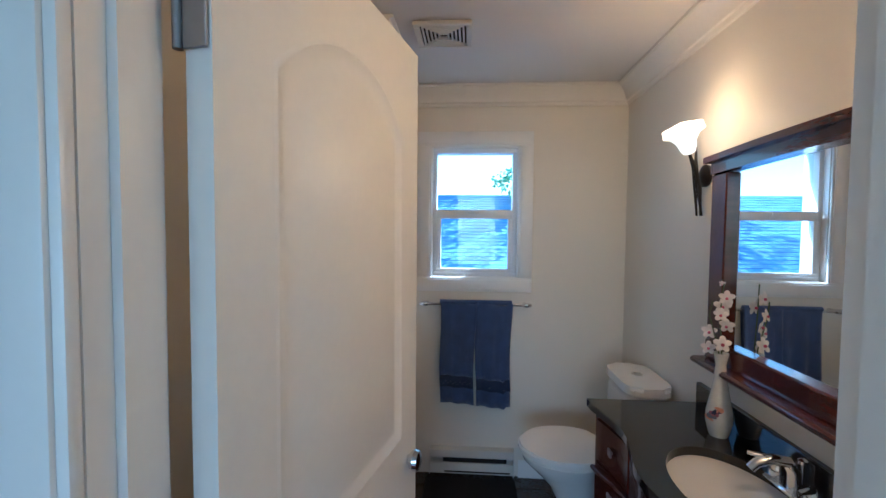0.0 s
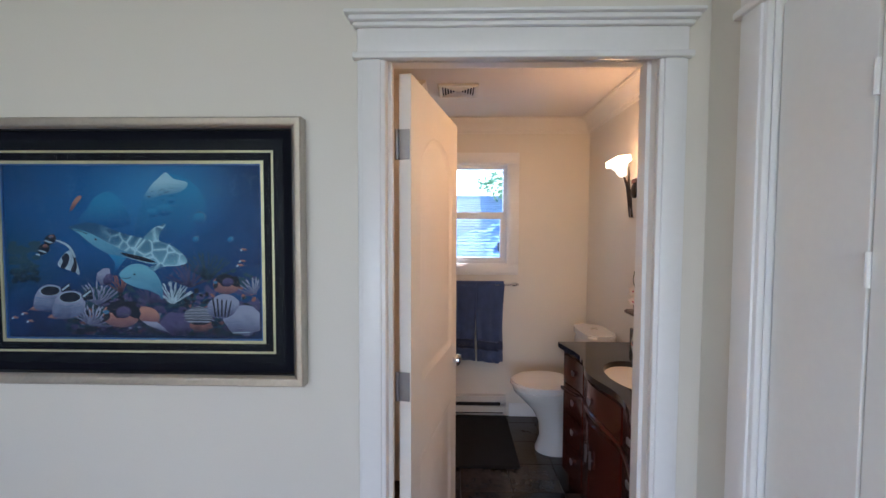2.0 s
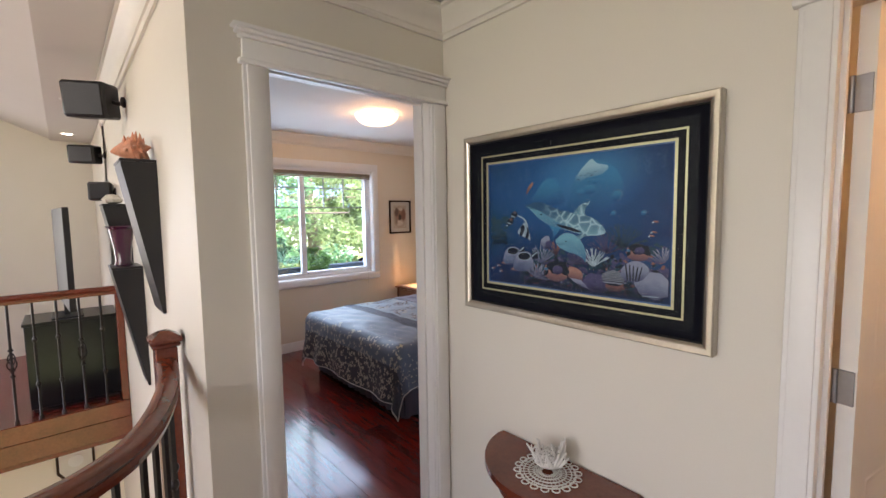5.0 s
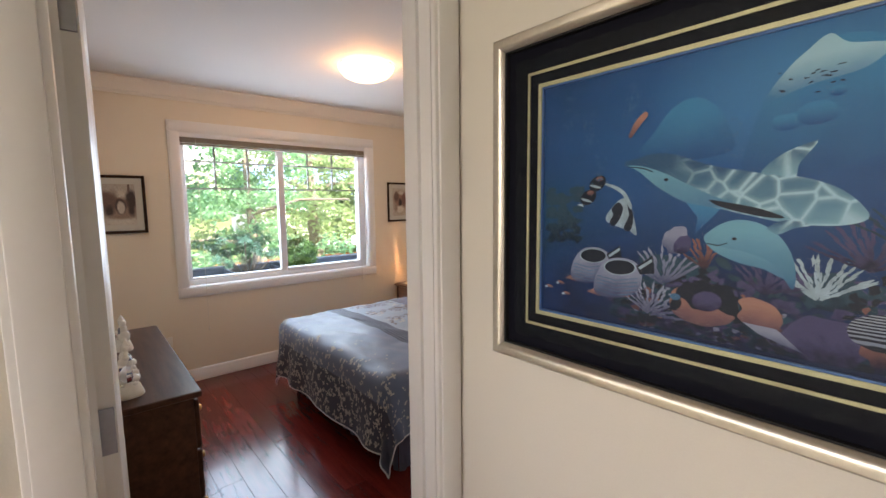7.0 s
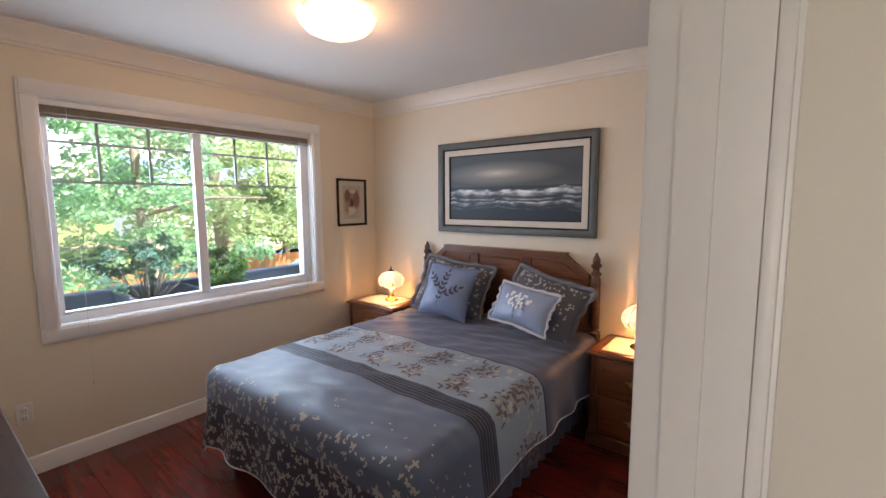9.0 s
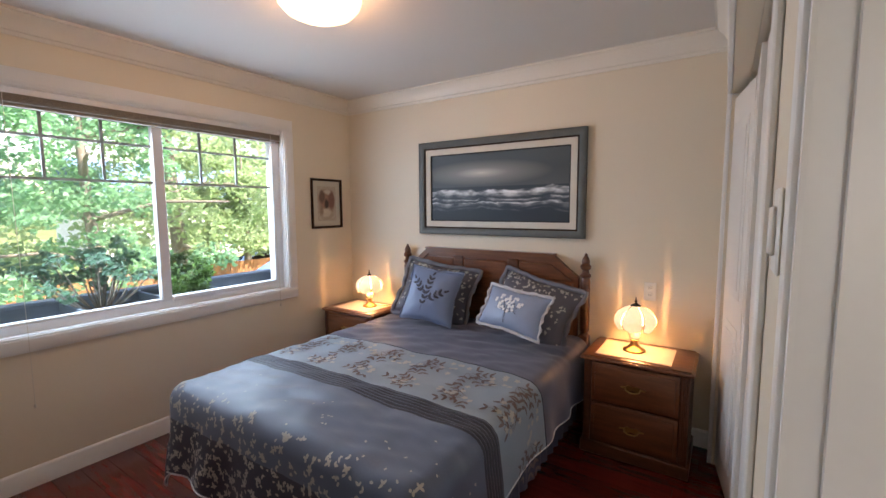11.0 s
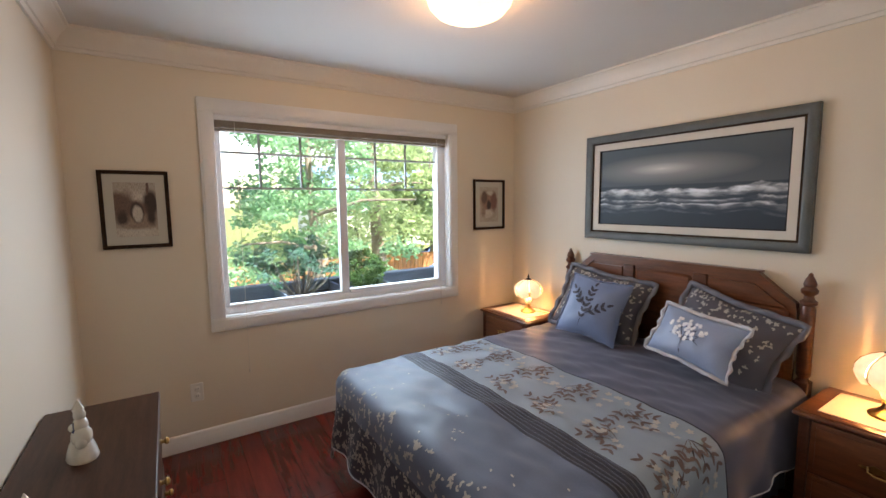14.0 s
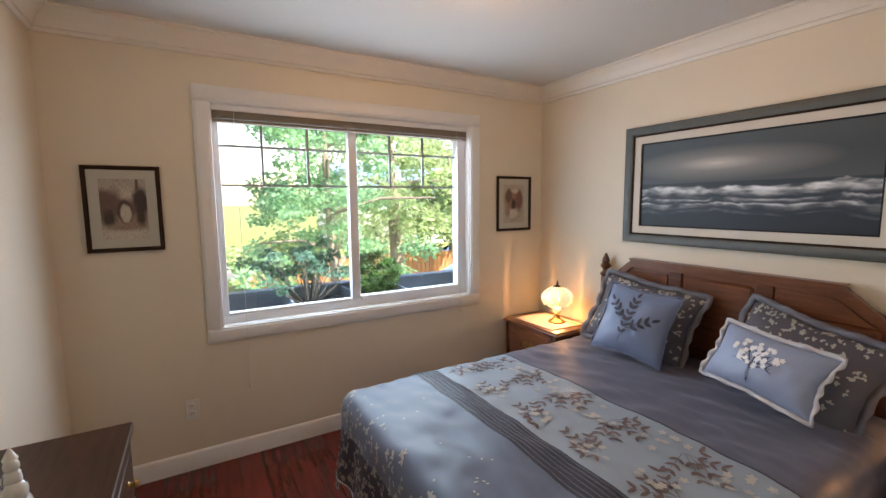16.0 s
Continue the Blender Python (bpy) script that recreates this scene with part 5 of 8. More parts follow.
# closet doors
cd = tagged(new("closet_door"), "white panelled bifold closet door standing slightly open", "closet door")
cd.matrix_world = pose(XC + 0.014, C1 - 0.008, 0.02)
for x, y, a in ((0.0, 0.0, -81), (0.072, -0.446, -91), (0.080, -0.898, -90.0), (0.080, -1.349, -90.0)):
    bm = boxes((0, 0.444, 0.0, 0.026, 0, 2.0))
    for z0, z1 in ((0.14, 0.86), (1.0, 1.86)):
        box(bm, 0.07, 0.374, -0.004, 0.002, z0, z1, 0.003, 2)
        box(bm, 0.11, 0.334, -0.008, 0.002, z0 + 0.04, z1 - 0.04, 0.005, 2)
    lf = part("door_leaf", bm, M_DOOR, cd)
    lf.matrix_basis = pose(x, y, 0, 0, 0, a)

# ---- hall ----
# framed sea picture: layered mats and a flat print of plain shapes
def deep_art(n, L, b):
    tc = n.new("ShaderNodeTexCoord")
    warp = n.new("ShaderNodeTexNoise")
    warp.inputs["Scale"].default_value, warp.inputs["Detail"].default_value, warp.inputs["Distortion"].default_value = 5.0, 8, 0.8
    L.new(tc.outputs["Generated"], warp.inputs[0])

    def glow(centre, stretch, stops, wob=0.35):
        """How strongly a soft light stands at a place of the print."""
        d = n.new("ShaderNodeVectorMath")
        d.operation = "SUBTRACT"
        d.inputs[1].default_value = (centre[0], 0.5, 1 - centre[1])
        L.new(tc.outputs["Generated"], d.inputs[0])
        e = n.new("ShaderNodeVectorMath")
        e.operation = "MULTIPLY"
        e.inputs[1].default_value = (stretch[0], 0, stretch[1])
        L.new(d.outputs[0], e.inputs[0])
        ln = n.new("ShaderNodeVectorMath")
        ln.operation = "LENGTH"
        L.new(e.outputs[0], ln.inputs[0])
        w = n.new("ShaderNodeMath")
        w.operation = "MULTIPLY_ADD"
        w.inputs[1].default_value = wob
        L.new(warp.outputs[0], w.inputs[0]), L.new(ln.outputs["Value"], w.inputs[2])
        sub = n.new("ShaderNodeMath")
        sub.operation = "SUBTRACT"
        sub.inputs[1].default_value = wob / 2
        L.new(w.outputs[0], sub.inputs[0])
        g = ramp(n, [(p, (v, v, v)) for p, v in stops])
        L.new(sub.outputs[0], g.inputs[0])
        return g.outputs[0]

    deep = ramp(n, [(0.30, (0.004, 0.014, 0.065)), (0.50, (0.007, 0.030, 0.125)), (0.70, (0.012, 0.052, 0.175))])
    L.new(warp.outputs[0], deep.inputs[0])
    base = deep.outputs[0]
    for fac, colour in ((glow((0.46, 0.24), (1.5, 1.9), [(0.0, 0.85), (0.5, 0.45), (1.0, 0.0)]), (0.012, 0.13, 0.38)),
                        (glow((0.62, 0.14), (3.2, 3.4), [(0.0, 0.8), (0.45, 0.45), (1.0, 0.0)]), (0.05, 0.24, 0.50)),
                        (glow((0.02, 0.55), (4.0, 3.2), [(0.0, 0.6), (1.0, 0.0)], 0.8), (0.006, 0.07, 0.16)),
                        (glow((0.60, 1.0), (1.4, 3.2), [(0.0, 0.75), (0.6, 0.5), (1.0, 0.0)], 0.6), (0.012, 0.012, 0.032))):
        mx = n.new("ShaderNodeMixRGB")
        mx.inputs[2].default_value = (*colour, 1)
        L.new(fac, mx.inputs[0]), L.new(base, mx.inputs[1])
        base = mx.outputs[0]
    L.new(base, b.inputs["Base Color"])
    b.inputs["Specular IOR Level"].default_value = 0.2


def shaded_ink(name, low, high, grain=40.0, vary=0.45, net=0.0, bands=0.0):
    """Printed paint that runs from low to high up the shape, with mottling, a net of light or fine bands."""
    def build(n, L, b):
        tc = n.new("ShaderNodeTexCoord")
        sp = n.new("ShaderNodeSeparateXYZ")
        L.new(tc.outputs["Generated"], sp.inputs[0])
        ns = n.new("ShaderNodeTexNoise")
        ns.inputs["Scale"].default_value, ns.inputs["Detail"].default_value = grain, 6
        L.new(tc.outputs["Object"], ns.inputs[0])
        ad = n.new("ShaderNodeMath")
        ad.operation = "MULTIPLY_ADD"
        ad.inputs[1].default_value = vary
        L.new(ns.outputs[0], ad.inputs[0]), L.new(sp.outputs[2], ad.inputs[2])
        rp = ramp(n, [(vary * 0.5, low), (vary * 0.5 + 0.9, high)])
        L.new(ad.outputs[0], rp.inputs[0])
        col = rp.outputs[0]
        if net:
            vo = n.new("ShaderNodeTexVoronoi")
            vo.feature = "DISTANCE_TO_EDGE"
            vo.inputs["Scale"].default_value = net
            L.new(tc.outputs["Object"], vo.inputs["Vector"])
            ed = ramp(n, [(0.02, (1, 1, 1)), (0.10, (0.25, 0.25, 0.25)), (0.25, (0, 0, 0))])
            L.new(vo.outputs["Distance"], ed.inputs[0])
            fd = ramp(n, [(0.25, (0, 0, 0)), (0.55, (1, 1, 1))])
            L.new(sp.outputs[0], fd.inputs[0])
            ml = n.new("ShaderNodeMath")
            ml.operation = "MULTIPLY"
            L.new(ed.outputs[0], ml.inputs[0]), L.new(fd.outputs[0], ml.inputs[1])
            mx = n.new("ShaderNodeMixRGB")
            mx.inputs[2].default_value = (0.38, 0.58, 0.72, 1)
            L.new(ml.outputs[0], mx.inputs[0]), L.new(col, mx.inputs[1])
            col = mx.outputs[0]
        if bands:
            wv = n.new("ShaderNodeTexWave")
            wv.wave_type = "RINGS"
            wv.inputs["Scale"].default_value, wv.inputs["Distortion"].default_value = bands, 1.2
            L.new(tc.outputs["Generated"], wv.inputs[0])
            cut = ramp(n, [(0.45, (0, 0, 0)), (0.60, (1, 1, 1))])
            L.new(wv.outputs["Fac"], cut.inputs[0])
            mx = n.new("ShaderNodeMixRGB")
            mx.inputs[1].default_value = (0.010, 0.012, 0.03, 1)
            L.new(cut.outputs[0], mx.inputs[0]), L.new(col, mx.inputs[2])
            col = mx.outputs[0]
        L.new(col, b.inputs["Base Color"])
        b.inputs["Specular IOR Level"].default_value = 0.2
    return ramp_mat(name, build)


PW, PH = 0.984, 0.738
pic, ax, az = framed("framed_sea_picture", pose(0.660, -0.001, 1.487), PW, PH, [(0.029, M_SILVER, 0.036, "frame"), (0.004, M_DARK, 0.026, "inner_lip"), (0.053, M_NAVY, 0.014, "outer_mat"), (0.006, M_GOLD, 0.015, "fillet"), (0.022, M_NAVY, 0.013, "inner_mat"), (0.008, M_GOLD, 0.014, "fillet"), (0.004, M_BLUEF, 0.011, "blue_fillet")], ramp_mat("deep_blue_print", deep_art), "silver-framed undersea print with navy mats on the hall wall")
INK = {
    "back": shaded_ink("print_back_blue", (0.15, 0.33, 0.47), (0.022, 0.085, 0.19), 30, 0.4, net=30),
    "belly": shaded_ink("print_belly_blue", (0.07, 0.20, 0.36), (0.13, 0.34, 0.50), 40, 0.4),
    "calf": shaded_ink("print_calf_blue", (0.03, 0.13, 0.28), (0.15, 0.38, 0.54), 30, 0.35),
    "haze": shaded_ink("print_hazy_blue", (0.008, 0.07, 0.23), (0.03, 0.21, 0.44), 12, 0.4),
    "cloud": shaded_ink("print_lit_haze", (0.03, 0.17, 0.38), (0.34, 0.55, 0.68), 10, 0.6),
    "rose": shaded_ink("print_coral_rose", (0.035, 0.020, 0.045), (0.26, 0.105, 0.10), 60, 0.7),
    "pink": shaded_ink("print_fish_pink", (0.12, 0.06, 0.09), (0.42, 0.19, 0.16), 30, 0.5),
    "violet": shaded_ink("print_reef_violet", (0.012, 0.012, 0.045), (0.075, 0.062, 0.16), 80, 0.9),
    "teal": shaded_ink("print_reef_teal", (0.004, 0.012, 0.035), (0.020, 0.058, 0.10), 80, 0.9),
    "shell": shaded_ink("print_shell_lilac", (0.06, 0.065, 0.15), (0.27, 0.28, 0.42), 40, 0.6),
    "zebra": shaded_ink("print_banded_shell", (0.20, 0.22, 0.32), (0.34, 0.36, 0.46), 40, 0.4, bands=5.0),
    "foam": mat("print_foam_white", (0.34, 0.43, 0.54), 0.5, vary=0.35, scale=40, spec=0.2),
    "spark": mat("print_bubble_blue", (0.055, 0.15, 0.29), 0.5, vary=0.35, scale=40, spec=0.2),
    "ink": mat("print_ink_blue", (0.010, 0.013, 0.030), 0.5, vary=0.3, spec=0.2),
}
layer = [0.0]


def rounded(pts, k=4):
    out = []
    for i in range(len(pts)):
        p0, p1, p2, p3 = (Vector(pts[(i + j) % len(pts)]) for j in (-1, 0, 1, 2))
        for j in range(k):
            t = j / k
            out.append(0.5 * ((2 * p1) + (p2 - p0) * t + (2 * p0 - 5 * p1 + 4 * p2 - p3) * t * t + (3 * p1 - p0 - 3 * p2 + p3) * t ** 3))
    return out


def patch(ink, outline, name="printed_shape"):
    """A flat printed shape; outline in fractions of the print."""
    layer[0] += 0.00002
    bm = bmesh.new()
    bm.faces.new([bm.verts.new(((u - 0.5) * 2 * ax, -0.0063 - layer[0], (0.5 - v) * 2 * az)) for u, v in (rounded(outline) if len(outline) > 7 else outline)])
    return part(name, bm, INK[ink], pic)


def oval(u, v, a, b, rot=0.0, n=20, wob=0.0, seed=0):
    q = random.Random(seed)
    out = []
    for i in range(n):
        t = 2 * math.pi * i / n
        k = 1 + wob * q.uniform(-1, 1)
        x, y = a * k * math.cos(t), b * k * math.sin(t)
        out.append((min(0.99, max(0.01, u + x * math.cos(rot) - y * math.sin(rot))), min(0.985, max(0.015, v + x * math.sin(rot) + y * math.cos(rot)))))
    return out


def speckle(ink, rows, name):
    """Many small printed flecks of one colour, as one part."""
    layer[0] += 0.00002
    bm = bmesh.new()
    for i, (u, v, a, b, rot) in enumerate(rows):
        bm.faces.new([bm.verts.new(((x - 0.5) * 2 * ax, -0.0063 - layer[0] - i * 1e-7, (0.5 - y) * 2 * az)) for x, y in oval(u, v, a, b, rot, 9, 0.45, i)])
    tagged(part(name, bm, INK[ink], pic), kind="stuff")


def fronds(ink, u, v, count, length, spread, lean, name="printed_coral"):
    """A tuft of printed coral: thin branches fanning up from one foot."""
    rows = []
    for k in range(count):
        a = lean + spread * (k / (count - 1) - 0.5) + q.uniform(-0.1, 0.1)
        for j in range(5):
            f = length * (0.2 + 0.2 * j)
            rows.append((u + f * math.sin(a) * 0.66 + q.uniform(-0.003, 0.003), v - f * math.cos(a), 0.0035, length * 0.13, a * 0.8))
    speckle(ink, rows, name)


q = random.Random(3)
# far lit water between dark rocks
patch("haze", [(0.29, 0.33), (0.325, 0.25), (0.36, 0.18), (0.41, 0.15), (0.455, 0.19), (0.485, 0.27), (0.49, 0.34), (0.40, 0.36)])
patch("haze", [(0.515, 0.42), (0.53, 0.26), (0.56, 0.15), (0.64, 0.05), (0.74, 0.10), (0.79, 0.24), (0.74, 0.36), (0.63, 0.43)])
patch("cloud", [(0.545, 0.20), (0.575, 0.12), (0.605, 0.075), (0.637, 0.04), (0.665, 0.075), (0.72, 0.10), (0.69, 0.15), (0.62, 0.17)])
for u, v, a, b in ((0.585, 0.27, 0.028, 0.025), (0.628, 0.255, 0.032, 0.033), (0.655, 0.20, 0.014, 0.014)):
    patch("haze", oval(u, v, a, b, 0.1, 16, 0.08, int(u * 900)))
# reef: dark mounds, mottled flecks, tufts
for i in range(34):
    u, v = q.uniform(0.24, 0.98), 0.74 + 0.24 * q.random()
    patch(q.choice(("teal", "violet", "teal", "teal")), oval(u, v, q.uniform(0.03, 0.07), q.uniform(0.025, 0.06), q.uniform(0, 3), 12, 0.3, i), "printed_reef")
for ink, n_, lo, size in (("teal", 200, 0.68, 0.016), ("violet", 170, 0.72, 0.014), ("shell", 70, 0.78, 0.006), ("rose", 60, 0.76, 0.009), ("ink", 160, 0.74, 0.011)):
    rows_ = []
    for i in range(n_):
        u = 0.26 + 0.73 * q.random()
        top = lo + 0.08 * abs(math.sin(u * 7.0)) - 0.12 * (u > 0.7)
        rows_.append((u, top + (0.985 - top) * q.random() ** 0.8, size * q.uniform(0.4, 1.3), size * q.uniform(0.4, 1.5), q.uniform(0, 3.1)))
    speckle(ink, rows_, "printed_reef")
speckle("teal", [(q.uniform(0.02, 0.13), 0.45 + 0.22 * q.random(), 0.016, 0.018, q.uniform(0, 3)) for i in range(46)], "printed_sea_fan")
for ink, u, v, count, length, spread, lean in (("shell", 0.36, 0.81, 11, 0.13, 2.2, -0.1), ("foam", 0.652, 0.80, 12, 0.12, 2.0, 0.1), ("violet", 0.72, 0.70, 14, 0.13, 2.4, 0.0), ("rose", 0.45, 0.74, 7, 0.10, 1.4, -0.2), ("shell", 0.33, 0.93, 12, 0.11, 2.6, 0.2), ("teal", 0.79, 0.66, 14, 0.15, 2.2, 0.0), ("shell", 0.97, 0.74, 8, 0.09, 1.8, -0.3), ("violet", 0.56, 0.80, 10, 0.09, 2.2, 0.3)):
    fronds(ink, u, v, count, length, spread, lean)
patch("shell", oval(0.385, 0.64, 0.028, 0.050, 0.2, 18, 0.12, 5))
patch("violet", oval(0.40, 0.66, 0.018, 0.035, 0.2, 14, 0.12, 6))
patch("violet", oval(0.665, 0.92, 0.070, 0.075, 0.3, 20, 0.10, 7))
patch("rose", oval(0.76, 0.92, 0.045, 0.045, 0.0, 18, 0.15, 8))
patch("shell", oval(0.925, 0.89, 0.075, 0.090, -0.2, 22, 0.06, 9))
# large streamlined shape with a net of light, its fin and pale underside
patch("haze", [(0.40, 0.50), (0.43, 0.56), (0.425, 0.62), (0.46, 0.56), (0.48, 0.52)])
patch("back", [(0.250, 0.357), (0.285, 0.340), (0.330, 0.328), (0.376, 0.339), (0.452, 0.384), (0.542, 0.417), (0.614, 0.436), (0.674, 0.477), (0.712, 0.545), (0.690, 0.572), (0.640, 0.578), (0.577, 0.568), (0.474, 0.530), (0.400, 0.505), (0.335, 0.450), (0.290, 0.390)])
patch("belly", [(0.262, 0.366), (0.300, 0.372), (0.350, 0.400), (0.400, 0.440), (0.450, 0.480), (0.500, 0.515), (0.470, 0.527), (0.400, 0.503), (0.340, 0.452), (0.292, 0.392)])
patch("ink", [(0.455, 0.500), (0.500, 0.512), (0.550, 0.530), (0.590, 0.556), (0.560, 0.556), (0.510, 0.540), (0.470, 0.520), (0.455, 0.506)])
patch("back", [(0.545, 0.417), (0.572, 0.372), (0.600, 0.348), (0.632, 0.334), (0.618, 0.370), (0.606, 0.400), (0.602, 0.434), (0.575, 0.428)])
patch("ink", oval(0.357, 0.425, 0.0055, 0.0055, 0, 10))
patch("ink", [(0.262, 0.368), (0.30, 0.376), (0.325, 0.392), (0.325, 0.396), (0.30, 0.381), (0.262, 0.371)])
# smaller one below
patch("calf", [(0.445, 0.632), (0.462, 0.598), (0.490, 0.572), (0.525, 0.566), (0.566, 0.589), (0.597, 0.640), (0.613, 0.707), (0.612, 0.775), (0.590, 0.735), (0.555, 0.718), (0.515, 0.706), (0.470, 0.676)])
patch("belly", [(0.450, 0.640), (0.490, 0.660), (0.535, 0.672), (0.575, 0.700), (0.598, 0.745), (0.555, 0.716), (0.515, 0.704), (0.470, 0.674)])
patch("back", [(0.562, 0.590), (0.585, 0.566), (0.612, 0.566), (0.632, 0.578), (0.606, 0.588), (0.586, 0.606), (0.575, 0.606), (0.568, 0.598)])
patch("ink", oval(0.505, 0.628, 0.005, 0.005, 0, 10))
patch("ink", [(0.452, 0.646), (0.475, 0.652), (0.492, 0.642), (0.492, 0.645), (0.475, 0.656), (0.452, 0.650)])
# plump pair low in the print: pale striped bodies with a dark saddle
for u, v, k in ((0.160, 0.765, 1.0), (0.238, 0.805, 1.08)):
    patch("pink", [(u - 0.078 * k, v + 0.072 * k), (u - 0.045 * k, v + 0.045 * k), (u - 0.040 * k, v + 0.082 * k)])
    patch("shell", [(u - 0.058 * k, v + 0.060 * k), (u - 0.050 * k, v - 0.010 * k), (u - 0.020 * k, v - 0.064 * k), (u + 0.030 * k, v - 0.072 * k), (u + 0.062 * k, v - 0.040 * k), (u + 0.060 * k, v + 0.030 * k), (u + 0.020 * k, v + 0.072 * k), (u - 0.030 * k, v + 0.080 * k)])
    for j in range(5):
        a0 = 0.000 + 0.014 * j
        patch("spark", [(u - 0.050 * k, v + a0 * k), (u, v + (a0 + 0.012) * k), (u + 0.055 * k, v + (a0 - 0.006) * k), (u + 0.055 * k, v + (a0 - 0.004) * k), (u, v + (a0 + 0.0145) * k), (u - 0.050 * k, v + (a0 + 0.003) * k)])
    patch("foam", oval(u + 0.010, v - 0.038 * k, 0.041 * k, 0.030 * k, -0.15, 22))
    patch("ink", oval(u + 0.010, v - 0.038 * k, 0.038 * k, 0.027 * k, -0.15, 22))
    patch("ink", [(u + 0.050 * k, v - 0.050 * k), (u + 0.088 * k, v - 0.090 * k), (u + 0.094 * k, v - 0.030 * k), (u + 0.060 * k, v - 0.020 * k)])
    patch("foam", [(u + 0.055 * k, v - 0.045 * k), (u + 0.086 * k, v - 0.080 * k), (u + 0.088 * k, v - 0.070 * k), (u + 0.060 * k, v - 0.038 * k)])
# banded fish with a trailing fin
patch("foam", [(0.205, 0.575), (0.220, 0.530), (0.250, 0.490), (0.270, 0.515), (0.282, 0.565), (0.290, 0.632), (0.270, 0.615), (0.235, 0.600)])
patch("ink", [(0.222, 0.528), (0.240, 0.505), (0.252, 0.530), (0.244, 0.572), (0.228, 0.600), (0.216, 0.585), (0.226, 0.556), (0.222, 0.540)])
patch("ink", [(0.262, 0.505), (0.272, 0.520), (0.280, 0.560), (0.278, 0.600), (0.270, 0.618), (0.256, 0.606), (0.268, 0.560), (0.266, 0.530)])
patch("foam", [(0.192, 0.424), (0.230, 0.440), (0.258, 0.468), (0.276, 0.520), (0.270, 0.530), (0.250, 0.478), (0.226, 0.452), (0.192, 0.430)])
# two small dark fish with white bars
for u, v in ((0.178, 0.428), (0.152, 0.484)):
    patch("ink", oval(u, v, 0.022, 0.034, 0.4, 18))
    patch("rose", oval(u + 0.006, v - 0.018, 0.010, 0.011, 0.5, 14))
    patch("foam", oval(u - 0.006, v + 0.012, 0.018, 0.005, 0.4, 12))
    patch("foam", [(u - 0.018, v + 0.026), (u - 0.036, v + 0.030), (u - 0.014, v + 0.040)])
# round reef fish, a pink one, striped shells
for u, v, k in ((0.448, 0.855, 1.0), (0.862, 0.675, 0.72)):
    patch("pink", oval(u, v + 0.01, 0.072 * k, 0.074 * k, 0.2, 24, 0.04, 11))
    patch("ink", [(u - 0.05 * k, v - 0.045 * k), (u, v - 0.072 * k), (u + 0.055 * k, v - 0.040 * k), (u + 0.062 * k, v + 0.030 * k), (u + 0.020 * k, v + 0.010 * k), (u - 0.015 * k, v + 0.030 * k), (u - 0.035 * k, v + 0.000 * k), (u - 0.055 * k, v - 0.010 * k)])
    patch("violet", oval(u + 0.010 * k, v - 0.005, 0.030 * k, 0.036 * k, 0.3, 16))
    patch("ink", oval(u - 0.056 * k, v + 0.020 * k, 0.012 * k, 0.026 * k, 0.2, 14))
    patch("spark", oval(u - 0.058 * k, v - 0.006 * k, 0.012 * k, 0.012 * k, 0.2, 12))
    patch("ink", oval(u + 0.062 * k, v - 0.01, 0.010 * k, 0.050 * k, -0.2, 14))
patch("pink", [(0.520, 0.830), (0.545, 0.815), (0.585, 0.835), (0.600, 0.880), (0.585, 0.912), (0.545, 0.910), (0.520, 0.885), (0.528, 0.855)])
patch("shell", [(0.530, 0.900), (0.590, 0.905), (0.635, 0.965), (0.600, 0.950), (0.560, 0.930)])
patch("zebra", oval(0.752, 0.868, 0.055, 0.055, 0.5, 22, 0.05, 12))
patch("shell", oval(0.848, 0.810, 0.058, 0.075, 0.5, 22, 0.04, 13))
for j in range(5):
    patch("ink", [(0.806 + 0.018 * j, 0.765 + 0.004 * j), (0.812 + 0.018 * j, 0.760 + 0.004 * j), (0.822 + 0.012 * j, 0.870), (0.816 + 0.012 * j, 0.872)])
patch("pink", [(0.262, 0.250), (0.276, 0.205), (0.300, 0.172), (0.308, 0.186), (0.292, 0.215), (0.272, 0.255), (0.266, 0.262), (0.262, 0.258)])
for u, v in ((0.03, 0.885), (0.07, 0.86), (0.09, 0.905), (0.935, 0.48), (0.93, 0.545), (0.92, 0.57)):
    patch("pink", oval(u, v, 0.012, 0.006, 0.3, 10))
    patch("foam", oval(u - 0.012, v + 0.004, 0.005, 0.006, 0.3, 8))
for u, v, a in ((0.764, 0.30, 0.026), (0.75, 0.42, 0.012), (0.885, 0.42, 0.012)):
    patch("spark", oval(u, v, a, a * 1.5, 0.2, 20))
    patch("haze", oval(u - 0.003, v + 0.004, a * 0.88, a * 1.34, 0.2, 20))
# bubbles rising in columns
for u0, v0, n_ in ((0.09, 0.06, 26), (0.15, 0.14, 30), (0.18, 0.30, 18), (0.27, 0.06, 18), (0.49, 0.24, 14), (0.84, 0.05, 26), (0.90, 0.05, 24), (0.96, 0.04, 18)):
    speckle("spark", [(u0 + q.gauss(0, 0.010), v0 + 0.13 * q.random(), 0.0018 + 0.003 * q.random() ** 3, 0.0025 + 0.004 * q.random() ** 3, 0) for i in range(n_)], "printed_bubble")
speckle("ink", [(0.56 + 0.14 * q.random(), 0.12 + 0.08 * q.random(), 0.005, 0.002, q.uniform(-0.4, 0.2)) for i in range(16)], "printed_shoal")
gl = part("glazing", boxes((-ax - 0.07, ax + 0.07, -0.0205, -0.0190, -az - 0.07, az + 0.07)), M_PGLASS, pic, "clear picture glass")
gl.visible_shadow = False
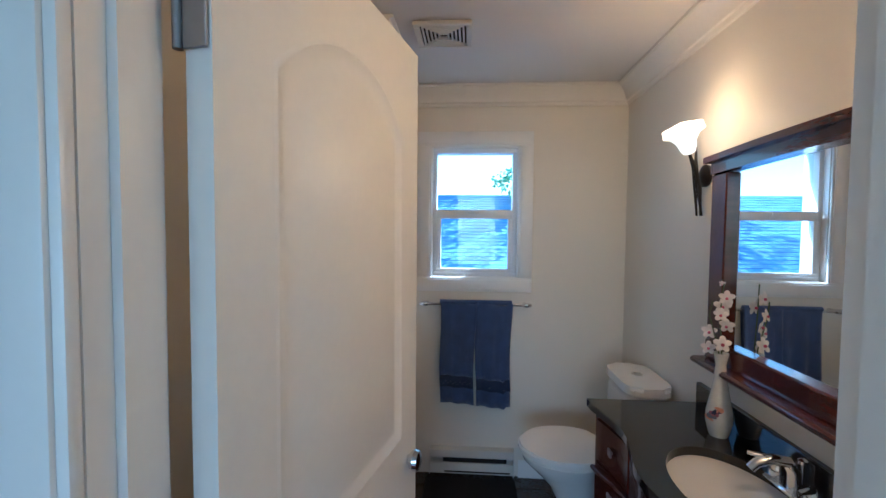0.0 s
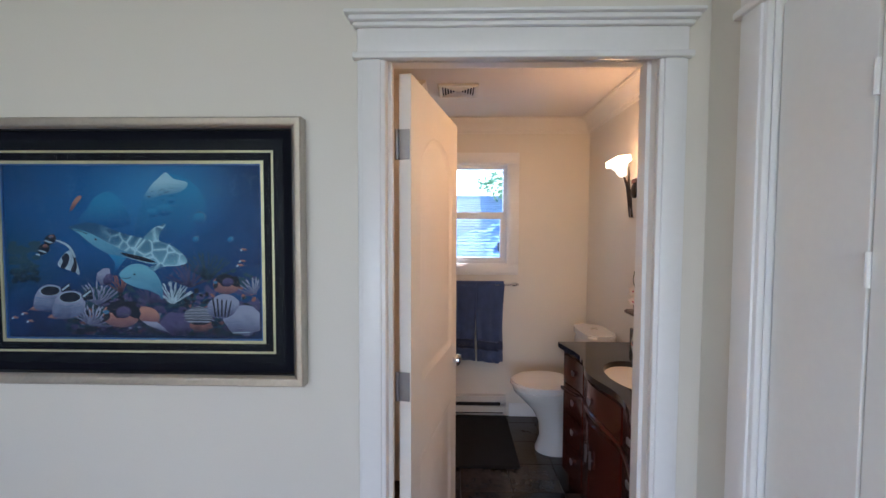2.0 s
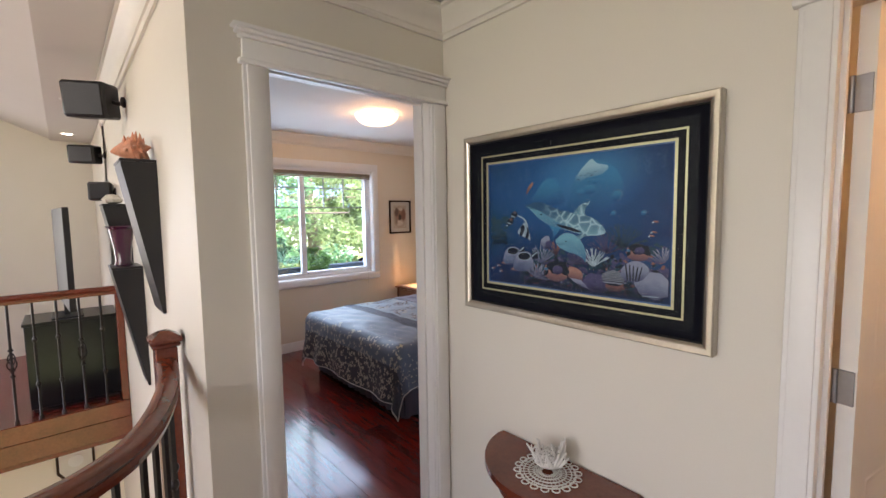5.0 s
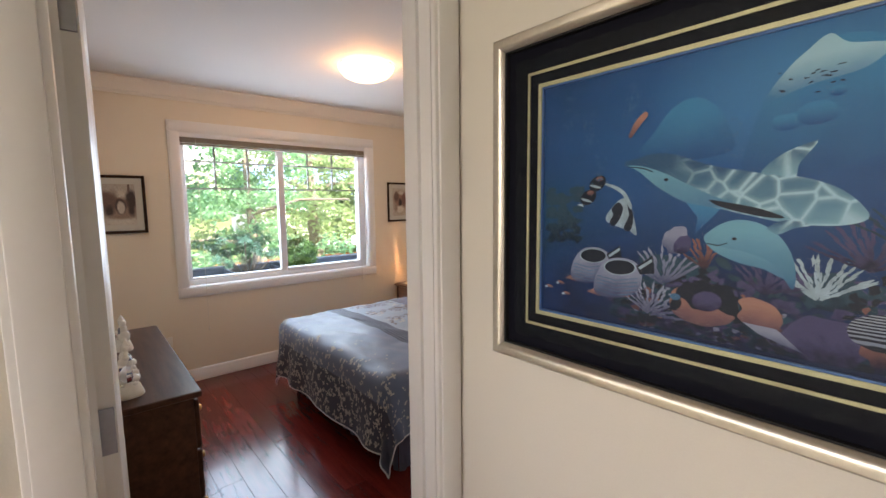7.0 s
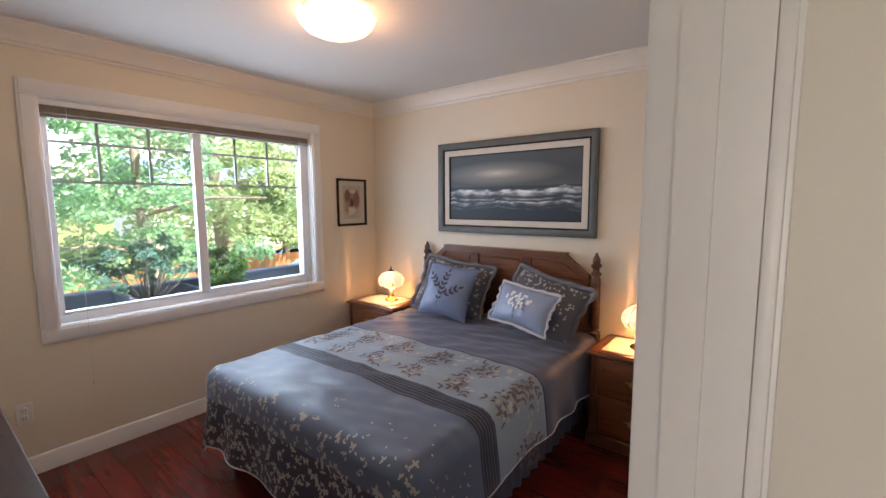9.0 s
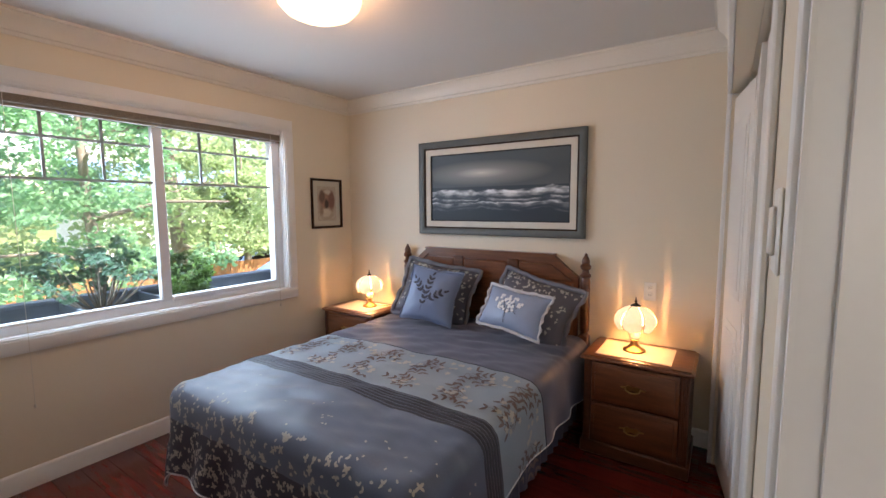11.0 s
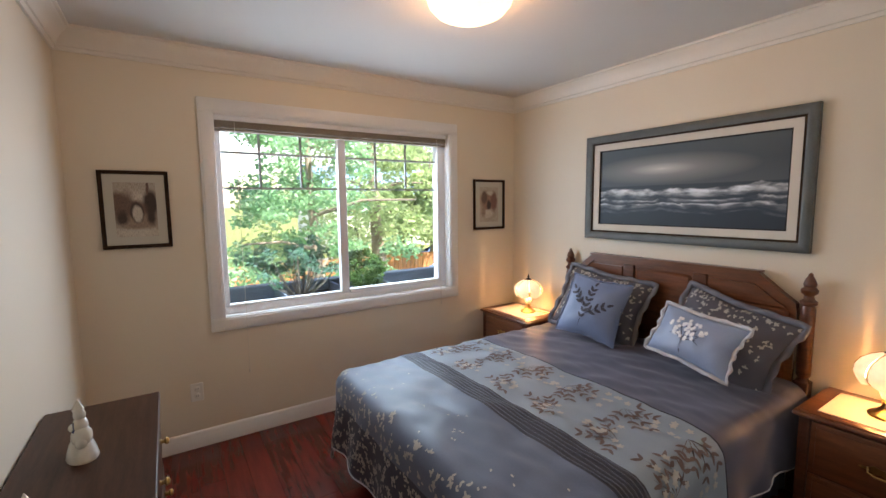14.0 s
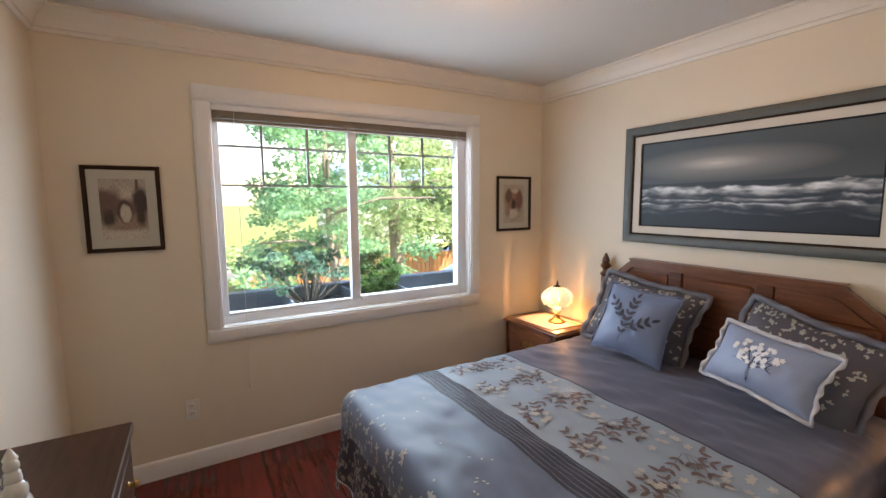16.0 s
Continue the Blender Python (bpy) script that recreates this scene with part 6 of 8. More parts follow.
patch("foam", [(0.885, 0.962), (0.955, 0.958), (0.955, 0.962), (0.885, 0.967)], "signature_bar")

# half-moon console table with a doily and a piece of coral
tb = thing("console_table", (0.66, -0.003, 0), "small red-brown half-round console table against the hall wall", "console table")


def half(r, n=24):
    return [(r * math.cos(math.pi + math.pi * i / n), r * math.sin(math.pi + math.pi * i / n)) for i in range(n + 1)]


def slab(outline, z0, z1):
    bm = bmesh.new()
    a, b = [bm.verts.new((x, y, z0)) for x, y in outline], [bm.verts.new((x, y, z1)) for x, y in outline]
    for i in range(len(a)):
        bm.faces.new((a[i], a[(i + 1) % len(a)], b[(i + 1) % len(a)], b[i]))
    bm.faces.new(a[::-1]), bm.faces.new(b)
    return bm


bm = slab(half(0.30), 0.575, 0.60)
bmesh.ops.bevel(bm, geom=[e for e in bm.edges if abs(e.verts[0].co.z - e.verts[1].co.z) < 0.001], offset=0.006, segments=2, affect="EDGES")
part("tabletop", bm, M_RAIL, tb)
part("apron", slab(half(0.255), 0.50, 0.574), M_RAIL, tb)
part("shelf", slab(half(0.22), 0.16, 0.18), M_RAIL, tb)
for x, y in ((-0.225, -0.035), (0.225, -0.035), (0.0, -0.22)):
    part("leg", lathe(bmesh.new(), [(0.014, 0.0), (0.018, 0.03), (0.012, 0.06), (0.017, 0.14), (0.019, 0.19), (0.013, 0.24), (0.020, 0.38), (0.016, 0.44), (0.020, 0.50)], 14, pose(x, y, 0)), M_RAIL, tb)
M_LACEW = mat("white_crochet", (0.70, 0.68, 0.63), 0.9, vary=0.1, fine=300, bump=0.05)
dl = bmesh.new()
for r in (0.030, 0.048, 0.066, 0.084, 0.098):
    tube(dl, [(r * math.cos(2 * math.pi * i / 40), r * math.sin(2 * math.pi * i / 40), 0.002) for i in range(41)], 0.0028, 5)
for i in range(32):
    a = 2 * math.pi * i / 32
    tube(dl, [(0.02 * math.cos(a), 0.02 * math.sin(a), 0.0018), (0.098 * math.cos(a), 0.098 * math.sin(a), 0.0018)], 0.0016, 4)
for i in range(18):
    a = 2 * math.pi * i / 18
    c = Vector((0.106 * math.cos(a), 0.106 * math.sin(a), 0.002))
    tube(dl, [c + 0.013 * Vector((math.cos(t), math.sin(t), 0)) for t in (2 * math.pi * k / 10 for k in range(11))], 0.0026, 5)
do = tagged(new("doily", mesh("doily", dl, M_LACEW)), "white crocheted lace doily on the console table", "doily")
do.matrix_world = pose(0.67, -0.125, 0.60)
co = bmesh.new()
q = random.Random(8)
bmesh.ops.create_uvsphere(co, u_segments=14, v_segments=8, radius=0.035, matrix=Matrix.Translation((0, 0, 0.018)) @ Matrix.Diagonal((1.4, 1, 0.55, 1)))
for i in range(70):
    a, r = q.uniform(0, 6.28), 0.045 * q.random() ** 0.6
    base = Vector((1.2 * r * math.cos(a), 0.8 * r * math.sin(a), 0.02))
    top = base + Vector((q.uniform(-0.02, 0.02) + 0.35 * base.x, q.uniform(-0.02, 0.02), q.uniform(0.03, 0.095 if abs(base.x) > 0.02 else 0.06)))
    mid = (base + top) / 2 + Vector((q.uniform(-0.006, 0.006), q.uniform(-0.006, 0.006), 0))
    tube(co, [base, mid, top], [0.006, 0.0055, 0.003], 6)
    for k in range(2):
        tube(co, [mid, mid + Vector((q.uniform(-0.016, 0.016), q.uniform(-0.012, 0.012), q.uniform(0.008, 0.022)))], [0.004, 0.0025], 5)
M_CORAL = mat("bleached_coral", (0.74, 0.72, 0.67), 0.85, vary=0.12, scale=30, fine=250, bump=0.15)
ob = tagged(new("coral", mesh("coral", co, M_CORAL)), "bleached white branching coral on the doily", "coral ornament")
ob.matrix_world = pose(0.655, -0.105, 0.606, 0, 0, 20)

# stair rail with newel and iron balusters
rail = thing("stair_railing", (0.0, -1.2, 0.0), "curved red-brown handrail with dark iron balusters", "railing")
rp = [Vector(p) for p in ((-0.30, -1.118, 0.985), (-0.20, -1.13, 0.972), (-0.08, -1.155, 0.955), (0.07, -1.205, 0.945), (0.19, -1.262, 0.94), (0.28, -1.33, 0.94), (0.35, -1.42, 0.94), (0.39, -1.54, 0.94), (0.41, -1.70, 0.94), (0.42, -1.95, 0.94), (0.42, -2.6, 0.94))]


def smooth(pts, k=6):
    out = []
    for i in range(len(pts) - 1):
        p0, p1, p2, p3 = pts[max(i - 1, 0)], pts[i], pts[i + 1], pts[min(i + 2, len(pts) - 1)]
        for j in range(k):
            t = j / k
            out.append(0.5 * ((2 * p1) + (p2 - p0) * t + (2 * p0 - 5 * p1 + 4 * p2 - p3) * t * t + (3 * p1 - p0 - 3 * p2 + p3) * t ** 3))
    return out + [pts[-1]]


line = [p - Vector((0, -1.2, 0)) for p in smooth(rp)]
RAILP = [(-0.026, -0.030), (0.026, -0.030), (0.030, -0.012), (0.024, -0.004), (0.034, 0.010), (0.030, 0.024), (0.016, 0.033), (-0.016, 0.033), (-0.030, 0.024), (-0.034, 0.010), (-0.024, -0.004), (-0.030, -0.012)]
part("handrail", sweep(bmesh.new(), RAILP, line), M_RAIL, rail, "polished red-brown handrail")
nw = bmesh.new()
box(nw, -0.035, 0.035, -0.035, 0.035, -0.008, 1.055, 0.004)
box(nw, -0.045, 0.045, -0.045, 0.045, 1.055, 1.072, 0.005)
box(nw, -0.052, 0.052, -0.052, 0.052, 1.072, 1.092, 0.006)
bmesh.ops.create_cone(nw, cap_ends=True, segments=4, radius1=0.066, radius2=0.02, depth=0.022, matrix=pose(0, 0, 1.103, 0, 0, 45))
n1 = part("newel_post", nw, M_RAIL, rail)
n1.matrix_basis = pose(-0.335, 0.085, 0)


def baluster(kind, h):
    bm = bmesh.new()
    box(bm, -0.0065, 0.0065, -0.0065, 0.0065, 0, h)
    lathe(bm, [(0.014, 0.0), (0.016, 0.012), (0.009, 0.03)], 10)
    if kind == 1:
        for k in range(4):
            a = k * math.pi / 2
            tube(bm, [(0.026 * math.sin(math.pi * i / 10) * math.cos(a + i * 0.35), 0.026 * math.sin(math.pi * i / 10) * math.sin(a + i * 0.35), h * 0.42 + 0.16 * i / 10) for i in range(11)], 0.0042, 5)
        for z in (h * 0.40, h * 0.42 + 0.17):
            lathe(bm, [(0.008, z - 0.012), (0.015, z - 0.004), (0.015, z + 0.004), (0.008, z + 0.012)], 10)
    else:
        for z in (h * 0.30, h * 0.68):
            lathe(bm, [(0.007, z - 0.02), (0.014, z - 0.008), (0.016, z), (0.014, z + 0.008), (0.007, z + 0.02)], 10)
        for i in range(14):
            z = h * 0.36 + i * h * 0.27 / 14
            box(bm, -0.0085 + 0.003 * (i % 2), 0.0085 - 0.003 * (i % 2), -0.0085 + 0.003 * ((i + 1) % 2), 0.0085 - 0.003 * ((i + 1) % 2), z, z + h * 0.27 / 14)
    return bm


bal = []
dist, last = 0.0, line[0]
nxt, kind = 0.07, 0
for p in line[1:]:
    dist += (p - last).length
    last = p
    if dist >= nxt and p.y > -1.2:
        nxt += 0.105
        kind = (kind + 1) % 3
        if len(bal) < 2:
            b = part("baluster", baluster(1 if kind == 0 else 0, 0.93), M_IRON, rail)
        else:
            b = again(bal[0] if kind else bal[min(len(bal) - 1, 2)], rail, Matrix())
        if len(bal) == 2:
            b.data = mesh("baluster", baluster(1, 0.93), M_IRON)
        b.matrix_basis = pose(p.x, p.y, -0.008, 0, 0, 30)
        b.scale.z = (p.z - 0.028) / 0.93
        bal.append(b)
part("shoe_rail", sweep(bmesh.new(), [(-0.05, -0.14), (0.05, -0.14), (0.05, -0.006), (0.03, 0.004), (-0.03, 0.004), (-0.05, -0.006)], [Vector((p.x, p.y, 0)) for p in line]), M_RAIL, rail)

# landing rail of the living room beyond the stairwell
lr = thing("landing_railing", (-2.62, SY, 0.0), "straight red-brown landing rail with dark iron balusters", "railing")
part("handrail", sweep(bmesh.new(), RAILP, [(0, -0.002, 0.985), (0, -3.4, 0.985)]), M_RAIL, lr)
part("shoe_rail", boxes((-0.045, 0.045, -3.4, -0.002, -0.02, 0.11), bev=0.006), M_RAIL, lr)
part("half_newel", boxes((-0.03, 0.03, -0.05, -0.002, 0.11, 0.955), bev=0.004), M_RAIL, lr)
first = {k: None for k in (0, 1)}
for i in range(26):
    k = 1 if i % 3 == 1 else 0
    m = pose(0, -0.14 - i * 0.125, 0.11, 0, 0, 20)
    if first[k] is None:
        first[k] = part("baluster", baluster(k, 0.85), M_IRON, lr)
        first[k].matrix_basis = m
    else:
        again(first[k], lr, m)
built("trim_landing_fascia", boxes((-2.66, -2.585, -4.9, SY, -0.165, -0.021), bev=0.004), M_RAIL, "red-brown landing fascia board")
built("wall_lower", boxes((-4.1, -4.0, -5.0, SY, -2.6, -0.2)), M_WALL, "beige wall of the lower storey")
pq = thing("wall_plaque", (-3.998, -1.42, -0.86), "octagonal wall plaque with a dark rim and pale centre", "plaque")
rot = Matrix(((0, 1, 0, 0), (1, 0, 0, 0), (0, 0, 1, 0), (0, 0, 0, 1)))
part("rim", prism(bmesh.new(), [(0.20 * math.cos(t) * 0.8, 0.24 * math.sin(t)) for t in (math.pi / 8 + k * math.pi / 4 for k in range(8))], 0.001, 0.02, rot), M_DFRAME, pq)
part("panel", prism(bmesh.new(), [(0.17 * math.cos(t) * 0.8, 0.21 * math.sin(t)) for t in (math.pi / 8 + k * math.pi / 4 for k in range(8))], 0.02, 0.024, rot), M_LINEN, pq)
part("rosette", prism(bmesh.new(), [(0.06 * math.cos(t), 0.06 * math.sin(t)) for t in (k * math.pi / 10 for k in range(20))], 0.024, 0.03, rot), M_LACEW, pq)


# wedge shelves, speakers
def wedge(x, top, tip, depth, wide):
    ob = thing("wedge_shelf", (x, SY, top), "black wedge-shaped wall shelf tapering to a point", "shelf", "wedge shelves on the stair wall")
    t = top - tip
    bm = bmesh.new()
    v = [(0, -0.001, 0), (0, -depth, 0), (0, -depth, -0.012), (0, -0.012, -t), (0, -0.001, -t)]
    a, b = [bm.verts.new(p) for p in v], [bm.verts.new((-wide, p[1], p[2])) for p in v]
    for i in range(5):
        bm.faces.new((a[i], a[(i + 1) % 5], b[(i + 1) % 5], b[i]))
    bm.faces.new(a[::-1]), bm.faces.new(b)
    part("shelf_body", bm, M_BLACK, ob)
    part("shelf_top", boxes((-wide - 0.003, 0.003, -depth - 0.004, -0.001, 0.0005, 0.012), bev=0.002), M_BLACK, ob)
    return ob


wedge(-0.655, 1.765, 1.115, 0.125, 0.24)
wedge(-1.31, 1.26, 0.60, 0.135, 0.24)
wedge(-1.72, 1.61, 0.95, 0.13, 0.24)
M_SHELL = mat("orange_pink_shell", (0.62, 0.27, 0.16), 0.4, vary=0.35, scale=25, fine=120, bump=0.05)
sb = bmesh.new()
lathe(sb, [(0.004, -0.075), (0.016, -0.06), (0.038, -0.02), (0.052, 0.012), (0.040, 0.03), (0.030, 0.042), (0.016, 0.055), (0.003, 0.075)], 18)
for ring, z, r in ((7, 0.012, 0.050), (7, 0.034, 0.034), (6, -0.02, 0.038)):
    for i in range(ring):
        a = 2 * math.pi * i / ring + z * 20
        d = Vector((math.cos(a), math.sin(a), 0.25))
        tube(sb, [Vector((0, 0, z)) + d * r * 0.8, Vector((0, 0, z)) + d * (r + 0.03)], [0.012, 0.001], 7)
ob = tagged(new("conch_shell", mesh("conch_shell", sb, M_SHELL)), "spiky orange-pink conch shell on the black shelf", "shell")
ob.matrix_world = pose(-0.76, SY - 0.075, 1.765 + 0.062, 0, 80, 70)
M_PURPLE = mat("dark_purple_glass", (0.06, 0.012, 0.035), 0.08, vary=0.2, coat=0.5)
vb = lathe(bmesh.new(), [(0.040, 0.0), (0.042, 0.008), (0.036, 0.03), (0.040, 0.09), (0.052, 0.16), (0.058, 0.20), (0.075, 0.215), (0.072, 0.218), (0.050, 0.20), (0.034, 0.10), (0.004, 0.02)], 22)
ob = tagged(new("vase", mesh("vase", vb, M_PURPLE)), "dark purple glass vase on the black shelf", "vase")
ob.matrix_world = pose(-1.42, SY - 0.075, 1.273)
vb = bmesh.new()
lathe(vb, [(0.01, 0), (0.045, 0.012), (0.05, 0.03), (0.03, 0.055), (0.005, 0.062)], 16, flute=8, depth=0.08)
ob = tagged(new("shell", mesh("shell", vb, M_LINEN)), "small cream shell on the black shelf", "shell")
ob.matrix_world = pose(-1.84, SY - 0.075, 1.623)


def speaker(m, w, h, d, bracket):
    ob = thing("wall_speaker", m, "black satellite loudspeaker on a wall bracket", "speaker", "speakers on the stair wall")
    bm = boxes((-w / 2, w / 2, -d / 2, d / 2, -h / 2, h / 2), bev=0.012)
    part("cabinet", bm, M_SPEAK, ob)
    gr = boxes((w / 2 - 0.004, w / 2 + 0.012, -d / 2 + 0.01, d / 2 - 0.01, -h / 2 + 0.01, h / 2 - 0.01), bev=0.006)
    part("grille", gr, M_SPEAK, ob)
    br = tube(bmesh.new(), [(0, d / 2 - 0.01, 0), (0, d / 2 + bracket * 0.5, -0.01), (0, d / 2 + bracket, 0)], 0.012, 8)
    lathe(br, [(0.03, 0), (0.03, 0.008), (0.02, 0.014)], 14, pose(0, d / 2 + bracket, 0, 90))
    part("bracket", br, M_IRON, ob)
    return ob


speaker(pose(-1.60, -1.205, 2.19, 0, 8, -25), 0.20, 0.19, 0.20, 0.055)
speaker(pose(-3.20, -1.19, 2.075, 0, 5, -20), 0.20, 0.15, 0.18, 0.05)
speaker(pose(-2.55, -1.14, 1.735, 0, 0, -10), 0.14, 0.135, 0.14, 0.02)

cab = thing("media_cabinet", (-3.3, -1.36, 0.0), "black media cabinet behind the landing rail", "cabinet")
part("body", boxes((-0.22, 0.22, -0.29, 0.29, 0.03, 0.70), bev=0.006), M_BLACK, cab)
part("top", boxes((-0.24, 0.24, -0.30, 0.30, 0.70, 0.725), bev=0.004), M_BLACK, cab)
part("plinth", boxes((-0.20, 0.20, -0.27, 0.27, 0.0, 0.03)), M_BLACK, cab)
tv = thing("television", (-3.25, -1.385, 0.725), "thin black flat television seen edge-on", "television")
part("screen", boxes((-0.50, 0.50, -0.02, 0.02, 0.10, 0.90), bev=0.005), M_SPEAK, tv).matrix_basis = pose(0, 0, 0, 0, 0, 4)
part("stand", boxes((-0.16, 0.16, -0.10, 0.10, 0.0, 0.015), (-0.04, 0.04, -0.02, 0.02, 0.015, 0.12), bev=0.003), M_SPEAK, tv)
for i, (x, y) in enumerate(((-0.72, -1.29), (-2.86, -1.27), (-4.6, -1.27))):
    pl = thing("pot_light", (x, y, CEIL + 0.004), "lit recessed ceiling pot light with a white trim", "pot light", "pot lights in the hall ceiling")
    part("trim_ring", lathe(bmesh.new(), [(0.045, -0.002), (0.062, -0.006), (0.064, -0.001)], 28), M_TRIM, pl)
    part("lens", lathe(bmesh.new(), [(0.002, -0.004), (0.046, -0.003), (0.046, -0.001)], 24), M_POT, pl)

# ---- bathroom ----
VZ, VC = 0.858, 0.88


def front(y, off=0.0):
    u = (y - VC) / 0.58
    return 2.240 - 0.024 * math.cos(2.0 * math.pi * u) + off


def top_outline(off=0.0, y0=0.30, y1=1.46):
    n = 44
    pts = [(front(y0 + (y1 - y0) * i / n, off), y0 + (y1 - y0) * i / n) for i in range(n + 1)]
    return [(BX - 0.002, y0)] + pts + [(BX - 0.002, y1)]


van = thing("vanity", (0, 0, 0), "serpentine mahogany vanity cabinet with nickel pulls", "vanity cabinet")
part("body", slab(top_outline(0.03, 0.33, 1.43), 0.08, 0.67), M_VAN, van)
ys = [0.33 + 1.10 * i / 40 for i in range(41)]
part("apron", slab([(front(y, 0.03), y) for y in ys] + [(front(y, 0.044), y) for y in reversed(ys)], 0.6705, VZ - 0.0305), M_VAN, van)
for y in (0.33, 1.415):
    part("cheek", boxes((front(y, 0.046), BX - 0.003, y, y + 0.015, 0.6705, VZ - 0.0305)), M_VAN, van)
part("plinth", slab(top_outline(0.06, 0.36, 1.40), 0.0, 0.079), M_VAN, van)


def front_panel(y0, y1, z0, z1, t, off=0.03):
    n = 12
    ys = [y0 + (y1 - y0) * i / n for i in range(n + 1)]
    return slab([(front(y, off - t), y) for y in ys] + [(front(y, off + 0.004), y) for y in reversed(ys)], z0, z1)


def square_pull(y, z, parent, vertical=False):
    x = front(y, 0.03) - 0.012
    w, h = (0.008, 0.045) if vertical else (0.016, 0.014)
    bm = boxes((x - 0.014, x - 0.006, y - w, y + w, z - h, z + h), (x - 0.007, x + 0.006, y - 0.005, y + 0.005, z - 0.005, z + 0.005), bev=0.002)
    part("pull", bm, M_STEEL, parent, "square brushed nickel pull")


for y0, y1 in ((0.36, 0.60), (1.16, 1.40)):
    for k in range(4):
        z0 = 0.11 + k * 0.175
        dr = part("drawer", front_panel(y0, y1, z0, z0 + 0.165, 0.012), M_VAN, van)
        square_pull((y0 + y1) / 2, z0 + 0.083, dr)
dr = part("drawer", front_panel(0.62, 1.14, 0.635, 0.80, 0.012), M_VAN, van)
square_pull(0.88, 0.717, dr)
for y0, y1, yp in ((0.62, 0.876, 0.845), (0.884, 1.14, 0.915)):
    d = part("cabinet_door", front_panel(y0, y1, 0.11, 0.60, 0.012), M_VAN, van)
    square_pull(yp, 0.44, d, True)
part("moulding", tube(bmesh.new(), [(front(y, 0.03) - 0.014, y, 0.622 + 0.035 * math.cos((y - VC) * 6.0)) for y in (0.34 + 1.08 * i / 50 for i in range(51))], 0.010, 8), M_VAN, van)

SX, SCY, SA, SB = 2.455, 0.84, 0.155, 0.235
outline = top_outline()
bm = bmesh.new()
n = 96


def to_edge(a):
    """From the bowl's centre to the outline of the top, at the angle a."""
    d = Vector((math.cos(a), math.sin(a)))
    best = 9.0
    for i in range(len(outline)):
        p, r = Vector(outline[i]) - Vector((SX, SCY)), Vector(outline[(i + 1) % len(outline)]) - Vector(outline[i])
        k = d.x * r.y - d.y * r.x
        if abs(k) > 1e-9:
            t, s = (p.x * r.y - p.y * r.x) / k, (p.x * d.y - p.y * d.x) / k
            if t > 0 and -1e-6 <= s <= 1 + 1e-6:
                best = min(best, t)
    return (SX + d.x * best, SCY + d.y * best)


angles = sorted([2 * math.pi * i / n for i in range(n)] + [math.atan2(y - SCY, x - SX) % (2 * math.pi) for x, y in (outline[0], outline[1], outline[-2], outline[-1])])
rows = []
for z0, inner in ((VZ, False), (VZ, True), (VZ - 0.03, True), (VZ - 0.03, False)):
    rows.append([bm.verts.new((SX + SA * math.cos(a), SCY + SB * math.sin(a), z0)) if inner else bm.verts.new((*to_edge(a), z0)) for a in angles])
k = len(angles)
for j in range(4):
    p, q2 = rows[j], rows[(j + 1) % 4]
    for i in range(k):
        bm.faces.new((p[i], p[(i + 1) % k], q2[(i + 1) % k], q2[i]))
ct = thing("countertop", (0, 0, 0), "polished black granite countertop with backsplash", "countertop")
part("slab", bm, M_GRAN, ct)
part("backsplash", boxes((BX - 0.022, BX - 0.001, 0.30, 1.42, VZ + 0.0005, VZ + 0.10), bev=0.003), M_GRAN, ct)
sk = thing("sink", (SX, SCY, VZ), "white oval undermount ceramic sink", "sink")
bowl = bmesh.new()
lathe(bowl, [(1.0, -0.029), (0.985, -0.05), (0.90, -0.10), (0.68, -0.135), (0.35, -0.148), (0.06, -0.150), (0.06, -0.160), (0.70, -0.148), (1.0, -0.11), (1.06, -0.05), (1.06, -0.031)], 40, Matrix.Diagonal((SA + 0.012, SB + 0.012, 1, 1)))
part("bowl", bowl, M_CERAM, sk)
part("drain", lathe(bmesh.new(), [(0.024, -0.1475), (0.022, -0.145), (0.004, -0.146)], 20), M_CHROME, sk)
fc = thing("faucet", (2.60, 0.83, VZ), "chrome centre-set faucet with two levers", "faucet")
part("base_plate", boxes((-0.03, 0.025, -0.085, 0.085, 0.0, 0.016), bev=0.007), M_CHROME, fc)
part("spout", tube(bmesh.new(), [(0, 0, 0.012), (-0.002, 0, 0.06), (-0.02, 0, 0.088), (-0.06, 0, 0.095), (-0.10, 0, 0.082), (-0.115, 0, 0.066)], [0.017, 0.016, 0.015, 0.014, 0.013, 0.012], 14), M_CHROME, fc)
for s in (-1, 1):
    h = lathe(bmesh.new(), [(0.020, 0.014), (0.021, 0.03), (0.016, 0.05), (0.010, 0.058)], 18, pose(0, s * 0.065, 0))
    tube(h, [(0, s * 0.065, 0.05), (-0.03, s * 0.085, 0.06), (-0.062, s * 0.10, 0.062)], [0.010, 0.009, 0.006], 10)
    part("lever", h, M_CHROME, fc)
part("lift_rod", lathe(bmesh.new(), [(0.004, 0.01), (0.004, 0.08), (0.012, 0.085), (0.012, 0.095), (0.003, 0.1)], 12, pose(0.02, 0, 0)), M_CHROME, fc)

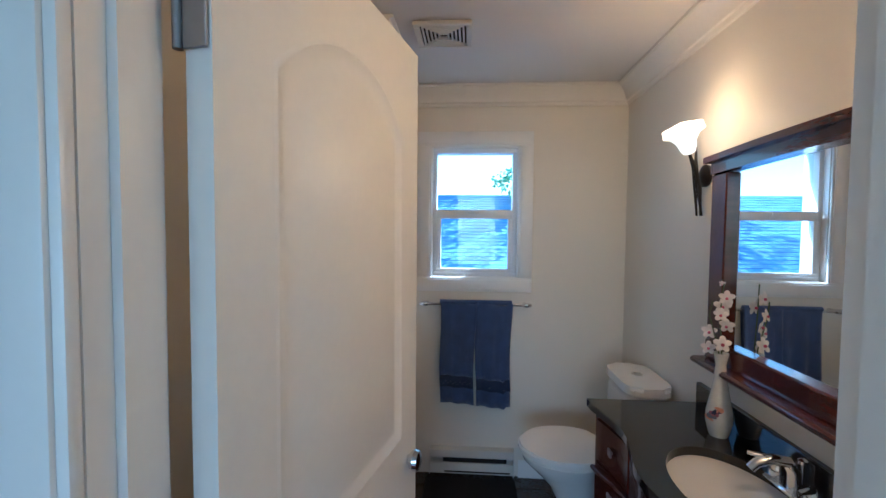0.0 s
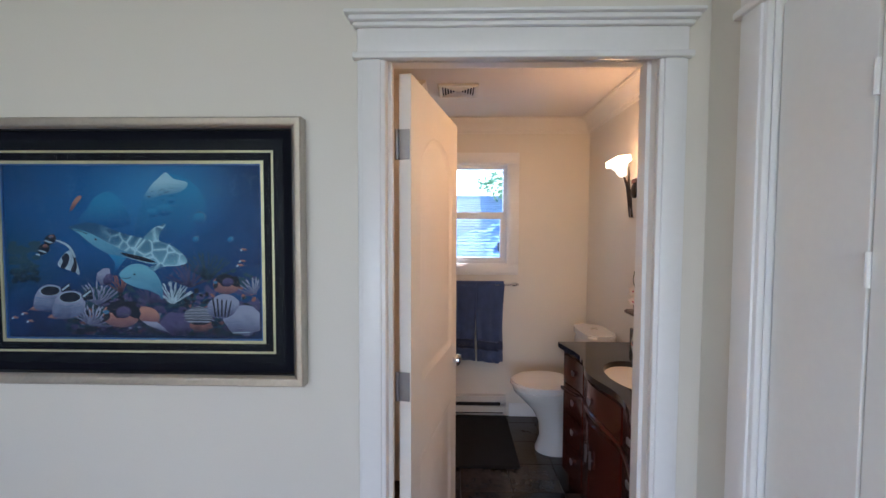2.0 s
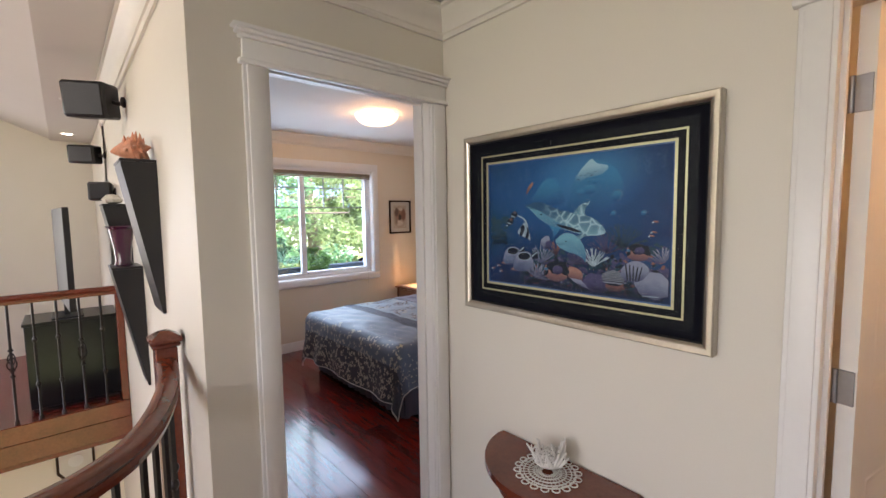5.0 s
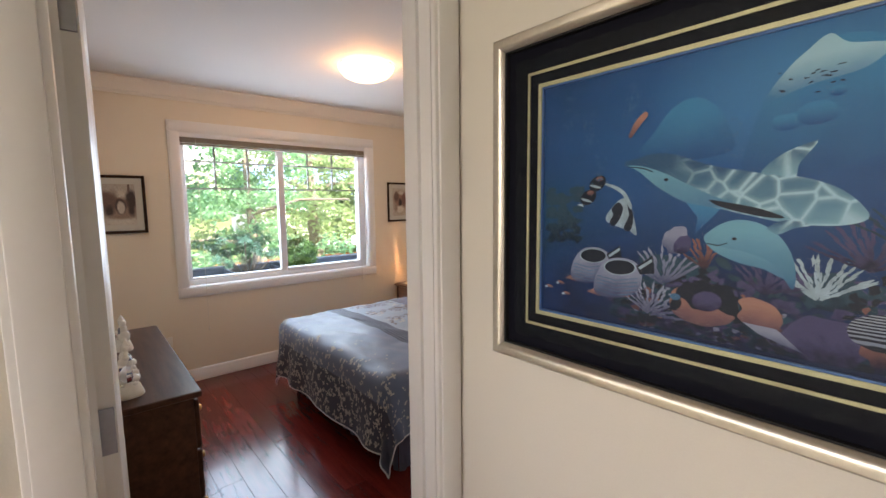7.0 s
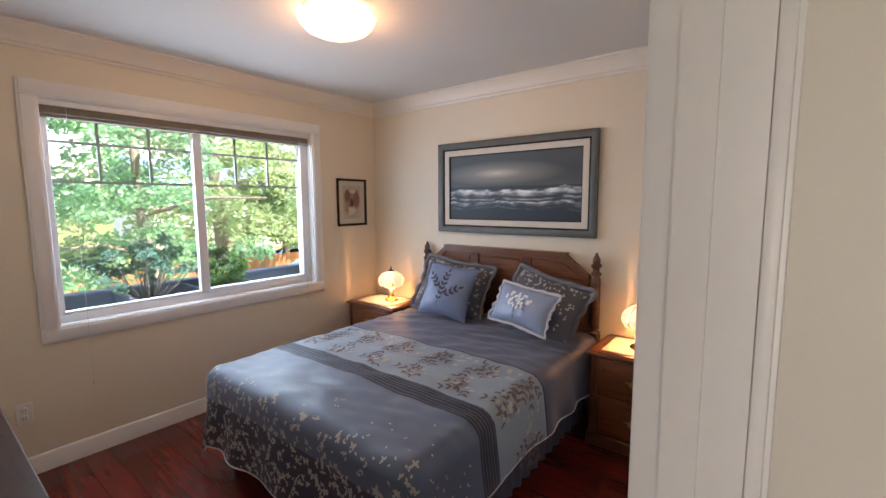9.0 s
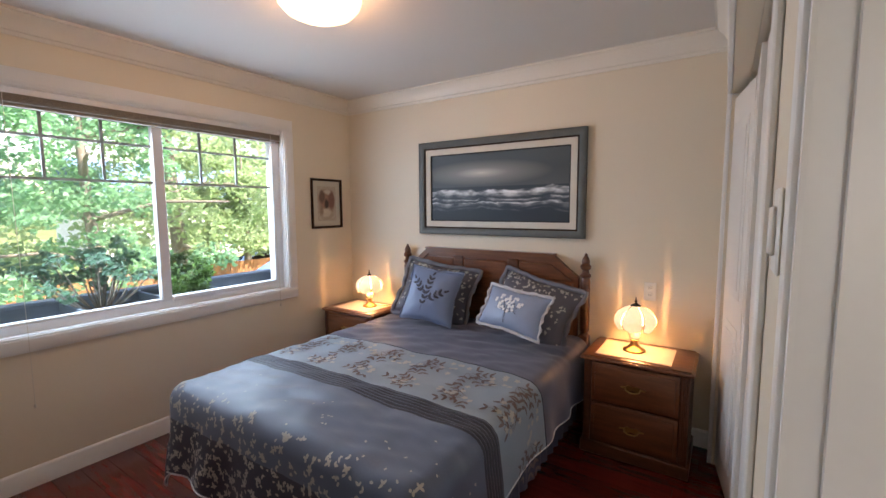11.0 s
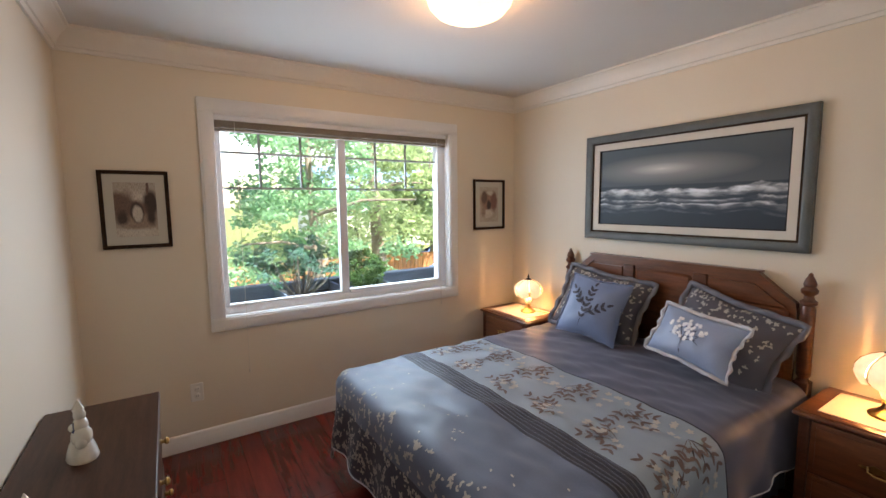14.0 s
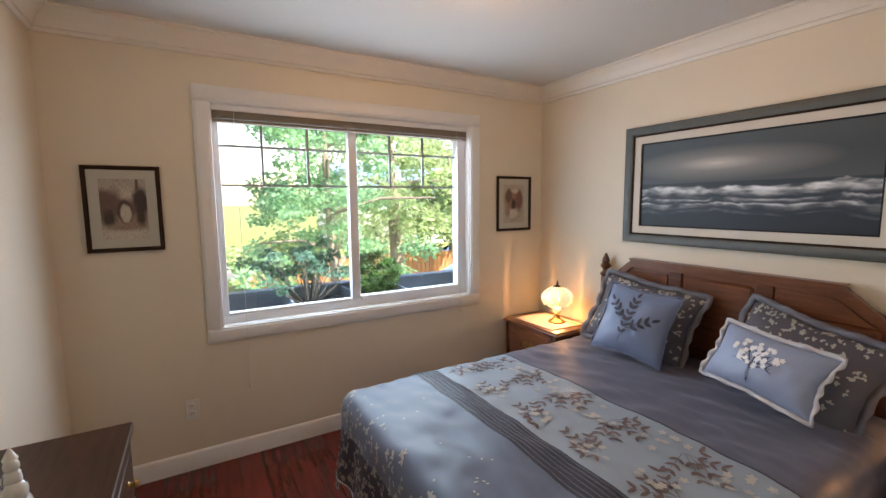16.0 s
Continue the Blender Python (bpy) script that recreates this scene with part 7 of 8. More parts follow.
# orchid in a porcelain vase
VX, VY = 2.588, 1.165
vs = thing("orchid_vase", (VX, VY, VZ), "slender white porcelain vase holding white silk orchids", "vase")
part("vase_body", lathe(bmesh.new(), [(0.028, 0.0), (0.033, 0.012), (0.042, 0.05), (0.041, 0.085), (0.030, 0.14), (0.020, 0.20), (0.016, 0.25), (0.024, 0.29), (0.022, 0.29), (0.012, 0.25)], 28), M_PORC, vs)
q = random.Random(4)
for k in range(5):
    a = 2.6 + k * 0.5
    part("painted_motif", prism(bmesh.new(), [(0.010 * math.cos(t) + 0.01 * q.uniform(-1, 1) - 0.005, 0.07 + 0.011 * math.sin(t) + k * 0.008) for t in (j * math.pi / 4 for j in range(8))], -0.0435, -0.0425, pose(0, 0, 0, 0, 0, -60 + 8 * k)), (M_SHELL, M_GREYL, mat("painted_rose", (0.30, 0.10, 0.13), 0.4), M_TOWELB, M_SHELL)[k], vs)
M_STEMG = mat("green_stem", (0.06, 0.09, 0.03), 0.6, vary=0.3)
M_ORCH = mat("white_orchid_petal", (0.78, 0.73, 0.70), 0.5, vary=0.06, scale=20, sheen=0.2)
M_MAG = mat("magenta_orchid_lip", (0.40, 0.06, 0.13), 0.5, vary=0.3)
for s, lean in enumerate((0.0, -0.035)):
    part("stem", tube(bmesh.new(), [(0, 0, 0.2), (0.004 + lean * 0.3, 0.006, 0.30), (-0.004 + lean, 0.01, 0.42), (lean, 0.0, 0.53 - s * 0.06)], 0.0022, 6), M_STEMG, vs)
for i, (x, y, z) in enumerate(((0.0, -0.02, 0.485), (0.006, 0.014, 0.45), (-0.014, -0.015, 0.425), (0.004, -0.02, 0.39), (-0.008, -0.018, 0.325), (-0.028, 0.03, 0.30), (-0.032, 0.02, 0.36), (0.0, 0.01, 0.53))):
    fl = bmesh.new()
    k = (0.017, 0.019, 0.016)[i % 3] if i < 7 else 0.007
    for j in range(5):
        a = 2 * math.pi * j / 5 + 0.3
        cx, cz = k * 0.75 * math.cos(a), k * 0.75 * math.sin(a)
        bmesh.ops.create_uvsphere(fl, u_segments=10, v_segments=6, radius=k * 0.8, matrix=Matrix.Translation((cx, -0.004 * (j % 2), cz)) @ Matrix.Rotation(-a, 4, "Y") @ Matrix.Diagonal((1.0, 0.14, 0.68, 1)))
    f = part("blossom", fl, M_ORCH, vs)
    f.matrix_basis = pose(x, y, z, q.uniform(-15, 15), 0, q.uniform(-50, 0))
    lp = bmesh.new()
    bmesh.ops.create_uvsphere(lp, u_segments=8, v_segments=6, radius=k * 0.3, matrix=Matrix.Translation((0, -0.008, -0.003)))
    part("lip", lp, M_MAG, f, "magenta centre")

# mirror with an arched mahogany frame
mr = thing("mirror", (BX, 0.775, 1.062), "arched mahogany-framed mirror above the vanity", "mirror")
MH = 0.55


def arch(h, drop, y):
    return h - 0.018 + 0.012 * max(0.0, math.cos(math.pi * y / (2 * MH))) - drop


n = 30
ys = [-MH + 2 * MH * i / n for i in range(n + 1)]
to_wall = Matrix(((0, 1, 0, 0), (1, 0, 0, 0), (0, 0, 1, 0), (0, 0, 0, 1)))
part("top_rail", prism(bmesh.new(), [(y, arch(0.78, 0, y)) for y in ys] + [(y, arch(0.735, 0, y)) for y in reversed(ys)], -0.045, -0.001, to_wall), M_VAN, mr)
part("cornice", prism(bmesh.new(), [(y * 1.03, arch(0.80, 0, y)) for y in ys] + [(y * 1.03, arch(0.778, 0, y)) for y in reversed(ys)], -0.065, -0.001, to_wall), M_VAN, mr)
for s in (-1, 1):
    part("stile", boxes((-0.04, -0.001, s * (MH - 0.095), s * MH, 0.055, 0.716) if s > 0 else (-0.04, -0.001, -MH, -MH + 0.095, 0.055, 0.716), bev=0.005), M_VAN, mr)
part("ledge", boxes((-0.085, -0.001, -MH - 0.03, MH + 0.03, 0.0, 0.025), bev=0.008), M_VAN, mr)
part("bottom_rail", boxes((-0.045, -0.001, -MH, MH, 0.026, 0.10), bev=0.005), M_VAN, mr)
part("mirror_glass", prism(bmesh.new(), [(y, arch(0.745, 0, y)) for y in ys] + [(MH - 0.06, 0.09), (-MH + 0.06, 0.09)], -0.014, -0.010, to_wall), M_MIRROR, mr, "clear mirror glass")

# sconce
sc = thing("wall_sconce", (BX, 1.437, 1.79), "bronze wall sconce with a lit white glass shade", "sconce")
part("back_plate", lathe(bmesh.new(), [(0.045, 0.001), (0.045, 0.010), (0.03, 0.018), (0.008, 0.022)], 22, pose(0, 0, 0, 0, -90)), M_IRON, sc)
for dy, dz in ((-0.02, 0.0), (0.0, 0.01), (0.018, -0.005)):
    part("arm", tube(bmesh.new(), [(-0.02 + dz, dy * 0.5 + 0.01, -0.16), (-0.035, dy, -0.05), (-0.055, -0.01 + dy * 0.3, 0.03), (-0.085, -0.03, 0.085)], [0.004, 0.007, 0.007, 0.006], 8), M_IRON, sc)
part("leaf_blade", tube(bmesh.new(), [(-0.03, 0.0, -0.02), (-0.035, 0.02, 0.06), (-0.03, 0.03, 0.15)], [0.003, 0.007, 0.002], 8), M_IRON, sc)
gs = part("glass_shade", lathe(bmesh.new(), [(0.022, 0.0), (0.030, 0.02), (0.036, 0.05), (0.052, 0.078), (0.075, 0.095), (0.071, 0.095), (0.048, 0.078), (0.030, 0.05), (0.018, 0.012)], 32, pose(-0.098, -0.055, 0.085, 24, -30, 0), 6, 0.07), M_SHADE3, sc, "lit fluted white glass shade")
gs.visible_shadow = False

# second sconce, out of view, inferred from twin reflections on the bath door
copy_thing(sc, pose(BX, 0.19, 1.79))

# toilet
to = thing("toilet", (2.214, 1.79, 0), "white ceramic toilet with the lid down", "toilet")


def egg(r, back, n=36):
    out = []
    for i in range(n):
        a = 2 * math.pi * i / n
        x = math.cos(a)
        out.append((-(r * 1.28 * x if x > 0 else back * x), r * math.sin(a)))
    return out


bw = bmesh.new()
rings = []
for z, k, sh in ((0.0, 0.58, 0.07), (0.02, 0.59, 0.07), (0.10, 0.50, 0.08), (0.20, 0.50, 0.07), (0.28, 0.60, 0.05), (0.35, 0.78, 0.02), (0.40, 0.93, 0.0), (0.425, 0.97, 0.0), (0.432, 0.94, 0.0)):
    rings.append([bw.verts.new((x * k + sh, y * k, z)) for x, y in egg(0.185, 0.20)])
for p, q2 in zip(rings, rings[1:]):
    for i in range(36):
        bw.faces.new((p[i], p[(i + 1) % 36], q2[(i + 1) % 36], q2[i]))
bw.faces.new(rings[0][::-1]), bw.faces.new(rings[-1])
part("bowl", bw, M_CERAM, to)
part("seat", slab([(x * 0.97, y * 0.97) for x, y in egg(0.185, 0.20)], 0.434, 0.450), M_CERAM, to)
ld = slab([(x * 1.04, y * 1.04) for x, y in egg(0.185, 0.20)], 0.452, 0.474)
bmesh.ops.bevel(ld, geom=[e for e in ld.edges if e.verts[0].co.z > 0.47 and e.verts[1].co.z > 0.47], offset=0.010, segments=3, affect="EDGES")
part("lid", ld, M_CERAM, to)
part("tank_base", boxes((0.16, 0.43, -0.15, 0.15, 0.0, 0.40), bev=0.03), M_CERAM, to)
tk = bmesh.new()
box(tk, 0.235, 0.432, -0.19, 0.19, 0.391, 0.775, 0.06, 5)
part("tank", tk, M_CERAM, to)
tk = slab([(0.33 + 0.108 * abs(math.cos(t)) ** 0.45 * (1 if math.cos(t) > 0 else -1), 0.20 * abs(math.sin(t)) ** 0.55 * (1 if math.sin(t) > 0 else -1)) for t in (2 * math.pi * i / 48 for i in range(48))], 0.777, 0.815)
bmesh.ops.bevel(tk, geom=[e for e in tk.edges if e.verts[0].co.z > 0.81 and e.verts[1].co.z > 0.81], offset=0.016, segments=3, affect="EDGES")
part("tank_lid", tk, M_CERAM, to)
part("flush_button", lathe(bmesh.new(), [(0.026, 0.815), (0.027, 0.820), (0.022, 0.823), (0.003, 0.823)], 22, pose(0.33, 0, 0)), M_CHROME, to, "chrome flush button")

to.scale.z = 1.05

# towel bar with two towels
br = thing("towel_bar", (1.748, YN, 1.108), "brushed chrome towel bar under the window", "towel bar")
part("bar", tube(bmesh.new(), [(-0.30, -0.065, 0), (0.30, -0.065, 0)], 0.008, 12), M_CHROME, br)
for s in (-1, 1):
    part("end_cap", lathe(bmesh.new(), [(0.004, -0.03), (0.012, -0.02), (0.017, 0.0), (0.012, 0.02), (0.004, 0.03)], 16, pose(s * 0.315, -0.065, 0, 0, 90)), M_CHROME, br)
    part("post", tube(bmesh.new(), [(s * 0.305, -0.001, 0), (s * 0.305, -0.065, 0)], 0.011, 12), M_CHROME, br)


def towel(x0, x1, z0, seed):
    ob = thing("hand_towel", ((x0 + x1) / 2, YN - 0.065, 1.108), "blue terry hand towel with a woven dark border", "towel", "towels on the bathroom bar")
    w, q = x1 - x0, random.Random(seed)

    def sheet_at(u, s):
        z = 0.011 - s if s < 0 else -s
        y = -0.012 - 0.008 * math.sin(u * 14 + seed) * min(1, s * 3) - 0.005 * noise.noise(Vector((u * 9, s * 6, seed)))
        x = (u - 0.5) * w * (1 - 0.07 * math.sin(min(s, 0.6) * 2.2)) + 0.006 * math.sin(s * 9 + seed)
        return Vector((x, y, z + 0.012 - (0.012 * u * seed % 0.02)))

    def strip(s0, s1, back=False):
        bm = bmesh.new()
        nu, ns = 16, max(2, int((s1 - s0) / 0.03))
        g = [[bm.verts.new(sheet_at(i / nu, s0 + (s1 - s0) * j / ns) + Vector((0, 0.03 if back else 0, 0))) for i in range(nu + 1)] for j in range(ns + 1)]
        for a, b in zip(g, g[1:]):
            for i in range(nu):
                bm.faces.new((a[i], a[i + 1], b[i + 1], b[i]))
        return bm
    drop = 1.108 - z0
    for nm, a, b, mt, lb in (("towel_front", 0.0, drop - 0.17, M_TOWEL, ""), ("towel_border", drop - 0.17, drop - 0.10, M_TOWELB, "dark woven border"), ("towel_hem", drop - 0.10, drop, M_TOWEL, "")):
        part(nm, strip(a, b), mt, ob, lb).modifiers.new("thickness", "SOLIDIFY").thickness = 0.006
    part("towel_back", strip(0.0, drop - 0.05, True), M_TOWEL, ob)
    part("towel_fold", tube(bmesh.new(), [(-w / 2, 0.002, 0.012), (w / 2, 0.002, 0.012)], 0.016, 12), M_TOWEL, ob)
    dots = bmesh.new()
    for i in range(14):
        c = sheet_at((i + 0.5) / 14, drop - 0.135 + 0.012 * (i % 2))
        bmesh.ops.create_uvsphere(dots, u_segments=6, v_segments=4, radius=0.005, matrix=Matrix.Translation(c + Vector((0, -0.004, 0))) @ Matrix.Diagonal((1.3, 0.3, 0.8, 1)))
    part("border_motif", dots, M_PLUM, ob)


towel(1.530, 1.752, 0.485, 1)
towel(1.749, 1.970, 0.470, 2)

# heater, vent, mat, shower post
ht = thing("baseboard_heater", (1.735, YN, 0.0), "cream enamel electric baseboard heater", "heater")
part("housing", boxes((-0.26, 0.26, -0.055, -0.001, 0.03, 0.10), (-0.26, 0.26, -0.06, -0.001, 0.135, 0.185), (-0.26, 0.26, -0.012, -0.001, 0.10, 0.135), bev=0.004), M_HEAT, ht)
part("slot", boxes((-0.18, 0.22, -0.045, -0.013, 0.101, 0.134)), M_DARK, ht)
for s in (-1, 1):
    part("end_cap", boxes((s * 0.262 - 0.002, s * 0.262 + 0.002, -0.062, -0.001, 0.025, 0.188), bev=0.001), M_HEAT, ht)
part("foot_slot", boxes((-0.17, 0.24, -0.056, -0.05, 0.040, 0.050)), M_DARK, ht)
vt = thing("ceiling_vent", (1.588, 1.585, CEIL), "cream square ceiling fan grille", "vent")
part("frame", boxes((-0.125, 0.125, -0.125, -0.10, -0.018, -0.001), (-0.125, 0.125, 0.10, 0.125, -0.018, -0.001), (-0.125, -0.10, -0.10, 0.10, -0.018, -0.001), (0.10, 0.125, -0.10, 0.10, -0.018, -0.001), bev=0.004), M_HEAT, vt)
part("backing", boxes((-0.10, 0.10, -0.10, 0.10, -0.004, -0.001)), M_DARK, vt)
for i in range(5):
    r = 0.092 - i * 0.017
    part("louvre", boxes((-r, r, -r, -r + 0.007, -0.016, -0.005), (-r, r, r - 0.007, r, -0.016, -0.005), (-r, -r + 0.007, -r + 0.007, r - 0.007, -0.016, -0.005), (r - 0.007, r, -r + 0.007, r - 0.007, -0.016, -0.005)), M_HEAT, vt)
mt = bmesh.new()
box(mt, 1.45, 2.005, 1.52, 2.26, 0.001, 0.022, 0.010, 3)
for v in mt.verts:
    if v.co.z > 0.015:
        v.co.z += 0.004 * noise.noise(v.co * 40)
tagged(new("bath_mat", mesh("bath_mat", mt, M_RUG)), "black deep-pile bath mat on the dark tiles", "bath mat")
sp = thing("shower_frame", (1.375, 2.20, 0), "white shower enclosure post with dark hinges", "shower frame")
part("post", boxes((-0.012, 0.006, -0.02, 0.02, 0.0, 2.05), (-0.07, -0.012, -0.03, 0.10, 0.0, 0.45), bev=0.003), M_VINYL, sp)
for z in (1.02, 1.78):
    part("hinge", boxes((0.007, 0.016, -0.022, 0.022, z - 0.04, z + 0.04), bev=0.003), M_IRON, sp)

# ---- outside ----
M_GRASS = mat("summer_lawn", (0.12, 0.15, 0.035), 0.9, vary=0.4, scale=0.7, fine=12, bump=0.1)
M_ROAD = mat("pale_asphalt", (0.12, 0.12, 0.115), 0.85, vary=0.2, scale=0.8, fine=30, bump=0.05)
M_LEAFT = mat("sunlit_tree_leaf", (0.36, 0.48, 0.24), 0.5, vary=0.5, scale=0.9, fine=8, bump=0, sheen=0.1)
M_LEAFD = mat("cedar_leaf", (0.22, 0.44, 0.24), 0.5, vary=0.5, scale=0.9, fine=8, bump=0)
M_BUSHL = mat("boxwood_leaf", (0.10, 0.19, 0.04), 0.5, vary=0.5, scale=9, fine=40, bump=0)
M_SHRUB = mat("shrub_leaf", (0.11, 0.22, 0.13), 0.45, vary=0.5, scale=9, fine=40, bump=0)
M_BARK = mat("pale_bark", (0.23, 0.19, 0.15), 0.9, vary=0.4, scale=3, fine=18, bump=0.4, stretch=(3, 3, 0.6))
M_PLANT = mat("weathered_grey_board", (0.24, 0.28, 0.33), 0.8, vary=0.25, scale=4, fine=60, bump=0.06, stretch=(8, 1, 8))
M_SOIL = mat("dark_potting_soil", (0.03, 0.024, 0.018), 0.95, vary=0.4, scale=20, fine=120, bump=0.4)
M_FENCE = mat("orange_cedar_fence", (0.40, 0.17, 0.07), 0.8, vary=0.25, scale=2, fine=30, random_amount=0.3)
M_CAR = mat("black_car_paint", (0.012, 0.013, 0.016), 0.15, vary=0.1, coat=0.6, bump=0)
M_TYRE = mat("tyre_rubber", (0.015, 0.015, 0.015), 0.9)
M_SIDING = mat("white_house_siding", (0.70, 0.70, 0.68), 0.7, vary=0.05, scale=1, fine=20)
M_SHING = mat("grey_shingle", (0.13, 0.23, 0.40), 0.9, vary=0.35, scale=4, fine=60, bump=0.15)
for m_ in (M_LEAFT, M_LEAFD, M_BUSHL, M_SHRUB):
    nt = m_.node_tree
    pb, out = nt.nodes["Principled BSDF"], nt.nodes["Material Output"]
    tr, mx = nt.nodes.new("ShaderNodeBsdfTranslucent"), nt.nodes.new("ShaderNodeMixShader")
    mx.inputs[0].default_value = 0.55
    src = pb.inputs["Base Color"].links[0].from_socket
    nt.links.new(src, tr.inputs[0])
    nt.links.new(pb.outputs[0], mx.inputs[1]), nt.links.new(tr.outputs[0], mx.inputs[2])
    nt.links.new(mx.outputs[0], out.inputs[0])
GZ = -2.75
tagged(new("ground", mesh("ground", boxes((-900, 900, -900, 900, GZ - 0.3, GZ)), M_GRASS)), "summer lawn and gardens round the house", "ground", kind="structure")
tagged(new("road", mesh("road", boxes((-34, -27, -200, 200, GZ, GZ + 0.02)), M_ROAD)), "pale asphalt street beyond the garden", "road", kind="structure")
tagged(new("pavement", mesh("pavement", boxes((-19, -8, -14, 0.5, GZ, GZ + 0.03)), mat("pale_concrete_drive", (0.42, 0.40, 0.36), 0.85, vary=0.15, scale=0.8, fine=20))), "pale concrete driveway", "pavement", kind="structure")


def leaf_cloud(bm, centres, count, size, q, flat=0.6):
    """Many small leaf blades round clump centres of (place, radius)."""
    total = sum(r ** 2 for _, r in centres)
    for c, r in centres:
        for _ in range(int(count * r * r / total)):
            d = Vector((q.gauss(0, 1), q.gauss(0, 1), q.gauss(0, flat)))
            d = d.normalized() * r * (0.35 + 0.65 * q.random() ** 0.5)
            p = c + Vector((d.x, d.y, d.z * 0.75))
            a = Vector((q.uniform(-1, 1), q.uniform(-1, 1), q.uniform(-0.7, 0.4))).normalized()
            b = a.cross(Vector((q.uniform(-1, 1), q.uniform(-1, 1), q.uniform(-1, 1)))).normalized()
            s = size * q.uniform(0.6, 1.3)
            vs = [bm.verts.new(p + a * x * s + b * y * s) for x, y in ((0, 0), (0.5, 0.28), (1, 0), (0.5, -0.28))]
            bm.faces.new(vs)


def tree(m, height, trunk_r, clumps, leaf_count, leaf_size, material, label, seed, limbs=9):
    ob = thing("tree", m, label, "tree")
    q = random.Random(seed)
    bm = bmesh.new()
    lean = q.uniform(-0.04, 0.04)
    line_ = [Vector((lean * z + 0.12 * math.sin(z * 0.5), 0.08 * math.sin(z * 0.7 + 1), z)) for z in [height * i / 10 for i in range(11)]]
    tube(bm, line_, [trunk_r * (1.25 if i == 0 else 1 - 0.085 * i) for i in range(11)], 12)
    for i in range(limbs):
        j = 3 + i * 6 // limbs
        a = i * 2.4 + q.uniform(-0.4, 0.4)
        ln = q.uniform(1.6, 2.6)
        s = line_[j]
        tube(bm, [s, s + Vector((math.cos(a), math.sin(a), 0.3)) * ln * 0.5, s + Vector((math.cos(a), math.sin(a), 0.15)) * ln], [trunk_r * 0.3, trunk_r * 0.2, 0.02], 7)
    part("trunk", bm, M_BARK, ob, "pale bark trunk with limbs")
    lv = bmesh.new()
    leaf_cloud(lv, [(Vector(c), r) for c, r in clumps], leaf_count, leaf_size, q, 0.6)
    d = bpy.data.meshes.new("crown")
    lv.to_mesh(d)
    lv.free()
    d.materials.append(material)
    cr = new("crown", d)
    cr.parent = ob
    return ob


q = random.Random(21)
clumps = []
for i in range(80):
    z = q.uniform(2.6, 10.5)
    r = 4.6 * (1 - max(0, z - 5) / 7.5)
    a = q.uniform(0, 6.28)
    k = r * q.random() ** 0.5
    clumps.append(((k * math.cos(a), k * math.sin(a), z), q.uniform(0.5, 1.0)))
tree(pose(-14.2, 5.9, GZ), 9.5, 0.32, clumps, 20000, 0.17, M_LEAFT, "tall sunlit spreading tree with a pale trunk", 31)
clumps = []
for i in range(80):
    z = q.uniform(1.9, 8.5)
    r = 2.7 * (1 - (z - 1.9) / 8.5)
    a = q.uniform(0, 6.28)
    k = r * q.random() ** 0.5
    clumps.append(((k * math.cos(a), k * math.sin(a), z), q.uniform(0.25, 0.6)))
tree(pose(-10.4, 2.6, GZ), 8.0, 0.17, clumps, 17000, 0.12, M_LEAFD, "dense green garden tree in front of the street", 32)
clumps = []
for i in range(60):
    z = q.uniform(2.0, 7.5)
    r = 3.4
    a, k = q.uniform(0, 6.28), 3.4 * q.random() ** 0.5
    clumps.append(((k * math.cos(a), k * math.sin(a), z), q.uniform(0.5, 1.0)))
tree(pose(-21, -3.5, GZ), 7.0, 0.25, clumps, 14000, 0.34, M_LEAFT, "pale green tree across the driveway", 33)
tree(pose(-23, 13.5, GZ), 7.5, 0.25, clumps, 14000, 0.34, M_LEAFT, "sunlit tree beyond the fence", 34)
clumps = []
for i in range(46):
    z, a, k = q.uniform(4.5, 10.5), q.uniform(0, 6.28), 3.0 * q.random() ** 0.5
    clumps.append(((k * math.cos(a), k * math.sin(a), z), q.uniform(0.4, 0.9)))
tree(pose(5.4, 9.4, GZ), 9.0, 0.24, clumps, 26000, 0.12, M_LEAFD, "leafy tree shading the neighbouring roof", 35)
hd = bmesh.new()
leaf_cloud(hd, [(Vector((-24 + q.uniform(-0.8, 0.8), -16 + 0.9 * i + q.uniform(-0.3, 0.3), GZ + q.uniform(0.3, 2.0))), q.uniform(0.6, 1.0)) for i in range(60)], 15000, 0.3, q)
d = bpy.data.meshes.new("hedge")
hd.to_mesh(d)
d.materials.append(M_LEAFT)
tagged(new("hedge", d), "sunlit garden hedge along the street", "hedge", kind="stuff")

# fence
fe = thing("fence", (-22.5, 10.0, GZ), "orange-stained cedar board fence", "fence")
bd = None
for i in range(60):
    m = pose(0, -8 + i * 0.27, 0)
    if bd is None:
        bd = part("fence_board", boxes((-0.015, 0.015, 0, 0.25, 0.05, 1.35), bev=0.004), M_FENCE, fe)
        bd.matrix_basis = m
    else:
        again(bd, fe, m)
for z in (0.35, 1.1):
    part("fence_rail", boxes((-0.06, -0.016, -8, 8.2, z - 0.045, z + 0.045)), M_FENCE, fe)

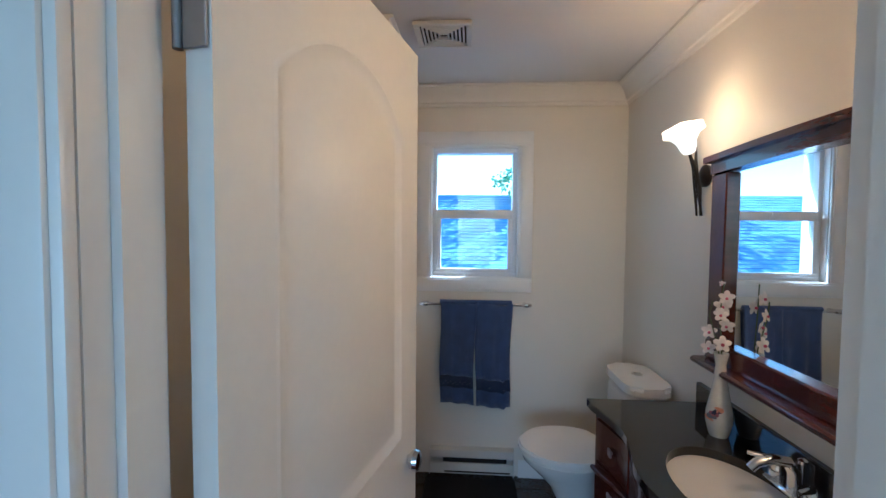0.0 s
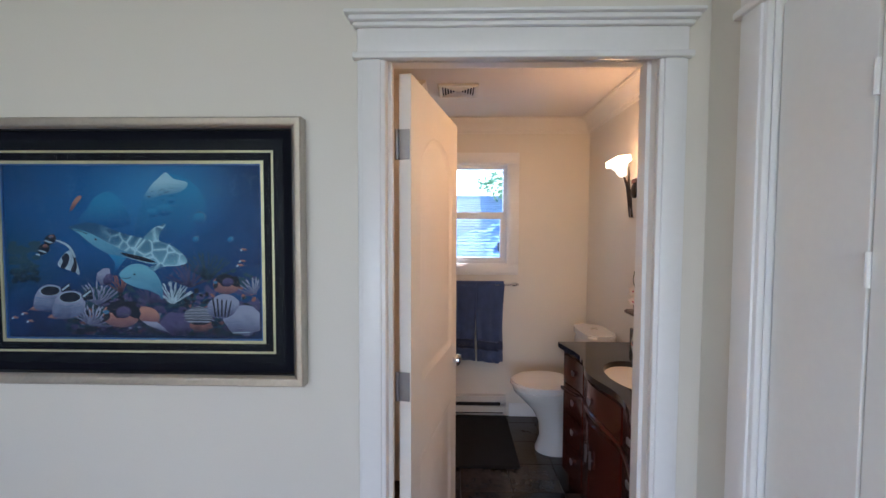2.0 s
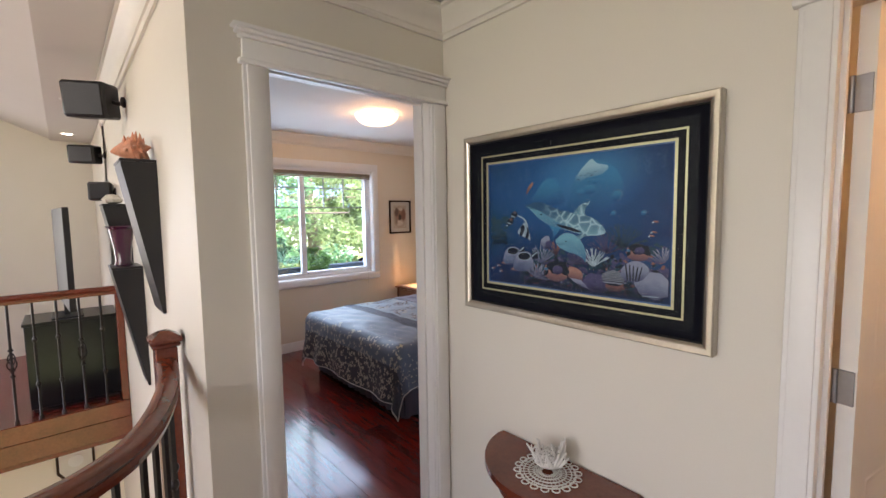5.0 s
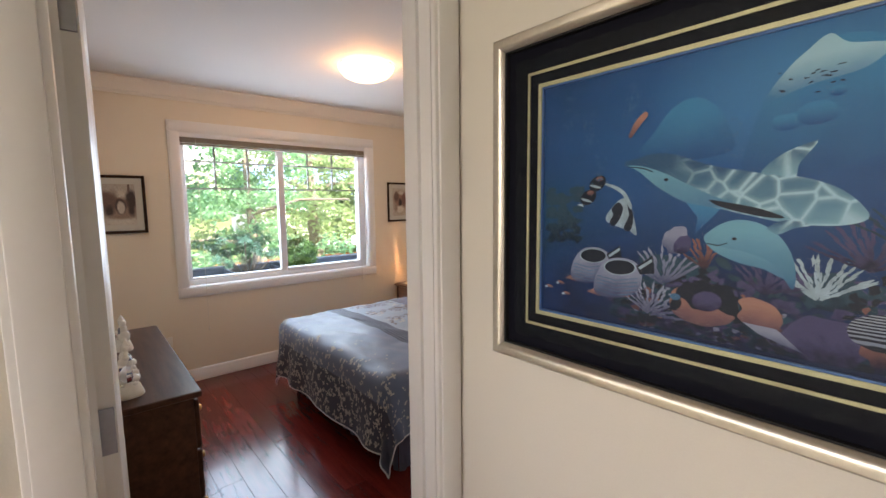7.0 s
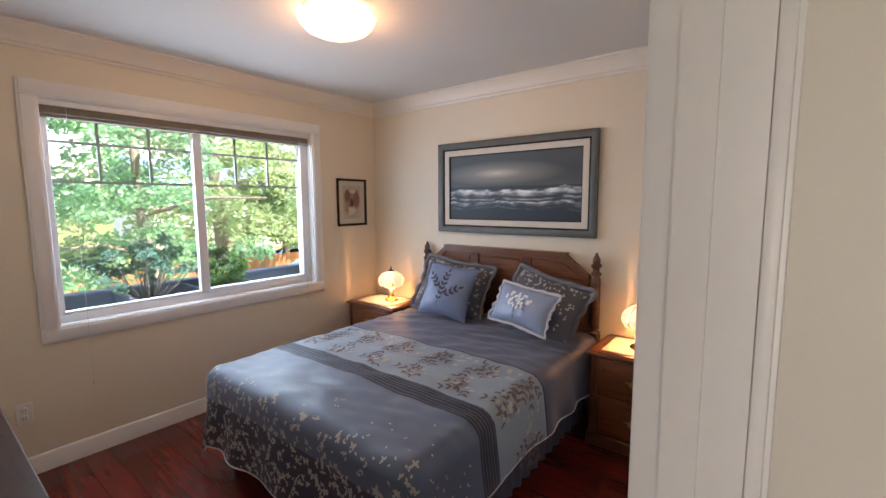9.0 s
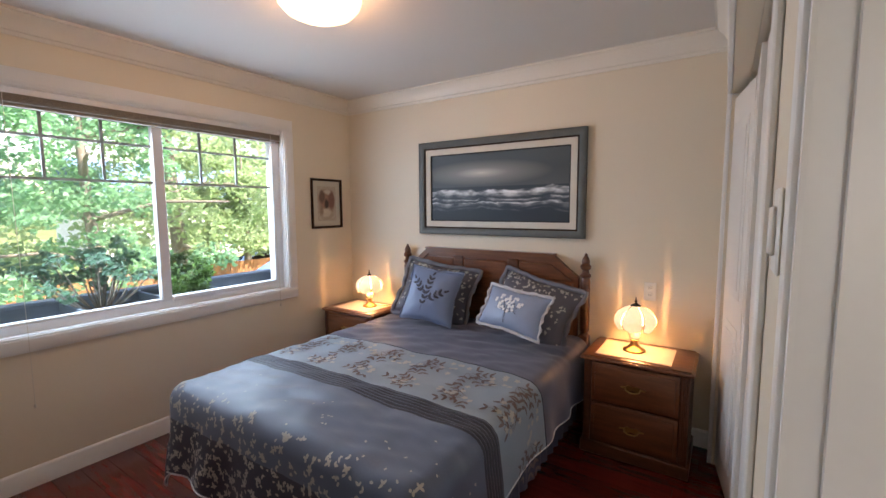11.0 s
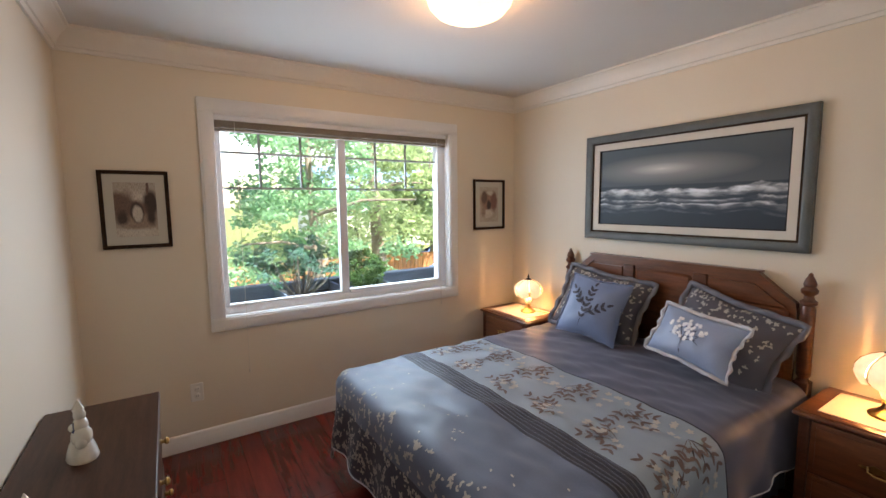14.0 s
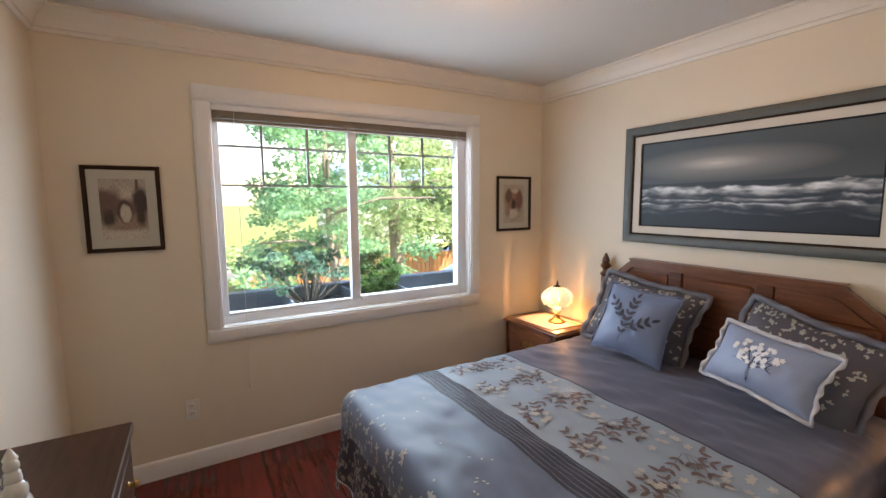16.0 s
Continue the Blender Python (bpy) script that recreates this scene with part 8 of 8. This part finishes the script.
# parked car
car = thing("parked_car", pose(-25.0, 16.0, GZ, 0, 0, 78), "black parked car behind the fence", "car")
prof = [(-2.2, 0.35), (-2.22, 0.75), (-2.0, 0.92), (-1.35, 1.0), (-0.85, 1.40), (-0.2, 1.47), (0.6, 1.42), (1.25, 1.02), (2.0, 0.90), (2.2, 0.70), (2.2, 0.35)]
body = prism(bmesh.new(), prof, -0.86, 0.86)
bmesh.ops.bevel(body, geom=[e for e in body.edges if abs(e.verts[0].co.y - e.verts[1].co.y) < 0.01], offset=0.12, segments=3, affect="EDGES")
part("body", body, M_CAR, car)
for s in (-1, 1):
    part("side_window", prism(bmesh.new(), [(-1.05, 1.03), (-0.75, 1.34), (0.5, 1.36), (1.0, 1.05)], s * 0.862, s * 0.868), M_GRAN, car)
wh = None
for x in (-1.4, 1.35):
    for s in (-1, 1):
        w_ = part("wheel", lathe(bmesh.new(), [(0.20, -0.10), (0.31, -0.10), (0.33, -0.06), (0.33, 0.06), (0.31, 0.10), (0.20, 0.10)], 24, pose(x, s * 0.80, 0.33, 90)), M_TYRE, car)
        part("rim", lathe(bmesh.new(), [(0.02, -0.08), (0.20, -0.085), (0.20, 0.085), (0.02, 0.08)], 20, pose(x, s * 0.80, 0.33, 90)), M_CHROME, w_)

# houses
hs = thing("house", (-44, 22, GZ), "white house across the street", "house")
part("wall", boxes((-5, 5, -10, 10, 0, 5.2)), M_SIDING, hs)
part("roof", prism(bmesh.new(), [(-5.6, 5.1), (0, 8.0), (5.6, 5.1), (5.6, 5.35), (0, 8.3), (-5.6, 5.35)], -10.6, 10.6), M_SHING, hs)
for i in range(4):
    for z in (0.9, 3.3):
        wd = part("window", boxes((5.0, 5.06, -8.4 + i * 4.6, -6.8 + i * 4.6, z, z + 1.3)), M_TRIM, hs)
        part("pane", boxes((5.06, 5.075, -8.3 + i * 4.6, -6.9 + i * 4.6, z + 0.1, z + 1.2)), M_GRAN, wd)
copy_thing(hs, pose(-46, -9, GZ))["label"] = "white house beyond the driveway"

nb = thing("house", (1.5, 8.0, GZ), "neighbouring house with a grey shingle roof", "house")
part("wall", boxes((-9, 6, -3.1, 5.5, 0, 2.7)), M_SIDING, nb)
part("roof_deck", prism(bmesh.new(), [(-3.9, 2.62), (1.6, 5.13), (7.1, 2.62), (7.1, 2.50), (1.6, 5.0), (-3.9, 2.50)], -10, 7, Matrix(((0, 1, 0, 0), (1, 0, 0, 0), (0, 0, 1, 0), (0, 0, 0, 1)))), M_SHING, nb)
sg = bmesh.new()
slope = math.atan2(2.51, 5.5)
q = random.Random(17)
for i in range(42):
    s = i * 0.142
    y, z = -3.92 + s * math.cos(slope), 2.635 + s * math.sin(slope)
    x = -6.0 + (i % 2) * 0.15
    while x < 6:
        w = q.uniform(0.22, 0.42)
        t = q.uniform(0.006, 0.016)
        vs = [sg.verts.new(p) for p in ((x, y, z + t), (x + w - 0.008, y, z + t), (x + w - 0.008, y + 0.155 * math.cos(slope), z + 0.155 * math.sin(slope) + 0.002), (x, y + 0.155 * math.cos(slope), z + 0.155 * math.sin(slope) + 0.002), (x, y, z - 0.004), (x + w - 0.008, y, z - 0.004))]
        sg.faces.new(vs[:4]), sg.faces.new((vs[4], vs[5], vs[1], vs[0]))
        x += w
d = bpy.data.meshes.new("shingles")
sg.to_mesh(d)
nm = M_SHING.copy()
nt = nm.node_tree
gi = nt.nodes.new("ShaderNodeNewGeometry")
rr = [k for k in nt.nodes if k.type == "VALTORGB"][0]
mm = nt.nodes.new("ShaderNodeMath")
mm.operation = "MULTIPLY_ADD"
mm.inputs[1].default_value = 0.35
old = rr.inputs[0].links[0].from_socket
nt.links.new(gi.outputs["Random Per Island"], mm.inputs[0]), nt.links.new(old, mm.inputs[2])
nt.links.new(mm.outputs[0], rr.inputs[0])
rr.color_ramp.elements[1].position = 1.0
d.materials.append(nm)
ob = new("shingles", d)
ob.parent = nb
ob["kind"] = "stuff"
part("roof_vent", boxes((0.9, 1.15, -1.2, -0.95, 3.8, 4.05), bev=0.02), M_IRON, nb)

# planter boxes on the ledge outside the bedroom window
PX = XW - 0.2
pt = thing("planter_box", (PX - 0.30, 0.75, 0.56), "weathered grey timber planter below the bedroom window", "planter")
for x0, x1, y0, y1 in ((-0.30, -0.26, -1.2, 1.25), (0.24, 0.28, -1.2, 1.25), (-0.26, 0.24, -1.2, -1.16), (-0.26, 0.24, 1.21, 1.25), (-0.26, 0.24, -0.42, -0.40), (-0.26, 0.24, 0.05, 0.07), (-0.26, 0.24, 0.46, 0.48)):
    part("board", boxes((x0, x1, y0, y1, 0.0, 0.275), bev=0.004), M_PLANT, pt)
part("cap_board", boxes((-0.33, -0.235, -1.22, 1.27, 0.276, 0.30), (-0.235, 0.24, 1.19, 1.27, 0.276, 0.30), bev=0.004), M_PLANT, pt)
part("floor_board", boxes((-0.26, 0.24, -1.16, 1.21, 0.0, 0.03)), M_PLANT, pt)
part("soil", boxes((-0.258, 0.238, -0.398, 0.048, 0.031, 0.20)), M_SOIL, pt)
part("soil", boxes((-0.258, 0.238, 0.072, 0.458, 0.031, 0.20)), M_SOIL, pt)
for y in (-1.0, 1.0):
    part("bracket", boxes((-0.25, 0.29, y - 0.02, y + 0.02, -0.06, -0.001)), M_PLANT, pt)


def shrub(name, m, label, clumps, count, size, material, stems, seed, hug=0.6):
    ob = thing(name, m, label, "shrub")
    q = random.Random(seed)
    st = bmesh.new()
    for c, r in stems:
        c = Vector(c)
        tube(st, [Vector((c.x * 0.1, c.y * 0.1, 0)), Vector((c.x * 0.6, c.y * 0.6, c.z * 0.45)), c], [0.006, 0.005, 0.002], 5)
    part("stem", st, M_BARK, ob)
    lv = bmesh.new()
    leaf_cloud(lv, [(Vector(c), r) for c, r in clumps], count, size, q, 1.0)
    d = bpy.data.meshes.new("leaves")
    lv.to_mesh(d)
    lv.free()
    d.materials.append(material)
    o = new("leaves", d)
    o.parent = ob
    return ob


q = random.Random(9)
cl_ = []
for i in range(60):
    d = Vector((q.gauss(0, 1), q.gauss(0, 1), q.gauss(0, 1))).normalized()
    cl_.append(((0.155 * d.x, 0.155 * d.y, 0.20 + 0.155 * d.z), 0.045))
cl_.append(((0, 0, 0.2), 0.14))
shrub("boxwood_shrub", pose(PX - 0.28, 1.02, 0.76), "round clipped boxwood shrub in the planter", cl_, 5200, 0.028, M_BUSHL, [((0.05, 0.02, 0.2), 1), ((-0.04, 0.03, 0.2), 1)], 41)
stems, cl_ = [], []
for i in range(34):
    a, r = q.uniform(0, 6.28), 0.40 * q.random() ** 0.5
    top = (0.5 * r * math.cos(a), r * math.sin(a) * 1.15, 0.14 + 0.30 * q.random() + 0.1 * (1 - r / 0.4))
    stems.append((top, 1))
    cl_.append((top, 0.055))
shrub("azalea_shrub", pose(PX - 0.28, 0.48, 0.76), "loose dark-leaved shrub in the planter", cl_, 1250, 0.045, M_SHRUB, stems, 42)

# ---- floor pieces ----
def planks(parent, x0, x1, y0, y1, seed, w=0.125, length=1.22, keep=None):
    """Floor boards that run along x, with staggered ends."""
    q = random.Random(seed)
    base = {}
    y, r = y0, 0
    while y < y1 - 0.005:
        wy = min(w, y1 - y)
        x = x0 - q.uniform(0, length)
        while x < x1:
            a, b = max(x, x0), min(x + length, x1)
            if b - a > 0.02:
                key = (round(b - a, 3), round(wy, 3))
                if key not in base:
                    bm = boxes((0, b - a - 0.0012, 0, wy - 0.0012, -0.0075, 0.0), bev=0.0008)
                    base[key] = mesh("plank", bm, M_PLANK, False)
                ob = new("plank", base[key])
                ob.parent = parent
                ob.matrix_basis = pose(a, y, 0)
            x += length
        y += w


planks(floor_bed, XW, -0.001, YS, YN, 3)
planks(floor_hall, 0.0, HR, -1.6, 0.066, 4)
tile = None
for i in range(7):
    for j in range(8):
        x, y = 0.70 + i * 0.305, 0.068 + j * 0.305
        if x > BX:
            continue
        if tile is None:
            tile = new("tile", mesh("tile", boxes((0, min(0.300, 9), 0, 0.300, -0.006, 0.0), bev=0.0015), M_TILE, False))
        else:
            tile = tile.copy()
            scene.collection.objects.link(tile)
        tile.parent = floor_bath
        tile.matrix_basis = pose(x, y, 0)
